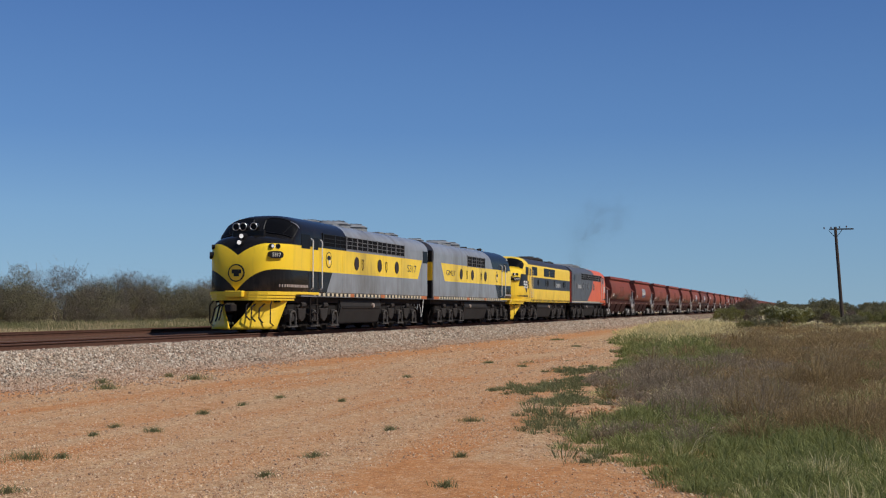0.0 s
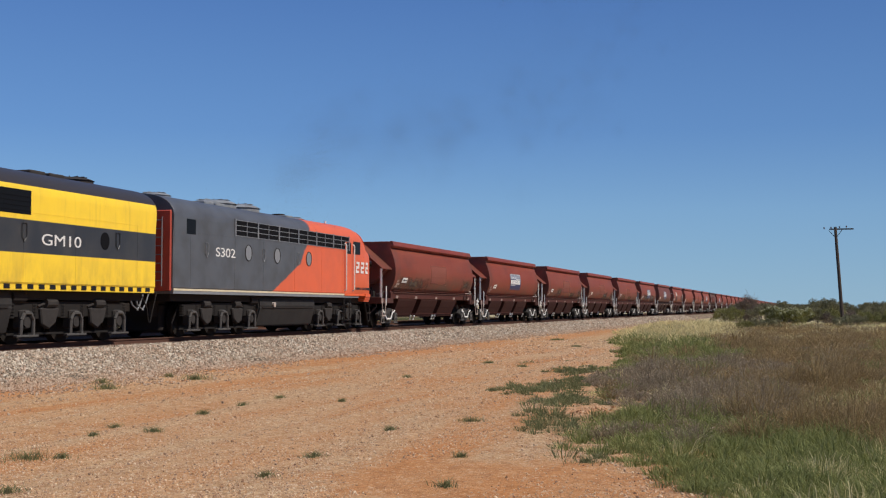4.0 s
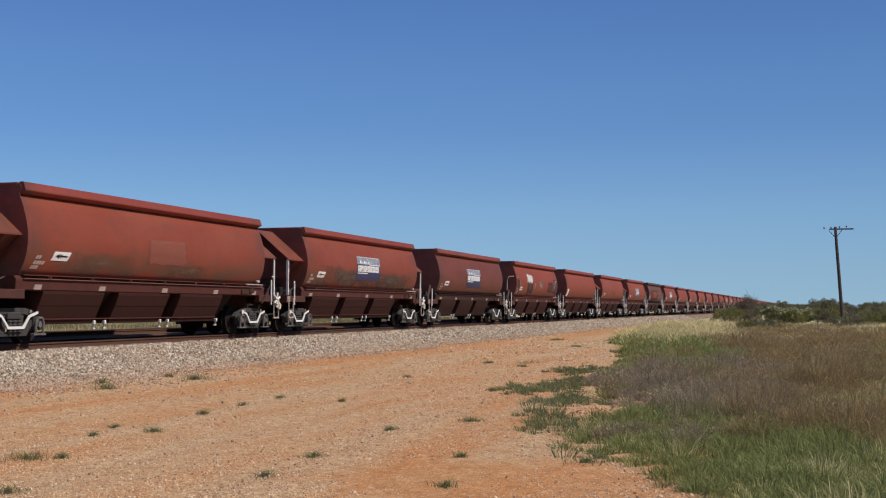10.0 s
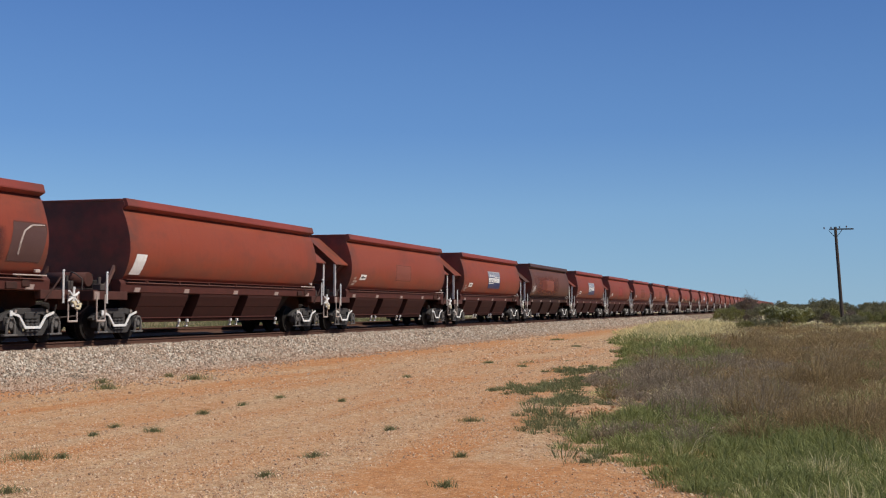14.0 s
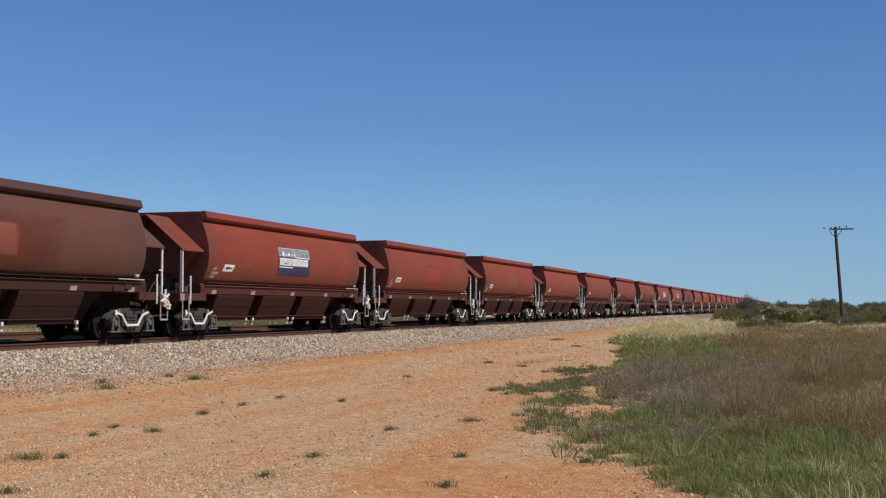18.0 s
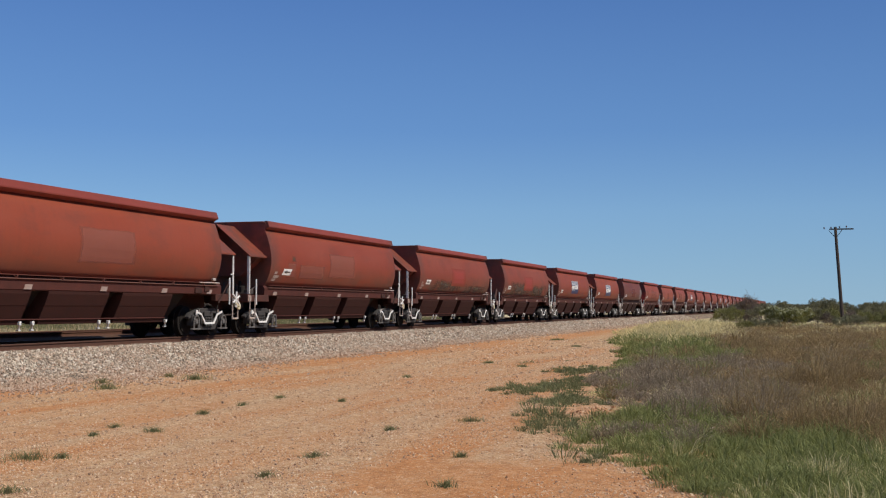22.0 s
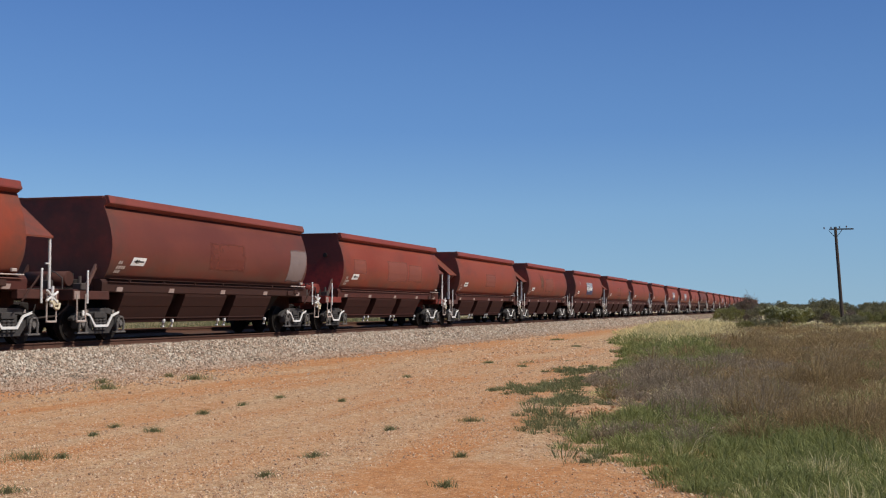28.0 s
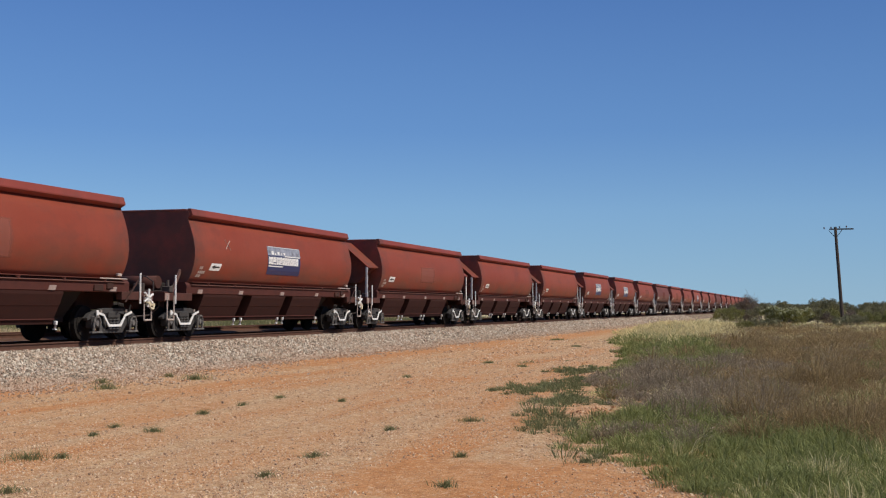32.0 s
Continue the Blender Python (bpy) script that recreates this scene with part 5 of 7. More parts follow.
def loco_shell(floor=1.42):
    ys = [0.0, 0.06] + [0.5 + i * 1.0 for i in range(15)] + [14.8, 15.05, 15.2, 15.35, 15.45, 15.55, 15.64, 15.72, 15.81, 15.9, 16.05, 16.25, 16.5, 16.75, 16.95, 17.1, 17.2, 17.28, 17.34, 17.38, 17.4]
    rings = []
    for y in ys:
        w, zs = half_width(y) - (0.03 if y == 0 else 0), key_at(SHOULDER_KEYS, y)
        low = floor if y < 17.0 else floor
        ring = [(w * k, y, low) for k in (0.985,)] + [(w, y, low + (zs - low) * k) for k in (0.02, 0.33, 0.66)]
        ring += [tuple(skin_point(y, a)) for a in range(0, 181, 10)]
        ring += [(-w, y, low + (zs - low) * k) for k in (0.66, 0.33, 0.02)] + [(-w * 0.985, y, low)]
        rings.append(ring)
    return loft(bmesh.new(), rings)


def side_boxes(name, y0, y1, z0, z1, depth, material, parent, label="", bevel=0.0, x=1.47):
    out = []
    for s in (1, -1):
        a, b = sorted((s * (x - 0.02), s * (x + depth)))
        out.append(part(name, hull(bmesh.new(), a, b, y0, y1, z0, z1, bevel), material, parent, label))
    return out


def disc(name, y, z, ry, rz, depth, material, parent, label="", x=1.47, sides=(1, -1)):
    out = []
    for s in sides:
        bm = bmesh.new()
        r = [(y + ry * math.cos(i * math.tau / 20), z + rz * math.sin(i * math.tau / 20)) for i in range(20)]
        a, b = sorted((s * (x - 0.02), s * (x + depth)))
        prism(bm, r, "x", a, b)
        out.append(part(name, bm, material, parent, label))
    return out


def grille(y0, y1, z0, z1, bays, loco, frame_material):
    for s in (1, -1):
        g = part("grille", hull(bmesh.new(), *sorted((s * 1.45, s * 1.476)), y0, y1, z0, z1), "mesh_dark", loco, "dark air intake grille")
        post = slat = None
        for k in range(bays + 1):
            y = y0 + (y1 - y0) * k / bays
            if post is None:
                post = part("grille_post", hull(bmesh.new(), *sorted((s * 1.455, s * 1.495)), -0.035, 0.035, z0 - 0.03, z1 + 0.03), frame_material, g)
                post.location.y = y
            else:
                again(post, g, pose(0, y, 0))
        thin = None
        for k in range(bays):
            y = y0 + (y1 - y0) * (k + 0.5) / bays
            if thin is None:
                thin = part("grille_bar", hull(bmesh.new(), *sorted((s * 1.455, s * 1.488)), -0.012, 0.012, z0, z1), frame_material, g)
                thin.location.y = y
            else:
                again(thin, g, pose(0, y, 0))
        for k in range(4):
            z = z0 + (z1 - z0) * k / 3
            if slat is None:
                slat = part("grille_slat", hull(bmesh.new(), *sorted((s * 1.455, s * 1.486)), y0, y1, -0.010, 0.010), frame_material, g)
                slat.location.z = z
            else:
                again(slat, g, pose(0, 0, z))


def loco_bogie(loco, y, ahead):
    b = new("bogie")
    b.parent = loco
    b.matrix_basis = pose(0, y, 0)
    for s in (1, -1):
        bm = bmesh.new()
        prof = [(-2.5, 0.72), (-2.35, 0.98), (-0.9, 1.02), (0.9, 1.02), (2.35, 0.98), (2.5, 0.72), (2.35, 0.66), (1.5, 0.60), (0.7, 0.66), (0.0, 0.60), (-0.7, 0.66), (-1.5, 0.60), (-2.35, 0.66)]
        prism(bm, prof, "x", *sorted((s * 1.02, s * 1.16)))
        part("side_frame", bm, "loco_bogie", b)
        for yy in (-2.0, 0.0, 2.0):
            bm = bmesh.new()
            hull(bm, *sorted((s * 1.0, s * 1.24)), yy - 0.2, yy + 0.2, 0.36, 0.82, 0.04)
            tube(bm, (s * 1.22, yy, 0.52), (s * 1.28, yy, 0.52), 0.13, 12)
            part("axle_box", bm, "axle_box", b)
            bm = bmesh.new()
            bent(bm, [(s * 1.27, yy - 0.24, 0.20), (s * 1.28, yy - 0.23, 0.58), (s * 1.28, yy - 0.12, 0.74), (s * 1.28, yy + 0.12, 0.74), (s * 1.28, yy + 0.23, 0.58), (s * 1.27, yy + 0.24, 0.20)], 0.045, 6)
            hull(bm, *sorted((s * 1.20, s * 1.31)), yy - 0.42, yy + 0.42, 0.17, 0.225, 0.01)
            part("horn_guide", bm, "horn_grey", b, "dusty grey horn guide")
            for q in (-0.42, 0.42):
                bm = bmesh.new()
                for k in range(5):
                    tube(bm, (s * 1.10, yy + q, 0.62 + k * 0.075), (s * 1.10, yy + q, 0.665 + k * 0.075), 0.10, 8)
                part("spring", bm, "loco_bogie", b)
        for yy in (-1.05, 1.05):
            bm = bmesh.new()
            tube(bm, (s * 1.18, yy - 0.26, 0.98), (s * 1.18, yy + 0.16, 0.98), 0.12, 10)
            tube(bm, (s * 1.18, yy + 0.1, 0.98), (s * 1.18, yy + 0.42, 0.90), 0.03, 6)
            hull(bm, *sorted((s * 1.12, s * 1.2)), yy - 0.05, yy + 0.05, 0.35, 0.9, 0.01)
            part("brake_cylinder", bm, "axle_box", b)
            bm = bmesh.new()
            prism(bm, [(yy - 0.40, 0.86), (yy + 0.38, 0.86), (yy + 0.30, 0.46), (yy + 0.02, 0.34), (yy - 0.26, 0.50)], "x", *sorted((s * 1.12, s * 1.24)))
            bmesh.ops.bevel(bm, geom=bm.edges[:], offset=0.03, segments=1, affect="EDGES")
            part("spring_casting", bm, "axle_box", b)
        part("sand_pipe", bent(bmesh.new(), [(s * 1.0, -2.45, 0.9), (s * 0.9, -2.62, 0.4), (s * 0.8, -2.45, 0.14)], 0.025), "under", b)
        part("guard_rail", hull(bmesh.new(), *sorted((s * 1.04, s * 1.10)), -2.55, 2.55, 0.22, 0.27), "loco_bogie", b)
    for yy in (-2.0, 0.0, 2.0):
        for s in (1, -1):
            bm = bmesh.new()
            tube(bm, (s * 0.69, 0, 0), (s * 0.82, 0, 0), 0.508, 28)
            tube(bm, (s * 0.66, 0, 0), (s * 0.69, 0, 0), 0.535, 28)
            tube(bm, (s * 0.82, 0, 0), (s * 0.86, 0, 0), 0.20, 14)
            wheel = part("wheel", bm, "wheel", b)
            wheel.matrix_basis = pose(0, yy, 0.508)
            if (s < 0) == ahead:
                WHEELS.append((wheel, loco, 0.508))
        part("traction_motor", hull(bmesh.new(), -0.58, 0.58, yy - 0.75, yy + 0.62, 0.16, 0.98, 0.05), "under", b)
        part("axle", tube(bmesh.new(), (-0.7, yy, 0.508), (0.7, yy, 0.508), 0.1, 8), "wheel", b)


def roof_fan(loco, y, x, r, z, material, h=0.16):
    bm = bmesh.new()
    tube(bm, (x, y, z - 0.12), (x, y, z + h * 0.45), r, 20, r * 0.97)
    tube(bm, (x, y, z + h * 0.45), (x, y, z + h * 0.8), r * 1.03, 20, r * 0.82)
    tube(bm, (x, y, z + h * 0.8), (x, y, z + h), r * 0.82, 20, r * 0.5)
    f = part("roof_fan", bm, material, loco, "domed roof fan housing")
    bm = bmesh.new()
    for k in range(6):
        a = k * math.pi / 6
        d = Vector((math.cos(a), math.sin(a), 0)) * r * 0.7
        tube(bm, Vector((x, y, z + h + 0.01)) - d, Vector((x, y, z + h + 0.01)) + d, 0.014, 4)
    part("fan_guard", bm, material, f)


def locomotive(style, label, y_rear, nose_ahead):
    """One of the bulldog-nosed locomotives. style: s (black, yellow, grey), y (yellow), o (grey, orange)."""
    m = pose(TRACK_X, y_rear, RAIL, 0, 0, 180 if nose_ahead else 0)
    lo = thing("locomotive", label, "locomotive", "locomotives at the head of the train", m)
    skin = {"s": "livery_s" if nose_ahead else "livery_g", "y": "livery_y", "o": "livery_o"}[style]
    trim = {"s": "yellow", "y": "yellow", "o": "orange"}[style]
    part("body", loco_shell(), skin, lo, smooth=False)
    for p in lo.children[0].data.polygons:
        p.use_smooth = p.center.y > 14.6 or abs(p.normal.x) < 0.999 and p.center.z > 3.5
    # sill with its chequered edge
    part("side_sill", hull(bmesh.new(), -1.44, 1.44, 0.05, 15.1, 1.28, 1.44), {"s": "grey_paint", "y": "yellow", "o": "grey_paint"}[style], lo)
    if style == "o":
        for s in (1, -1):
            part("sill_stripe", hull(bmesh.new(), *sorted((s * 1.44, s * 1.452)), 0.05, 15.1, 1.37, 1.43), "cream", lo, "faded cream stripe along the sill")
    if style in "sy":
        s = -1 if nose_ahead else 1
        for dy, colour in ((0.0, "black"), (0.17, "cream")) if style == "s" else ((0.0, "black"),):
            first = None
            for k in range(31):
                m = pose(0, 0.3 + dy * 1.29 + k * 0.44, 0)
                if first is None:
                    first = part("sill_chequer", hull(bmesh.new(), *sorted((s * 1.44, s * 1.452)), 0, 0.22, 1.31, 1.425), colour, lo, colour + " chequer")
                    first.matrix_basis = m
                else:
                    again(first, lo, m)
        if style == "s":
            for s in (1, -1):
                for y0, y1 in ((0.1, 0.95), (6.1, 6.6), (9.8, 10.2)):
                    part("sill_panel", hull(bmesh.new(), *sorted((s * 1.44, s * 1.456)), y0, y1, 1.30, 1.43), "dull_orange", lo, "orange jacking panel")
    # panel seams
    for s in (1, -1):
        bm = bmesh.new()
        for y in (1.0, 3.9, 6.0, 8.6, 11.1, 13.2):
            hull(bm, *sorted((s * 1.465, s * 1.474)), y - 0.012, y + 0.012, 1.46, 3.1)
        hull(bm, *sorted((s * 1.465, s * 1.475)), 0.1, 14.9, 3.105, 3.125)
        part("panel_seams", bm, skin, lo)
    # cab: door, windows, windscreens
    for d in side_boxes("cab_door", 13.50, 14.22, 1.46, 3.48, 0.008, skin, lo):
        s = 1 if d.data.vertices[0].co.x > 0 else -1
        part("door_window", hull(bmesh.new(), *sorted((s * 1.47, s * 1.486)), 13.62, 14.1, 3.02, 3.47, 0.004), "glass", d, "dark glass")
    side_boxes("cab_window", 14.38, 15.16, 3.03, 3.54, 0.010, "glass", lo, "dark glass side window")
    for s in (1, -1):
        a0, a1 = (17, 85) if s > 0 else (163, 95)

        def pane(u, v, out):
            return skin_point(15.615 + 0.235 * v, (a0 + a1) / 2 + (a1 - a0) / 2 * u, out)
        bm = bmesh.new()
        centre, last, edge = bm.verts.new(pane(0, 0, 0.014)), None, []
        for r in (0.34, 0.67, 1.0):
            ring = []
            for k in range(32):
                c, q = math.cos(k * math.tau / 32), math.sin(k * math.tau / 32)
                f = r / (abs(c) ** 6 + abs(q) ** 6) ** (1 / 6)
                ring.append(bm.verts.new(pane(c * f, q * f, 0.014)))
            for k in range(32):
                j = (k + 1) % 32
                bm.faces.new((ring[k], ring[j], last[j], last[k]) if last else (ring[k], ring[j], centre))
            last = ring
        edge = [v.co.copy() for v in last]
        bmesh.ops.recalc_face_normals(bm, faces=bm.faces[:])
        w = part("windscreen", bm, "glass", lo, "dark curved windscreen", True)
        part("window_seal", bent(bmesh.new(), edge + edge[:1], 0.020, 5), trim if style != "s" else "black", w)
        bent_pts = [skin_point(15.83, (a0 + a1) / 2, 0.03), skin_point(15.5, (a0 * 2 + a1) / 3, 0.03)]
        part("wiper", bent(bmesh.new(), bent_pts, 0.012, 4), "black", w)
        for y in (13.42, 14.30):
            bm = bmesh.new()
            bent(bm, [(s * 1.48, y, 1.55), (s * 1.56, y, 1.60), (s * 1.56, y, 3.35), (s * 1.48, y, 3.42)], 0.024, 6)
            part("handrail", bm, "white" if style != "y" else "cream", lo, "painted grab rail")
        bm = bmesh.new()
        for y in (13.55, 14.17):
            tube(bm, (s * 1.40, y, 1.35), (s * 1.40, y, 0.35), 0.03, 6)
        for z in (0.38, 0.68, 0.98, 1.25):
            hull(bm, *sorted((s * 1.30, s * 1.46)), 13.55, 14.17, z, z + 0.03)
        part("cab_steps", bm, "under", lo)
        if style == "y":
            bm = bmesh.new()
            for z in (1.62, 1.90, 2.18, 2.46):
                tube(bm, (s * 1.54, 13.42, z), (s * 1.54, 13.80, z), 0.018, 5)
            tube(bm, (s * 1.54, 13.80, 1.55), (s * 1.54, 13.80, 2.9), 0.018, 5)
            part("door_ladder", bm, "cream", lo, "cream-painted ladder beside the cab door")
        if style == "s":
            # added bright strip stands in for a glint on the windscreen frame
            part("window_trim", bent(bmesh.new(), [skin_point(15.30, a0, 0.03), skin_point(15.33, a0 + (a1 - a0) * 0.18, 0.03), skin_point(15.40, a0 + (a1 - a0) * 0.42, 0.03)], 0.018, 6), "chrome", lo, "bright metal strip standing in for a window glint")
    # round windows and intake grilles along the side
    if style in "so":
        for y in ((4.6, 6.85, 9.6) if nose_ahead else (4.86, 7.1, 9.85)):
            for f in disc("porthole", y, 2.66, 0.23, 0.25, 0.010, "port_glass" if style == "s" else "grey_paint", lo, "round side window"):
                s = 1 if f.data.vertices[0].co.x > 0 else -1
                bm = bmesh.new()
                ring = [(s * 1.483, y + 0.24 * math.cos(k * math.tau / 16), 2.66 + 0.26 * math.sin(k * math.tau / 16)) for k in range(17)]
                bent(bm, ring, 0.014, 4)
                part("window_ring", bm, "black" if style == "s" else "tank", f)
    if style == "s":
        if nose_ahead:
            grille(3.55, 10.72, 3.20, 3.68, 6, lo, "slat_grey")
            grille(10.80, 13.15, 3.20, 3.66, 2, lo, "black")
        else:
            grille(6.1, 9.75, 3.12, 3.66, 4, lo, "slat_grey")
        if nose_ahead:
            side_boxes("rear_window", 0.06, 0.78, 3.0, 3.56, 0.010, "glass", lo, "dark rear side window", 0.006)
    elif style == "o":
        grille(3.9, 13.9, 3.18, 3.68, 6, lo, "grey_paint")
        side_boxes("rear_window", 0.75, 1.3, 3.05, 3.5, 0.008, "glass", lo, "dark rear side window", 0.004)
    else:
        for y0, y1 in ((11.7, 13.3), (5.75, 7.62), (7.72, 9.5)):
            side_boxes("side_window", y0, y1, 3.05, 3.62, 0.010, "glass", lo, "dark window with shutters", 0.006)
            for s in (1, -1):
                bm = bmesh.new()
                for k in range(4):
                    hull(bm, *sorted((s * 1.47, s * 1.488)), y0 + 0.05, y1 - 0.05, 3.12 + k * 0.11, 3.135 + k * 0.11)
                part("shutter_slats", bm, "mesh_dark", lo)
        for y in (2.6, 8.2, 11.4):
            disc("porthole", y, 2.6, 0.21, 0.23, 0.008, "mesh_dark", lo, "dark round plate")
    # access hatches with their handles
    for y in ((6.0, 8.9) if style == "s" else (2.0, 6.0, 8.9)):
        for s in (1, -1):
            bm = bmesh.new()
            ring = [(s * 1.485, y + a, 2.62 + b) for a, b in ((-0.09, 0.22), (0.09, 0.22), (0.09, -0.1), (0.0, -0.22), (-0.09, -0.1), (-0.09, 0.22))]
            bent(bm, ring, 0.010, 4)
            part("hatch_handle", bm, {"s": "under", "y": "black", "o": "grey_paint"}[style], lo)
    # nose: lamps, number boxes, emblem, doors
    for s in (1, -1):
        bm = bmesh.new()
        side = Vector((half_width(16.86) * s, 16.86, 2.72))
        d = Vector((s * 0.12, half_width(16.80) - half_width(16.92), 0)).normalized()
        t = Vector((-d.y, d.x, 0))
        ring = []
        for k in range(16):
            a = k * math.tau / 16
            u, v = math.cos(a), math.sin(a)
            ring.append((math.copysign(abs(u) ** 0.6, u) * 0.30, math.copysign(abs(v) ** 0.8, v) * 0.13))
        rings = [[tuple(side + d * off + t * u + Vector((0, 0, v))) for u, v in ring] for off in (-0.10, 0.07)]
        loft(bm, rings)
        box = part("number_box", bm, "black", lo, "black oval number box")
        up = Vector((0, 0, 1))
        right = up.cross(d)
        turn = Matrix((right, up, d)).transposed().to_4x4()
        lettering({"s": "S317" if nose_ahead else "GM27", "y": "GM10", "o": "S302"}[style], 0.19, "white", box, Matrix.Translation(side + d * 0.072 - up * 0.065) @ turn, "box_number")
        for k in (-0.13, 0.13):
            p = side + t * k + Vector((0, 0, 0.30)) - d * 0.06
            bm = bmesh.new()
            tube(bm, p - d * 0.05, p + d * 0.06, 0.085, 14)
            lamp = part("marker_lamp", bm, "black", lo)
            part("lens", tube(bmesh.new(), p + d * 0.055, p + d * 0.066, 0.055, 12), "lens" if k < 0 else "glass", lamp, "marker lens")
    # twin headlight in the nose and lamps on the brow
    for z, y in ((3.38, 16.93), (3.15, 17.10)):
        bm = bmesh.new()
        tube(bm, (0, y - 0.2, z), (0, y + 0.10, z - 0.01), 0.11, 18)
        h = part("headlight", bm, "black", lo)
        part("lens", tube(bmesh.new(), (0, y + 0.09, z), (0, y + 0.115, z), 0.075, 16), "lit_lens" if style == "s" and nose_ahead else "lens", h, "clear headlight lens")
    if style == "s":
        part("lamp_bracket", hull(bmesh.new(), -0.62, 0.62, 16.36, 16.5, 3.40, 3.62, 0.02), "black", lo)
        for x in (0.41, 0.14, -0.27):
            bm = bmesh.new()
            tube(bm, (x, 16.38, 3.75), (x, 16.62, 3.74), 0.13, 18)
            h = part("spot_lamp", bm, "black", lo, "black round spot lamp")
            part("rim", bent(bmesh.new(), [(x + 0.13 * math.cos(k * math.tau / 14), 16.625, 3.74 + 0.13 * math.sin(k * math.tau / 14)) for k in range(15)], 0.015, 5), "chrome", h, "bright lamp rim")
            part("lens", tube(bmesh.new(), (x, 16.615, 3.74), (x, 16.623, 3.74), 0.11, 14), "glass", h)
    if style == "s":
        ring = [(0.31 * math.cos(k * math.tau / 24), 2.08 + 0.31 * math.sin(k * math.tau / 24)) for k in range(24)]
        e = part("nose_emblem", prism(bmesh.new(), ring, "y", 17.30, 17.425), "black", lo, "round black and yellow emblem")
        ring2 = [(x * 0.86, 2.08 + (z - 2.08) * 0.86) for x, z in ring]
        part("emblem_face", prism(bmesh.new(), ring2, "y", 17.40, 17.430), "yellow", e)
        bm = bmesh.new()
        hull(bm, -0.20, 0.16, 17.41, 17.434, 2.06, 2.20)
        hull(bm, -0.12, 0.08, 17.41, 17.434, 1.96, 2.07)
        part("emblem_shape", bm, "black", e)
        for f in disc("side_emblem", 12.55, 2.70, 0.29, 0.31, 0.006, "black", lo, "round emblem"):
            s = 1 if f.data.vertices[0].co.x > 0 else -1
            disc("emblem_face", 12.55, 2.70, 0.25, 0.27, 0.009, "yellow", f, sides=(s,))
            disc("emblem_shape", 12.55, 2.77, 0.19, 0.09, 0.012, "black", f, sides=(s,))
            disc("emblem_shape", 12.49, 2.62, 0.07, 0.08, 0.012, "white", f, sides=(s,))
    # lettered running numbers on the sides
    words = {"s": "S317" if nose_ahead else "GM27", "y": "GM10", "o": "S302"}[style]
    yy, zz, size = {"s": ((2.45, 2.52, 0.46) if nose_ahead else (2.95, 2.53, 0.46)), "y": (4.50, 2.37, 0.46), "o": (3.25, 2.46, 0.48)}[style]
    for s in (1, -1):
        lettering(words, size, "black" if style == "s" else "white", lo, pose(s * 1.474, yy, zz, 90, 0, 90 * s) @ Matrix.Diagonal((1.45, 1.0 if words == "S317" else 0.84, 1, 1)), "running_number")
    # company writing on the nose as bars
    for s in (1, -1):
        bm = bmesh.new()
        rnd = random.Random(3)
        y = 13.1 + 1.45
        while y < 16.75:
            wd = rnd.uniform(0.07, 0.12)
            x = half_width(y + wd / 2) + 0.006
            hull(bm, *sorted((s * (x - 0.02), s * x)), y, y + wd, 1.60, 1.70)
            y += wd + 0.045
        part("company_writing", bm, "grey_white" if style == "s" else "black", lo, "unreadable company writing")
        if style == "y":
            bm = bmesh.new()
            rows = []
            for k in range(25):
                y = 14.66 + (16.62 - 14.66) * k / 24
                hi = 3.05 if y < 16.30 else 3.05 - 0.77 * (y - 16.30) / 0.32
                lo_z = 2.35 - 0.51 * (y - 14.66) / 0.29 if y < 14.95 else min(2.28, 1.84 + 0.44 * (y - 14.95) / 0.55)
                rows.append([bm.verts.new((s * skin_x(y, lo_z + (hi - lo_z) * j / 5, 0.014), y, lo_z + (hi - lo_z) * j / 5)) for j in range(6)])
            for a, b in zip(rows, rows[1:]):
                for j in range(5):
                    bm.faces.new((a[j], a[j + 1], b[j + 1], b[j]))
            bmesh.ops.recalc_face_normals(bm, faces=bm.faces[:])
            part("nose_patch", bm, "black", lo, "black emblem shape on the nose")
        if style in "yo":
            zb = 2.16 if style == "y" else 2.28
            for q, y0 in enumerate((14.26, 14.70, 15.26) if style == "y" else (14.62, 15.16, 15.70)):
                bm = bmesh.new()
                for z0, z1, u0, u1 in ((0.0, 0.10, 0.02, 0.36), (0.10, 0.20, 0.02, 0.13), (0.18, 0.28, 0.05, 0.39), (0.28, 0.36, 0.29, 0.40), (0.36, 0.46, 0.08, 0.42)):
                    vs = []
                    for k in range(4):
                        y = y0 + (u0 + (u1 - u0) * k / 3) * (1.28 if style == "y" and q else 1.0)
                        vs.append([bm.verts.new((s * skin_x(y, zb + z, 0.022), y, zb + z)) for z in (z0, z1)])
                    for a, b in zip(vs, vs[1:]):
                        bm.faces.new((a[0], a[1], b[1], b[0]))
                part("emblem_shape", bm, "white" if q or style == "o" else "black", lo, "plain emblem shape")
    # front apron, pilot, coupler, hoses
    bm = bmesh.new()
    for z0, z1, k in ((1.31, 1.44, 1.03), (1.21, 1.31, 1.005), (1.12, 1.21, 0.98)):
        ring = [((half_width(y) * k), y + 0.05) for y in (15.65, 16.0, 16.4, 16.8, 17.1, 17.3, 17.38)]
        outline = ring + [(-x, y) for x, y in reversed(ring)]
        loft(bm, [[(x, y, z) for x, y in outline] for z in (z0 + 0.008, z1)])
    part("front_apron", bm, trim, lo)
    for s in (1, -1):
        part("front_sill", hull(bmesh.new(), *sorted((s * 1.42, s * 1.475)), 13.5, 15.8, 1.35, 1.445, 0.01), trim, lo)
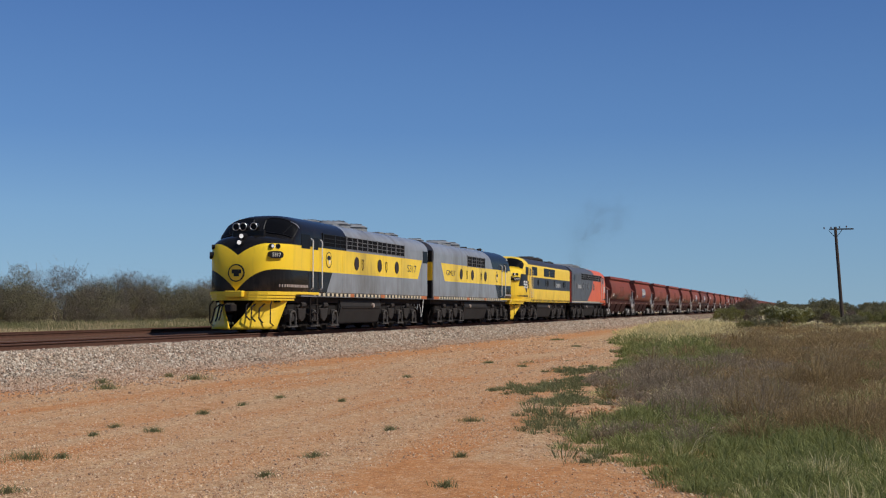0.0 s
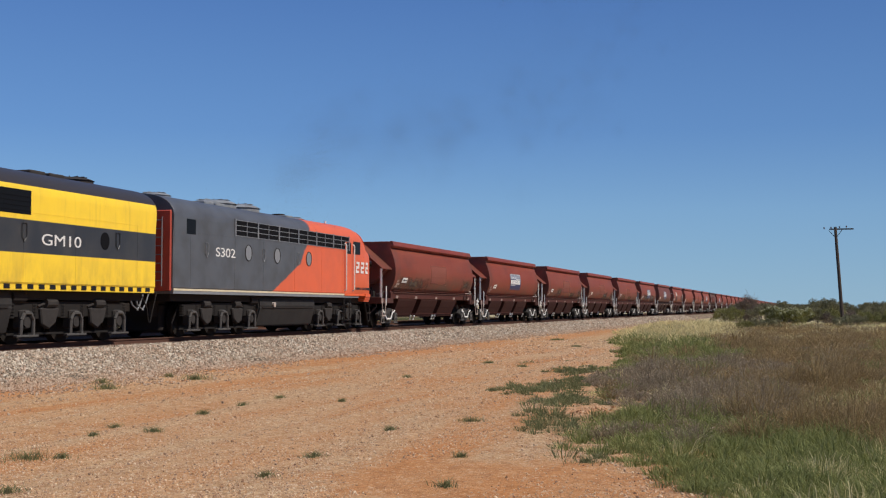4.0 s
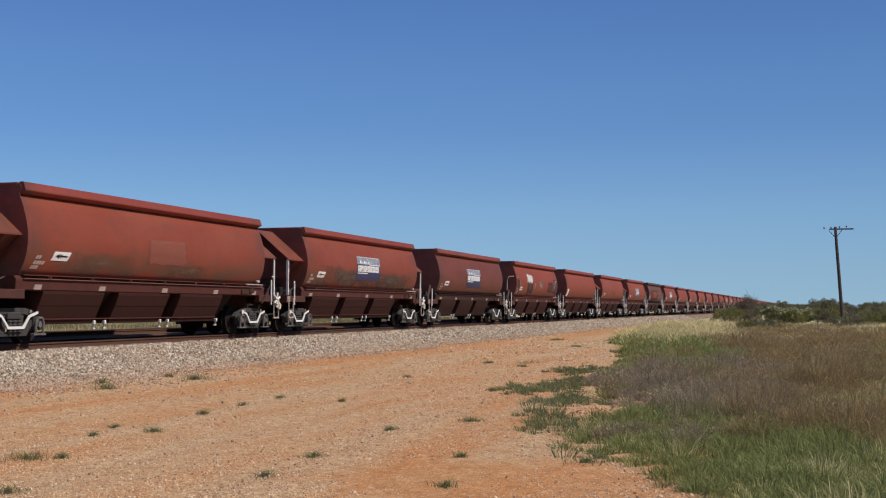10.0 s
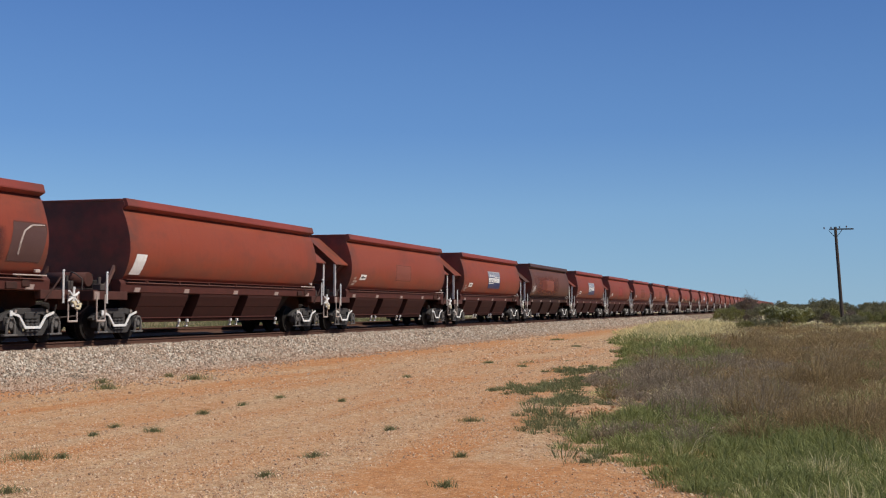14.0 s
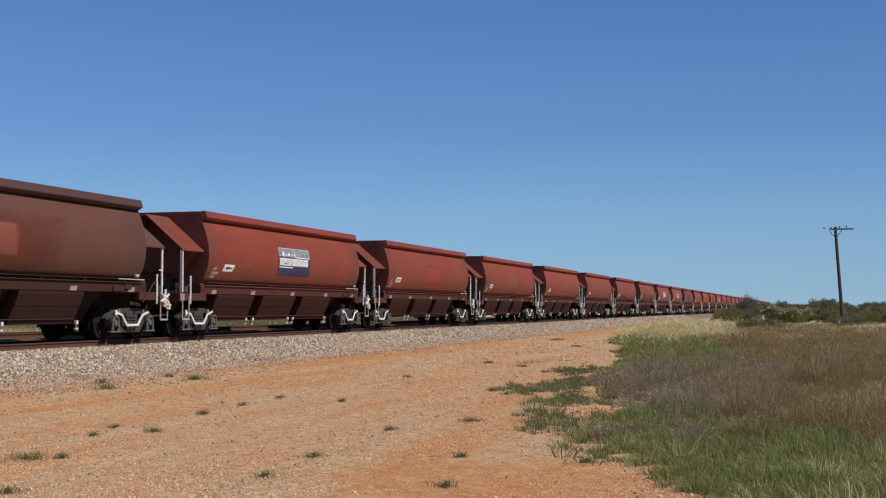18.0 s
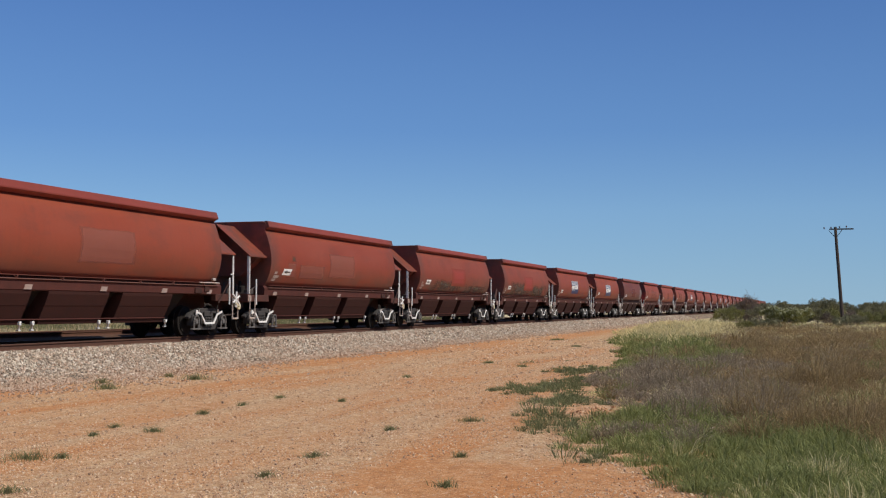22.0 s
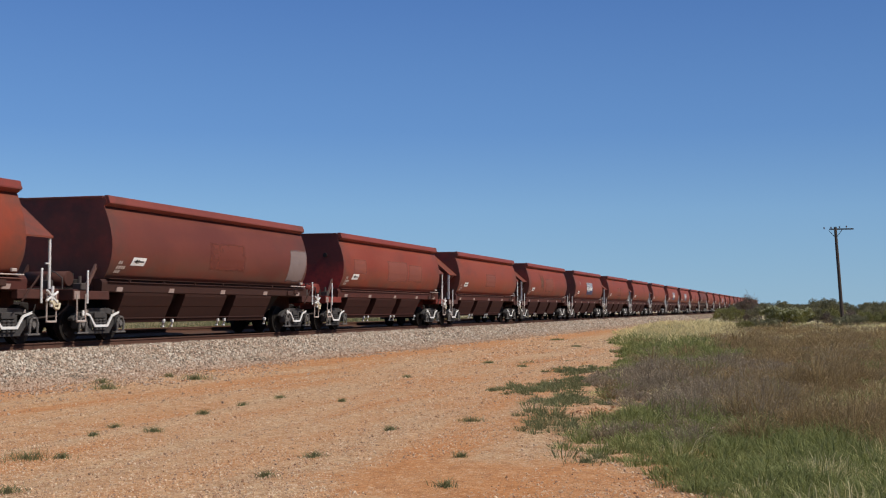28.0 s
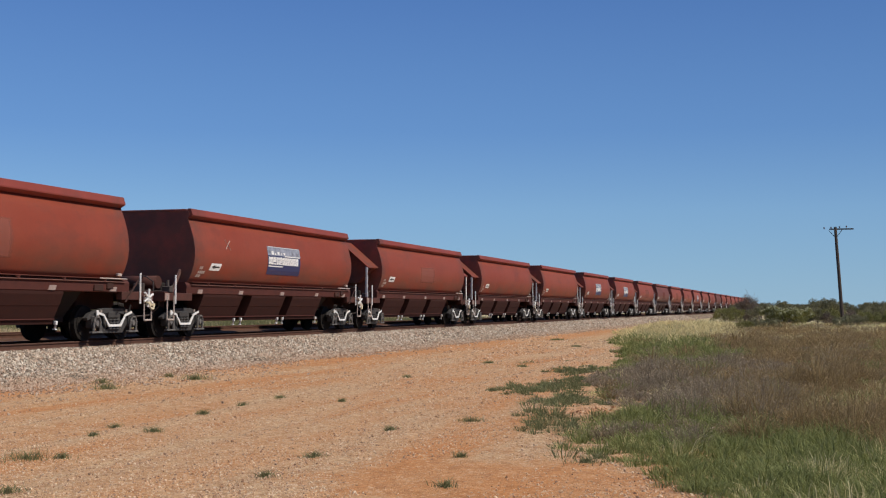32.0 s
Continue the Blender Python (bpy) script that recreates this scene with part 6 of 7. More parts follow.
    part("buffer_step", hull(bmesh.new(), -0.32, 0.32, 17.3, 17.62, 1.24, 1.46, 0.02), trim, lo)
    for s in (1, -1):
        bm = bmesh.new()
        if style == "y":
            rings = [[(s * 0.66, 17.05, 1.12), (s * 1.34, 15.80, 1.12), (s * 1.29, 15.75, 1.12), (s * 0.66, 16.97, 1.12)],
                     [(s * 0.66, 17.10, 0.60), (s * 1.16, 16.55, 0.60), (s * 1.11, 16.50, 0.60), (s * 0.66, 17.02, 0.60)],
                     [(s * 0.62, 17.12, 0.16), (s * 1.00, 16.85, 0.16), (s * 0.95, 16.80, 0.16), (s * 0.62, 17.04, 0.16)]]
        else:
            rings = [[(s * 0.62, 17.22, 1.12), (s * 1.36, 16.12, 1.12), (s * 1.31, 16.07, 1.12), (s * 0.62, 17.14, 1.12)],
                     [(s * 0.34, 17.52, 0.62), (s * 1.30, 16.46, 0.62), (s * 1.25, 16.41, 0.62), (s * 0.34, 17.44, 0.62)],
                     [(s * 0.02, 17.86, 0.13), (s * 1.25, 16.80, 0.13), (s * 1.20, 16.75, 0.13), (s * 0.02, 17.78, 0.13)]]
        loft(bm, rings)
        bmesh.ops.subdivide_edges(bm, edges=bm.edges[:], cuts=3, use_grid_fill=True)
        part("pilot", bm, trim if style == "y" or style == "s" and nose_ahead else "under", lo, "sloping cowcatcher plate", True)
        for x, z in ((0.45, 0.95), (0.62, 0.9), (0.85, 0.85)):
            bm = bmesh.new()
            bent(bm, [(s * x, 17.35 - x * 0.5, z + 0.15), (s * x, 17.75 - x * 0.5, z), (s * (x + 0.03), 17.85 - x * 0.5, z - 0.35), (s * (x + 0.14), 17.75 - x * 0.5, z - 0.5)], 0.028, 6)
            part("air_hose", bm, "under", lo)
        bm = bmesh.new()
        bent(bm, [(s * 1.12, 16.85, 1.15), (s * 1.16, 17.1, 0.95), (s * 1.16, 17.1, 0.35), (s * 1.16, 16.85, 0.25)], 0.022, 6)
        part("shunter_rail", bm, "under", lo)
    for y, d in ((NOSE + 0.15, 1), (-0.05, -1)):
        bm = bmesh.new()
        hull(bm, -0.11, 0.11, min(y, y + d * 0.42), max(y, y + d * 0.42), 0.74, 1.0, 0.03)
        hull(bm, -0.18, 0.10, min(y + d * 0.3, y + d * 0.52), max(y + d * 0.3, y + d * 0.52), 0.72, 1.02, 0.05)
        part("coupler", bm, "under", lo)
    # rear end: gangway, ladder, hoses
    part("gangway", hull(bmesh.new(), -0.45, 0.45, -0.42, 0.05, 1.5, 3.6, 0.04), "black" if style != "o" else "red_paint", lo, "rear gangway bellows")
    part("rear_frame", hull(bmesh.new(), -1.40, 1.40, -0.06, 0.02, 1.35, 3.7, 0.03), {"s": "black", "y": "red_paint", "o": "red_paint"}[style], lo)
    if style == "s":
        part("end_band", hull(bmesh.new(), -1.405, 1.405, -0.066, -0.02, 2.22, 3.12), "yellow", lo, "yellow band across the rear end")
        part("gangway_band", hull(bmesh.new(), -0.455, 0.455, -0.425, -0.08, 2.22, 3.12), "yellow", lo, "yellow band round the gangway")
    bm = bmesh.new()
    for x in (0.75, 1.15, -0.75, -1.15):
        tube(bm, (x, -0.12, 1.5), (x, -0.12, 3.5), 0.018, 5)
    for k in range(8):
        for a, b in ((0.75, 1.15), (-1.15, -0.75)):
            tube(bm, (a, -0.12, 1.65 + k * 0.25), (b, -0.12, 1.65 + k * 0.25), 0.016, 5)
    part("rear_ladder", bm, "grey_paint", lo)
    for s in (1, -1):
        for q in (0.55, 0.72):
            part("jumper_cable", bent(bmesh.new(), [(s * q, -0.05, 1.35), (s * q, -0.28, 0.95), (s * (q + 0.05), -0.52, 0.80)], 0.022), "grey_paint", lo)
        part("rear_hose", bent(bmesh.new(), [(s * 0.95, -0.05, 1.3), (s * 1.0, -0.32, 0.85), (s * 0.98, -0.45, 0.45)], 0.017), "white" if style == "s" else "under", lo)
    # roof: fans, stack, hatches, horn, aerial
    roof = {"s": "fan_grey", "y": "roof", "o": "fan_grey"}[style]
    for y, r, h in ((2.0, 0.62, 0.16), (6.6, 0.78, 0.27), (8.6, 0.78, 0.27), (11.2, 0.55, 0.14)) if nose_ahead else ((1.4, 0.5, 0.15), (5.2, 0.78, 0.25), (7.0, 0.78, 0.25), (11.6, 0.5, 0.13)):
        roof_fan(lo, y, 0.0, r, 4.20, roof, h)
    for y in (3.6, 4.4, 9.9):
        part("roof_hatch", hull(bmesh.new(), -0.7, 0.7, y - 0.32, y + 0.32, 4.12, 4.27, 0.03), roof, lo)
    part("exhaust_stack", tube(bmesh.new(), (0, 10.4, 4.15), (0, 10.4, 4.38), 0.2, 12, 0.24), "roof", lo, "sooty exhaust stack")
    if style == "s" and not nose_ahead:
        bm = bmesh.new()
        tube(bm, (0.2, 12.9, 4.36), (0.2, 13.5, 4.36), 0.035, 8, 0.09)
        tube(bm, (-0.2, 12.95, 4.36), (-0.2, 13.4, 4.36), 0.03, 8, 0.08)
        hull(bm, -0.25, 0.25, 13.0, 13.1, 4.2, 4.36)
        part("air_horn", bm, "under", lo, "dark air horns")
    spots = [(0.0, 15.0, 4.2)] if not nose_ahead else [(0.9, 15.35, 3.86)] + ([(0.0, 11.0, 4.22)] if style == "y" else [])
    for x, y, z in spots:
        part("aerial", tube(bmesh.new(), (x, y, z - 0.05), (x, y, z + 0.24), 0.05, 8, 0.035), "white", lo, "white roof aerial")
    # tank and underframe gear
    bm = bmesh.new()
    prism(bm, [(1.25, 1.22), (1.30, 0.9), (1.12, 0.24), (-1.12, 0.24), (-1.30, 0.9), (-1.25, 1.22)], "y", 6.1, 10.9)
    bmesh.ops.bevel(bm, geom=bm.edges[:], offset=0.05, segments=2, affect="EDGES")
    t = part("fuel_tank", bm, "tank", lo)
    for s in (1, -1):
        part("tank_band", hull(bmesh.new(), *sorted((s * 1.24, s * 1.31)), 6.3, 10.7, 0.86, 0.90), "under", t)
        part("filler_cap", tube(bmesh.new(), (s * 1.26, 7.2, 0.98), (s * 1.36, 7.2, 0.98), 0.09, 12), "grey_white", t)
        part("air_reservoir", tube(bmesh.new(), (s * 1.12, 5.55, 1.12), (s * 1.12, 6.05, 1.12), 0.16, 12), "under", lo)
    part("underframe", hull(bmesh.new(), -1.2, 1.2, 0.3, 16.6, 1.06, 1.30), "under", lo)
    # dark box added to fill the gap and block the view under the body
    part("centre_sill", hull(bmesh.new(), -0.5, 0.5, 0.3, 16.5, 0.62, 1.07), "under", lo)
    loco_bogie(lo, 3.55, nose_ahead)
    loco_bogie(lo, 13.45, nose_ahead)
    return lo


def build_locomotives():
    s317 = locomotive("s", "black, yellow and grey bulldog-nosed diesel locomotive leading the train", along(3.944), True)
    gm27 = locomotive("s", "grey diesel locomotive with a yellow band, running backwards", along(4.008), False)
    gm10 = locomotive("y", "yellow bulldog-nosed diesel locomotive with a dark band", along(6.300), True)
    s302 = locomotive("o", "dark grey and orange diesel locomotive before the wagons", along(6.363), False)
    TRAIN.extend([s317, gm27, gm10, s302])


build_locomotives()


# ------------------------------------------------------------------ power pole
def build_pole():
    d = 126.0
    foot = Vector((0.0251 * d + 0.12, d, 0.0))
    p = thing("power_pole", "dark weathered wooden power pole with a crossarm, leaning", "power pole", at=Matrix.Translation(foot) @ pose(0, 0, 0, 0, -3.4, 0))
    part("post", tube(bmesh.new(), (0, 0, -0.5), (0, 0, 9.75), 0.18, 12, 0.14), "wood", p)
    part("crossarm", hull(bmesh.new(), -1.16, 1.16, -0.06, 0.06, 9.44, 9.57, 0.01), "wood", p).rotation_euler = (0, radians(3.4), 0)
    for s in (-1, 1):
        part("brace", tube(bmesh.new(), (s * 0.1, -0.1, 8.75), (s * 0.65, -0.08, 9.44), 0.03, 5), "under", p)
        for x in (0.40, 1.06):
            bm = bmesh.new()
            tube(bm, (s * x, 0, 9.57), (s * x, 0, 9.66), 0.03, 6)
            tube(bm, (s * x, 0, 9.64), (s * x, 0, 9.79), 0.08, 8, 0.05)
            part("insulator", bm, "porcelain", p)


build_pole()


# ------------------------------------------------------------------ growth
def leaf_mesh(name, clumps, leaves, size, seed, material, stems, spread=0.33):
    """Leaf quads round clump centres, with stems, as two bmeshes."""
    rs = np.random.RandomState(seed)
    v, f = [], []
    for c, r in clumps:
        for _ in range(leaves):
            d = rs.normal(size=3)
            d /= np.linalg.norm(d)
            p = np.array(c) + d * r * rs.uniform(0.35, 1.0) ** 0.5 * np.array((1, 1, 0.85))
            a = rs.normal(size=3)
            a /= np.linalg.norm(a)
            b = np.cross(a, d + 0.01)
            b /= np.linalg.norm(b) + 1e-6
            l, w = size * rs.uniform(0.6, 1.4), size * rs.uniform(0.22, 0.45)
            k = len(v)
            v += [p - a * l, p + b * w, p + a * l, p - b * w]
            f.append((k, k + 1, k + 2, k + 3))
    me = bpy.data.meshes.new(name)
    me.from_pydata([tuple(q) for q in v], [], f)
    me.materials.append(M[material])
    return me


def shrub(name, label, category, group, h, w, seed, material, leaves=70, size=0.11, clumps=22, at=None, low=0.25, flowers=0, twigs=0):
    rnd = random.Random(seed)
    root = thing(name, label, category, group, at)
    bm = bmesh.new()
    cl = []
    for k in range(clumps):
        a, r = rnd.uniform(0, math.tau), rnd.uniform(0.05, 1) ** 0.6 * w / 2
        z = h * (low + (0.92 - low) * rnd.uniform(0, 1) ** 0.7) * (1 - 0.35 * (r / (w / 2)) ** 2)
        c = (r * math.cos(a), r * math.sin(a), z)
        cl.append((c, rnd.uniform(0.13, 0.24) * min(h, w)))
    for c, r in cl[:12]:
        mid = (c[0] * 0.45 + rnd.uniform(-0.1, 0.1), c[1] * 0.45 + rnd.uniform(-0.1, 0.1), c[2] * 0.5)
        tube(bm, (c[0] * 0.08, c[1] * 0.08, -0.15), mid, 0.012 * h + 0.012, 5, 0.008 * h + 0.006)
        tube(bm, mid, c, 0.008 * h + 0.006, 5, 0.004)
    part("stem", bm, "twig", root)
    if twigs:
        rs = np.random.RandomState(seed + 500)
        v, f = [], []
        for (cx, cy, cz), r in cl:
            for _ in range(twigs):
                p = np.array((cx, cy, cz)) + rs.normal(0, 0.5 * r, 3)
                d = np.array((cx * 0.25 + rs.normal(0, 0.35), cy * 0.25 + rs.normal(0, 0.35), rs.uniform(0.5, 1.0)))
                q = p + d / np.linalg.norm(d) * rs.uniform(0.4, 1.0) * h * 0.18
                side = np.array((0.011, 0.004, 0.0))
                k = len(v)
                v += [p - side, p + side, q + side * 0.4, q - side * 0.4]
                f.append((k, k + 1, k + 2, k + 3))
        me = bpy.data.meshes.new("twig")
        me.from_pydata([tuple(q) for q in v], [], f)
        me.materials.append(M["twig"])
        tagged(new("twig", me), kind="stuff").parent = root
    c = new("crown", leaf_mesh("crown", cl, leaves, size, seed, material, None))
    c.parent = root
    if flowers:
        top = [((x, y, z + r * 0.55), r * 0.6) for (x, y, z), r in cl]
        fl = new("blossom", leaf_mesh("blossom", top, flowers, 0.10, seed + 1, "flower", None))
        fl.parent = root
    return root


def scatter(masters, places):
    """Copies of the masters; the first of each place list moves the master itself."""
    used = set()
    for k, (x, y, z, turn, scale) in enumerate(places):
        m = masters[k % len(masters)]
        mat = pose(x, y, z, 0, 0, turn)
        if id(m) not in used:
            used.add(id(m))
            m.matrix_basis = mat @ Matrix.Diagonal((scale, scale, scale, 1))
        else:
            s = m.scale.copy()
            c = copy_thing(m, mat)
            c.scale = (scale, scale, scale)


def build_scrub():
    rnd = random.Random(21)
    g = "scrub beyond the tracks"
    far = [shrub("acacia_bush", tone + " scrub bush beyond the tracks", "bush", g, 4.1, 5.4, 30 + k, m, 300, 0.052, 54, low=0.05, twigs=8)
           for k, (tone, m) in enumerate((("grey-brown", "leaf_dark"), ("olive", "leaf_scrub"), ("grey-green", "leaf_dark"), ("dull olive", "leaf_scrub")))]
    places = []
    for k in range(150):
        y = rnd.uniform(55, 175)
        x = -60 - rnd.uniform(0, 1) ** 1.5 * 26 + (y - 90) * 0.02
        places.append((x, y, 0.25, rnd.uniform(0, 360), rnd.choice((0.62, 0.8, 0.95, 1.05, 1.25))))
    scatter(far, places)
    # bushes and low trees down the line on the near side
    g = "bushes along the line"
    near = [shrub("roadside_bush", tone + " bush in dry grass beside the line", "bush", g, 2.2, 3.4, 50 + k, m, 230, 0.070, 30, low=0.10)
            for k, (tone, m) in enumerate((("green", "leaf_green"), ("olive-grey", "leaf_olive"), ("dark green", "leaf_far"), ("pale green", "leaf_green"), ("greyish", "leaf_olive")))]
    # each bush: degrees from the line of the rails, metres away, height
    def stand(rows, full):
        out = []
        for k, (turn, away, high) in enumerate(rows):
            a = radians(turn)
            out.append((away * math.tan(a), away, 0, 47.0 * k % 360, high / full))
        return out

    scatter(near, stand([(-3.55, 135, 2.15), (-2.0, 130, 1.95), (-1.3, 142, 2.1), (-0.7, 124, 1.75), (-2.3, 98, 1.0), (-2.75, 94, 0.9), (-1.6, 97, 0.95), (0.35, 140, 1.9), (1.1, 132, 1.85),
                          (2.0, 112, 1.35), (2.5, 125, 1.7), (1.5, 106, 1.1), (3.2, 140, 2.1), (3.6, 122, 1.75), (2.9, 150, 2.2), (4.3, 134, 2.2), (-3.1, 148, 2.2), (0.0, 155, 2.0), (4.9, 118, 1.7)], 2.2))
    bloom = [shrub("flowering_bush", "low green bush with pale yellow blossom", "bush", g, 1.7, 3.2, 70, "leaf_green", 150, 0.08, 28, low=0.12, flowers=22)]
    scatter(bloom, stand([(-1.55, 126, 1.9), (-0.95, 118, 1.65), (-0.35, 132, 1.8)], 1.7))
    tall = [shrub("bare_bush", "tall thin grey-brown bush", "bush", g, 3.4, 3.0, 80, "twiggy", 300, 0.06, 34, twigs=16)]
    scatter(tall, stand([(-2.6, 138, 3.0), (1.85, 116, 1.5), (0.8, 120, 1.3)], 3.4))
    g = "distant trees"
    trees = [shrub("dark_tree", "dark rounded tree in the distance", "tree", g, 5.5, 7.5, 90 + k, "leaf_far", 150, 0.22, 34, low=0.35) for k in range(3)]
    places = stand([(0.68, 172, 3.2), (0.35, 205, 2.9), (-1.0, 215, 2.6), (3.15, 165, 2.7), (3.8, 170, 2.75), (2.4, 220, 2.6), (-1.7, 230, 2.5)], 5.5)
    for k in range(46):
        y = rnd.uniform(240, 420)
        places.append((rnd.uniform(-0.10, 0.13) * y, y, 0, rnd.uniform(0, 360), rnd.uniform(0.42, 0.62)))
    scatter(trees, places)


def grass_edge(y):
    """Where the closed grass begins beside the dirt road."""
    keys = [(0, 0.4), (9, -0.1), (11.0, -0.95), (11.8, -1.50), (13, -2.10), (14.4, -2.52), (16.2, -2.98), (18, -3.05), (19.5, -3.15), (22, -3.75), (26, -4.75), (28.5, -5.0),
            (34, -5.1), (41, -5.9), (48, -7.2), (58, -9.2), (80, -11.6), (115, -14.0), (400, -15.0)]
    for (a, p), (b, q) in zip(keys, keys[1:]):
        if a <= y <= b:
            return p + (q - p) * (y - a) / (b - a)
    return -13.5


# islands of weeds on the gravel before the grass: x, y, half width, half length
ISLANDS = [(-3.55, 17.0, 0.62, 1.5), (-4.05, 18.6, 0.55, 1.3), (-4.95, 25.3, 1.25, 3.0), (-4.2, 21.6, 0.95, 1.7), (-2.45, 14.0, 0.24, 0.40), (-5.9, 31.5, 0.8, 2.6), (-3.3, 16.2, 0.5, 0.6)]


def island(x, y):
    return max(1 - ((x - cx) / rx) ** 2 - ((y - cy) / ry) ** 2 for cx, cy, rx, ry in ISLANDS)


def blades(name, places, heights, widths, lean, material, label, category, seed):
    """Grass blades of two bent quads' worth of triangles each."""
    rs = np.random.RandomState(seed)
    n = len(places)
    a = rs.uniform(0, math.tau, n)
    side = np.stack([np.cos(a), np.sin(a), np.zeros(n)], 1) * widths[:, None]
    tip = rs.normal(0, 1, (n, 3)) * (heights * lean)[:, None]
    tip[:, 2] = heights * rs.uniform(0.8, 1.0, n)
    mid = tip * np.array((0.35, 0.35, 0.58))
    v = np.stack([places - side, places + side, places + mid + side * 0.7, places + mid - side * 0.7, places + tip], 1).reshape(-1, 3)
    k = 5 * np.arange(n)[:, None]
    tri = np.concatenate([k + np.array([0, 1, 2]), k + np.array([0, 2, 3]), k + np.array([3, 2, 4])], 0)
    me = bpy.data.meshes.new(name)
    me.from_pydata(v.tolist(), [], tri.tolist())
    me.materials.append(M[material])
    return tagged(new(name, me), label, category, kind="stuff")


def sprays(name, clumps, count, width, fan, spread, material, label, category, seed, heads=None):
    """Plants of many stems that fan out from a foot; clumps are rows of x, y, radius, height."""
    rs = np.random.RandomState(seed)
    a = np.repeat(np.array(clumps), count, 0)
    n = len(a)
    turn, rho = rs.uniform(0, math.tau, n), rs.uniform(0, 1, n) ** 0.5
    out = np.stack([np.cos(turn), np.sin(turn), np.zeros(n)], 1)
    base = np.stack([a[:, 0], a[:, 1], np.repeat([ground_height(c[0], c[1]) - 0.01 for c in clumps], count)], 1) + out * (a[:, 2] * rho * spread)[:, None]
    h = a[:, 3] * (1 - 0.45 * rho ** 2) * rs.uniform(0.35, 1.08, n)
    tip = out * (a[:, 2] * rho * fan * rs.uniform(0.6, 1.3, n))[:, None] + rs.normal(0, 0.24, (n, 3)) * h[:, None]
    tip[:, 2] = h * rs.uniform(0.72, 1.0, n)
    far = np.maximum(1.0, a[:, 1] / 15.0)
    w = width * far * rs.uniform(0.6, 1.4, n)
    b = rs.uniform(0, math.tau, n)
    side = np.stack([np.cos(b), np.sin(b), np.zeros(n)], 1) * w[:, None]
    mid = tip * np.array((0.36, 0.36, 0.0))
    mid[:, 2] = h * 0.62
    v = np.stack([base - side, base + side, base + mid + side * 0.7, base + mid - side * 0.7, base + tip], 1).reshape(-1, 3)
    k = 5 * np.arange(n)[:, None]
    tri = np.concatenate([k + np.array([0, 1, 2]), k + np.array([0, 2, 3]), k + np.array([3, 2, 4])], 0)
    me = bpy.data.meshes.new(name)
    me.from_pydata(v.tolist(), [], tri.tolist())
    me.materials.append(M[material])
    tagged(new(name, me), label, category, kind="stuff")
    if heads:
        c = base + tip * rs.uniform(0.75, 1.0, n)[:, None]
        d1, d2 = rs.normal(0, 1, (n, 3)), rs.normal(0, 1, (n, 3))
        size = (0.0075 * far ** 0.75 * rs.uniform(0.5, 1.3, n))[:, None]
        v = np.stack([c - d1 * size, c + d2 * size * 0.5, c + d1 * size, c - d2 * size * 0.5], 1).reshape(-1, 3)
        me = bpy.data.meshes.new("seed_heads")
        me.from_pydata(v.tolist(), [], (4 * np.arange(n)[:, None] + np.arange(4)).tolist())
        me.materials.append(M[heads])
        tagged(new("seed_heads", me), "fine dry seed heads over the weeds", "weeds", kind="stuff")


def ease(v, lo, hi):
    return min(1.0, max(0.0, (v - lo) / (hi - lo)))


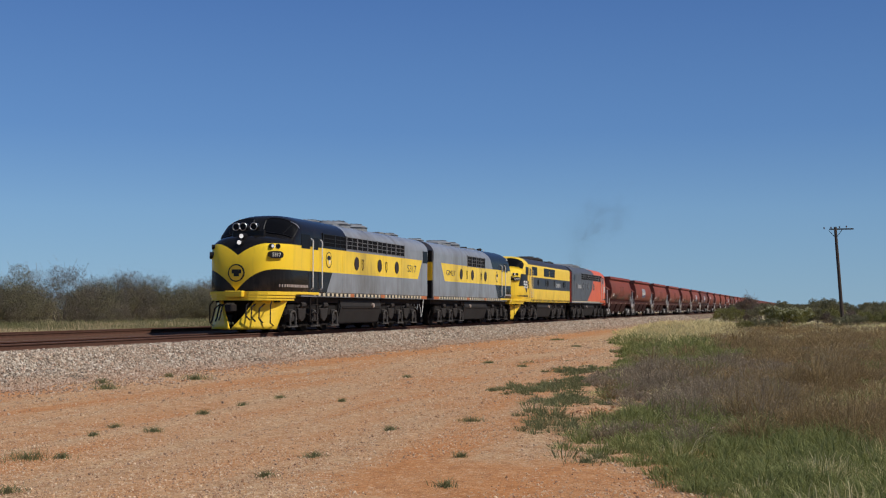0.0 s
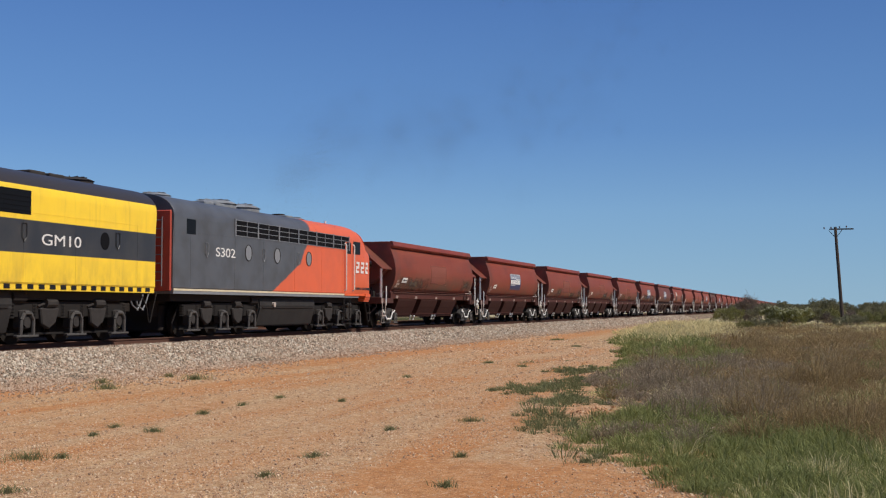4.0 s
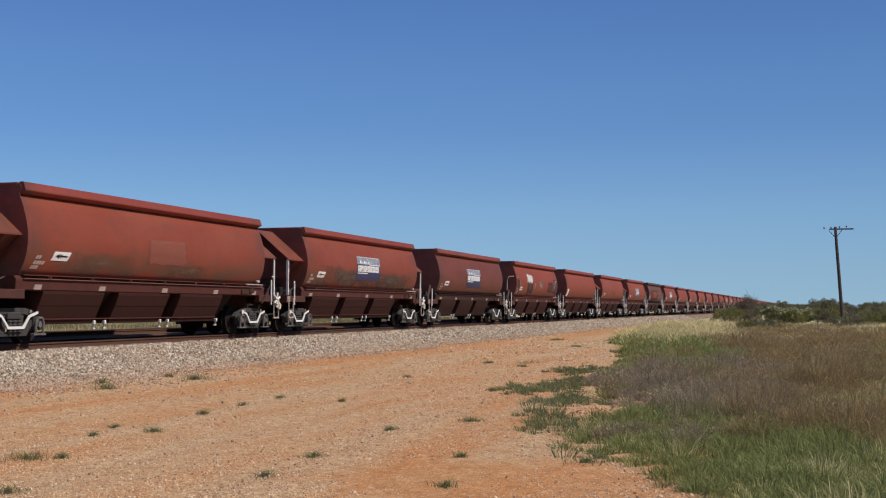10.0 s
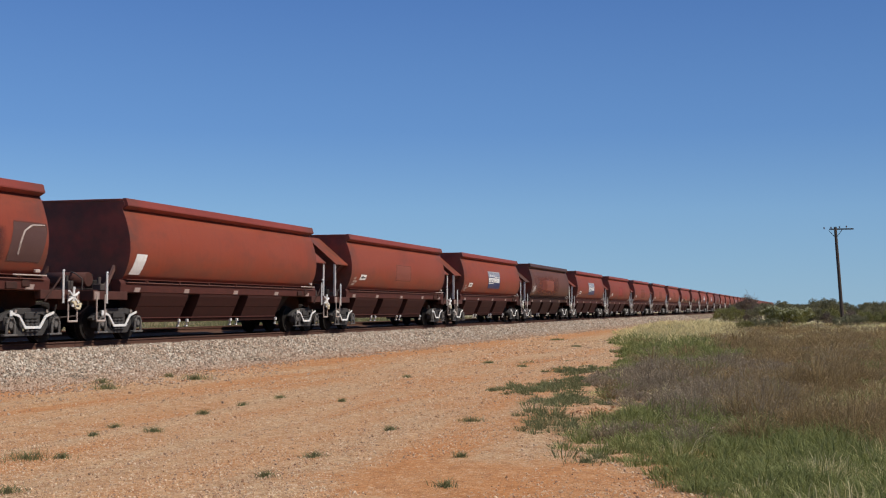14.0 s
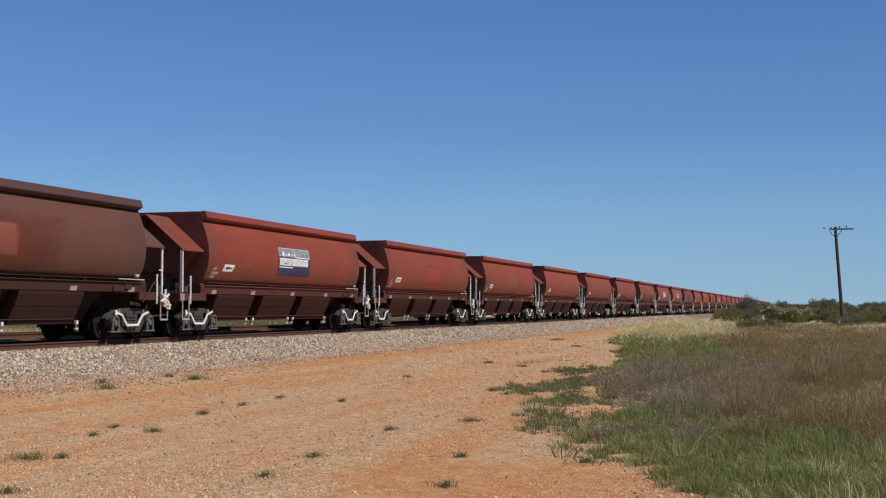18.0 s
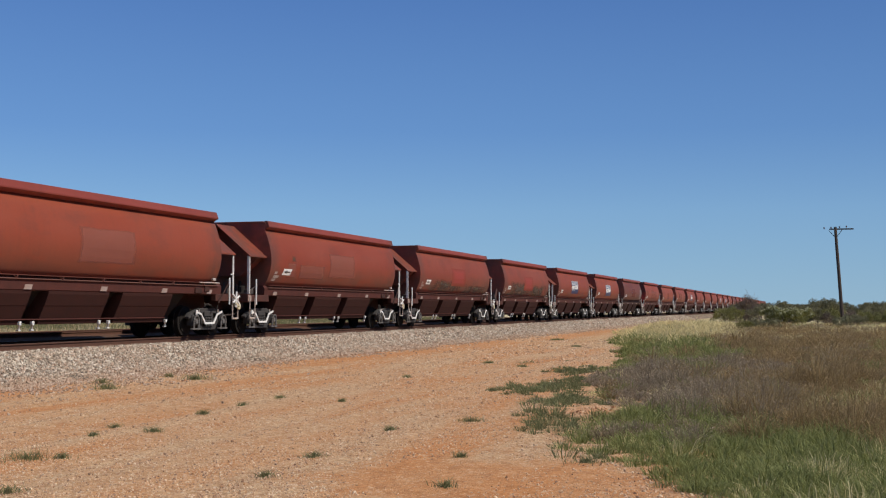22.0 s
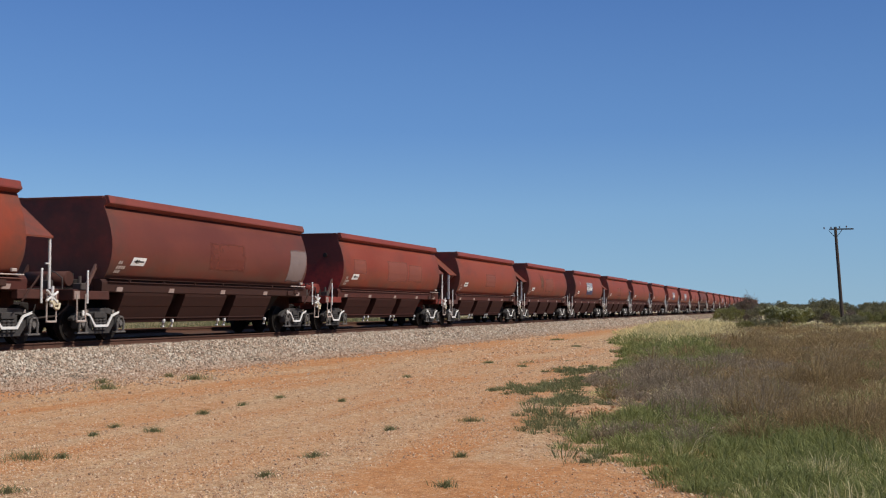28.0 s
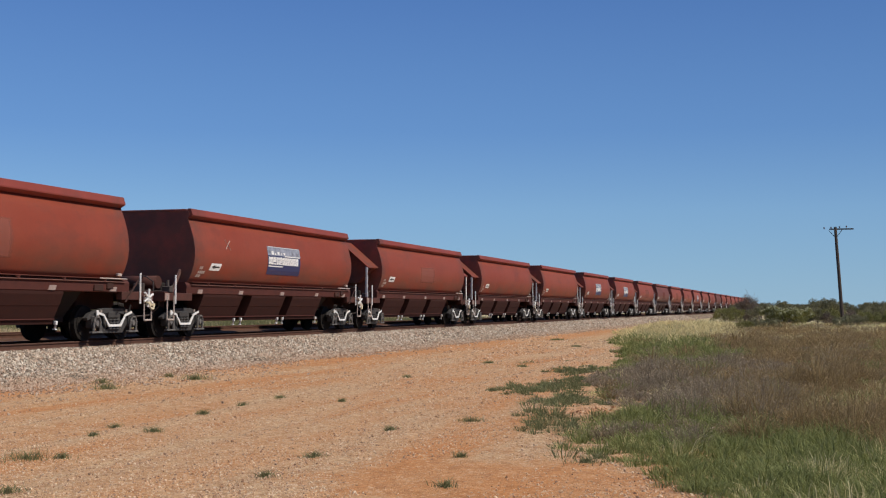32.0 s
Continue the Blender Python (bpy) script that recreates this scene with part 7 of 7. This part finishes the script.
def build_grass():
    rs = np.random.RandomState(31)
    sets = {"green": [], "heath": [], "russet": [], "dry": [], "weeds": []}
    ys = 8.5 * (125 / 8.5) ** (rs.uniform(0, 1, 11000) ** 0.95)
    for y in ys:
        e = grass_edge(y)
        x = rs.uniform(e - 1.6, 0.075 * y + 1.2)
        u = x - e
        q = x / y
        patch = noise.noise((x * 0.55, y * 0.35, 0.0)) + 0.8 * noise.noise((x * 2.3, y * 1.7, 4.0))
        clump = island(x, y) + 0.8 * patch
        lush = ease(u / (0.5 + 0.012 * y) + 0.9 * patch, -0.25, 0.75)
        if ((x + 3.2) / 0.42) ** 2 + ((y - 19.3) / 0.8) ** 2 < 1:
            continue
        if max(lush, 0.26 * ease(clump + 0.9 * noise.noise((x * 3.1, y * 1.6, 15.0)), 0.1, 0.8)) < rs.uniform(0.12, 1.0):
            continue
        rear = ease(y + 4.5 * noise.noise((x * 0.6, y * 0.25, 9.0)) + 1.5 * noise.noise((x * 2.5, y * 1.2, 9.0)), 15.0, 18.5)
        lump = [math.exp(3.0 * noise.noise((x * 0.55, y * 0.17, 20.0 + 7 * k)) + 1.8 * noise.noise((x * 1.9, y * 0.8, 50.0 + 5 * k))) for k in range(4)]
        weight = [2.8 * (1 - rear) + 0.75 + 0.4 * ease(y, 24, 34) - 0.6 * ease(y, 50, 70) + 1.5 * math.exp(-max(0.0, u) / 0.7) * ease(y, 20, 30) + 14.0 * math.exp(-max(0.0, u) / 1.2) * ease(y, 38, 46) * ease(82 - y, 0, 20) + 9.0 * ease(y, 29, 35) * ease(66 - y, 0, 18) * ease(-q, 0.05, 0.08),
                  rear * (3.2 * ease(u, 0.15, 0.9) * ease(40 - y, 0, 8) * ease(-q, 0.01, 0.06) + 0.12),
                  rear * (1.9 * ease(q, -0.085, -0.03) * ease(95 - y, 0, 25) + 0.10),
                  0.08 + 8.0 * ease(y, 50, 72) * (0.07 + ease(-q, 0.05, 0.085))]
        weight = [p * r for p, r in zip(weight, lump)]
        kind = ("green", "heath", "russet", "dry")[int(np.searchsorted(np.cumsum(weight), rs.uniform(0, sum(weight))))]
        size = (0.45 + 0.55 * ease(u, 0.0, 1.3)) * rs.uniform(0.6, 1.25) * (1 + 0.6 * patch)
        r, h = {"green": (0.19, 0.27), "heath": (0.30, 0.40), "russet": (0.34, 0.43), "dry": (0.30, 0.38)}[kind]
        if kind in ("heath", "russet"):
            k = 0.72 + 0.75 * ease(noise.noise((x * 0.9, y * 0.4, 33.0)), -0.15, 0.35)
            r, h = r * k, h * k
        if kind == "green" and y > 17:
            h *= 1.15 + 0.6 * ease(y, 36, 48) * ease(-q, 0.05, 0.10)
        if kind == "dry":
            h *= 1.0 + 0.7 * ease(y, 46, 60) * ease(-q, 0.04, 0.08)
        if u < 0 and lush < 0.4:
            kind = "weeds"
            size *= rs.uniform(0.8, 1.7)
        sets[kind].append((x, y, r * max(0.5, size) * max(1.0, y / 34), h * max(0.36, size)))
    # low weeds on the islands and scattered before the grass
    for _ in range(6400):
        y = rs.uniform(11.5, 46)
        x = grass_edge(y) + rs.uniform(-2.9, 0.9)
        near = 0.6 * noise.noise((x * 1.1, y * 0.22, 60.0)) + 0.75 * noise.noise((x * 2.4, y * 0.6, 61.0)) + 0.65 * max(-0.6, island(x, y))
        if y < 14.8:
            near -= 0.5
        if near < rs.uniform(0.06, 0.95):
            continue
        grey = noise.noise((x * 0.8, y * 0.4, 77.0)) > 0.48
        tall = rs.uniform(0.2, 1.0) ** 1.7 * (0.17 if island(x, y) > 0 else 0.09)
        sets["heath" if grey else "weeds"].append((x, y, rs.uniform(0.05, 0.16), tall * (1.35 if grey else 1.0) + 0.02))
    sprays("green_grass", sets["green"], 46, 0.0056, 1.25, 0.9, "grass_green", "green grass beside the dirt road", "grass", 41)
    sprays("roadside_weeds", sets["weeds"], 34, 0.0048, 1.3, 0.9, "tuft", "grey-green weeds on the gravel before the grass", "weeds", 45)
    sprays("grey_weeds", sets["heath"], 100, 0.0036, 0.8, 0.45, "heath", "grey dry weeds in the grass", "weeds", 42, "heath_tip")
    sprays("russet_weeds", sets["russet"], 100, 0.0038, 0.8, 0.45, "heath_red", "russet brown dry weeds in the grass", "weeds", 43, "russet_tip")
    sprays("dry_grass", sets["dry"], 48, 0.0045, 0.7, 0.9, "grass_dry", "pale straw-coloured dry grass", "grass", 44)
    # grass strip beyond the second track, in patches of straw and green
    n = 90000
    y = rs.uniform(18, 150, n)
    x = -27.0 - rs.uniform(0, 1, n) ** 1.2 * 32
    z = np.array([ground_height(a, b) for a, b in zip(x, y)])
    green = np.array([noise.noise((a * 0.10, b * 0.10, 70.0)) + 0.5 * noise.noise((a * 0.5, b * 0.5, 71.0)) for a, b in zip(x, y)]) > rs.normal(0.24, 0.12, n) - 0.55 * np.clip((y - 50) / 15, 0, 1)
    tall = rs.uniform(0.08, 0.34, n) * np.clip((-27 - x) / 7, 0.35, 1.7)
    p = np.stack([x, y, z], 1)
    for mask, name, mat, label, cat, seed in ((~green, "verge_grass", "verge", "straw-coloured grass beyond the tracks", "grass", 61), (green, "verge_weeds", "verge_green", "green weeds beyond the tracks", "weeds", 62)):
        k = int(mask.sum())
        blades(name, p[mask], tall[mask], rs.uniform(0.008, 0.018, k), 0.3, mat, label, cat, seed)


def build_tufts():
    """Small weeds on the dirt road and at the foot of the ballast."""
    rs = np.random.RandomState(77)
    spots = [(-13.65, 21.65, 0.40), (-14.78, 23.22, 0.20), (-13.65, 25.32, 0.42), (-14.68, 25.97, 0.15), (-9.33, 20.53, 0.12), (-7.89, 19.98, 0.10), (-5.44, 15.56, 0.14), (-5.31, 12.60, 0.20), (-3.25, 10.88, 0.13), (-8.44, 14.50, 0.20), (-8.26, 11.49, 0.48), (-7.93, 11.70, 0.12), (-9.34, 15.05, 0.12), (-9.17, 18.69, 0.10), (-6.89, 9.35, 0.25), (-5.12, 10.95, 0.12), (-3.69, 12.92, 0.10), (-8.88, 13.77, 0.08), (-8.98, 16.94, 0.15), (-9.05, 34.71, 0.22), (-12.60, 62.35, 0.50), (-9.71, 52.37, 0.30), (-16.08, 98.04, 0.70), (-6.09, 23.58, 0.20), (-9.08, 27.17, 0.12), (-4.71, 17.06, 0.25), (-7.71, 33.32, 0.20), (-2.27, 12.89, 0.22), (-2.22, 13.31, 0.15)]
    for k, (x, y, r) in enumerate(spots):
        n = int(380 * (0.3 + r))
        a, q = rs.uniform(0, math.tau, n), rs.normal(0, 0.46, n) * r
        hub = rs.normal(0, 0.05 * r, (5, 2))
        pick = rs.randint(0, 5, n)
        p = np.stack([x + hub[pick, 0] * 1.5 + q * np.cos(a), y + hub[pick, 1] + q * np.sin(a), np.full(n, ground_height(x, y) - 0.004)], 1)
        t = blades("weed_tuft", p, rs.uniform(0.02, 0.115, n) * (0.75 + r) * (1.5 if k < 4 else 1.0), rs.uniform(0.002, 0.0046, n) * max(1, y / 18), 0.75, "tuft", "small green weed tuft on the dirt road", "weed", 100 + k)
        t["kind"] = ""
        del t["kind"]
        t["group"] = "weed tufts on the dirt road"


build_scrub()
build_grass()
build_tufts()


# ------------------------------------------------------------------ exhaust smoke
PUFFS = []                 # soot puffs with the second at which each leaves the stack


def build_smoke():
    """Clouds of soot specks; each puff is one rigid piece that leaves the stack, rises and drifts."""
    root = thing("exhaust_smoke", "faint brown-grey exhaust smoke over the rearmost locomotive", "smoke")
    rs = np.random.RandomState(5)
    masters = []
    for radius, count in ((0.60, 1300), (1.2, 1500), (2.2, 1500)):
        c = rs.normal(0, 0.55, (count, 3)) * radius
        u, v = rs.normal(0, 1, (2, count, 3))
        u *= 0.0060 / np.linalg.norm(u, axis=1)[:, None]
        v *= 0.0060 / np.linalg.norm(v, axis=1)[:, None]
        me = bpy.data.meshes.new("smoke_puff")
        me.from_pydata(np.stack([c - u, c + v, c + u, c - v], 1).reshape(-1, 3).tolist(), [], (4 * np.arange(count)[:, None] + np.arange(4)).tolist())
        me.materials.append(M["smoke"])
        masters.append(me)
    for k in range(64):
        for me in masters:
            p = new("smoke_puff", me)
            p.parent = root
            PUFFS.append((p, -1.6 + 0.086 * k + rs.uniform(0, 0.1), Vector(rs.normal(0, 1, 3)), rs.uniform(0.8, 1.25)))


build_smoke()


# ------------------------------------------------------------------ the train runs
def smoke_place(t, leaves, way, lift):
    """Where a puff is: in the engine until it leaves, then rising fast, slowing, and spreading as it hangs."""
    stack = along(6.363) + 10.4
    if t <= leaves:
        return Vector((TRACK_X, stack - SPEED * t, RAIL + 3.0))
    age = t - leaves
    carried = SPEED * 0.16 * (1 - math.exp(-age / 0.16))
    rise = lift * (4.0 * (1 - math.exp(-age / 0.30)) + 1.5 * age) + 0.9 * max(0.0, age - 1.2) ** 2
    spread = 0.08 + 0.70 * age
    return Vector((TRACK_X, stack - SPEED * leaves - carried, RAIL + 3.9 + rise)) + Vector((way.x, way.y, 0.7 * way.z)) * spread


def motions():
    for puff, leaves, way, lift in PUFFS:
        times = {0.0, 32.0} | {leaves + q for q in (0.0, 0.1, 0.2, 0.35, 0.55, 0.8, 1.2, 1.8, 2.6, 3.4, 4.2, 5.2, 6.5, 8.0, 10.0, 14.0, 20.0)}
        walk(puff, [(t, Matrix.Translation(smoke_place(t, leaves, way, lift))) for t in sorted(times) if 0.0 <= t <= 32.0])
    for ob in TRAIN:
        m = ob.matrix_basis.copy()
        ob["start_y"] = m.translation.y
        rows = [(t, Matrix.Translation((0, -SPEED * t, 0)) @ m) for t in (0.0, 32.0)]
        walk(ob, rows)
    for wheel, ob, radius in WHEELS:
        m = wheel.matrix_basis.copy()
        ahead = ob.matrix_basis.to_3x3() @ Vector((0, 1, 0))
        turn = SPEED / radius * (-1 if ahead.y < 0 else 1)
        passing = (ob["start_y"] + 5.3) / SPEED
        first = max(0.0, math.floor((passing - 4.4) * 30) / 30)
        last = min(32.0, passing - 0.4)
        if first > 30.5 or last <= first:
            continue
        times = [first + k / 30 for k in range(int((last - first) * 30) + 1)]
        rows = [(t, m @ Matrix.Rotation(turn * (t - first), 4, "X")) for t in times]
        if first > 0:
            rows.insert(0, (0.0, rows[0][1]))
        if times[-1] < 32:
            rows.append((32.0, rows[-1][1]))
        walk(wheel, rows)


motions()
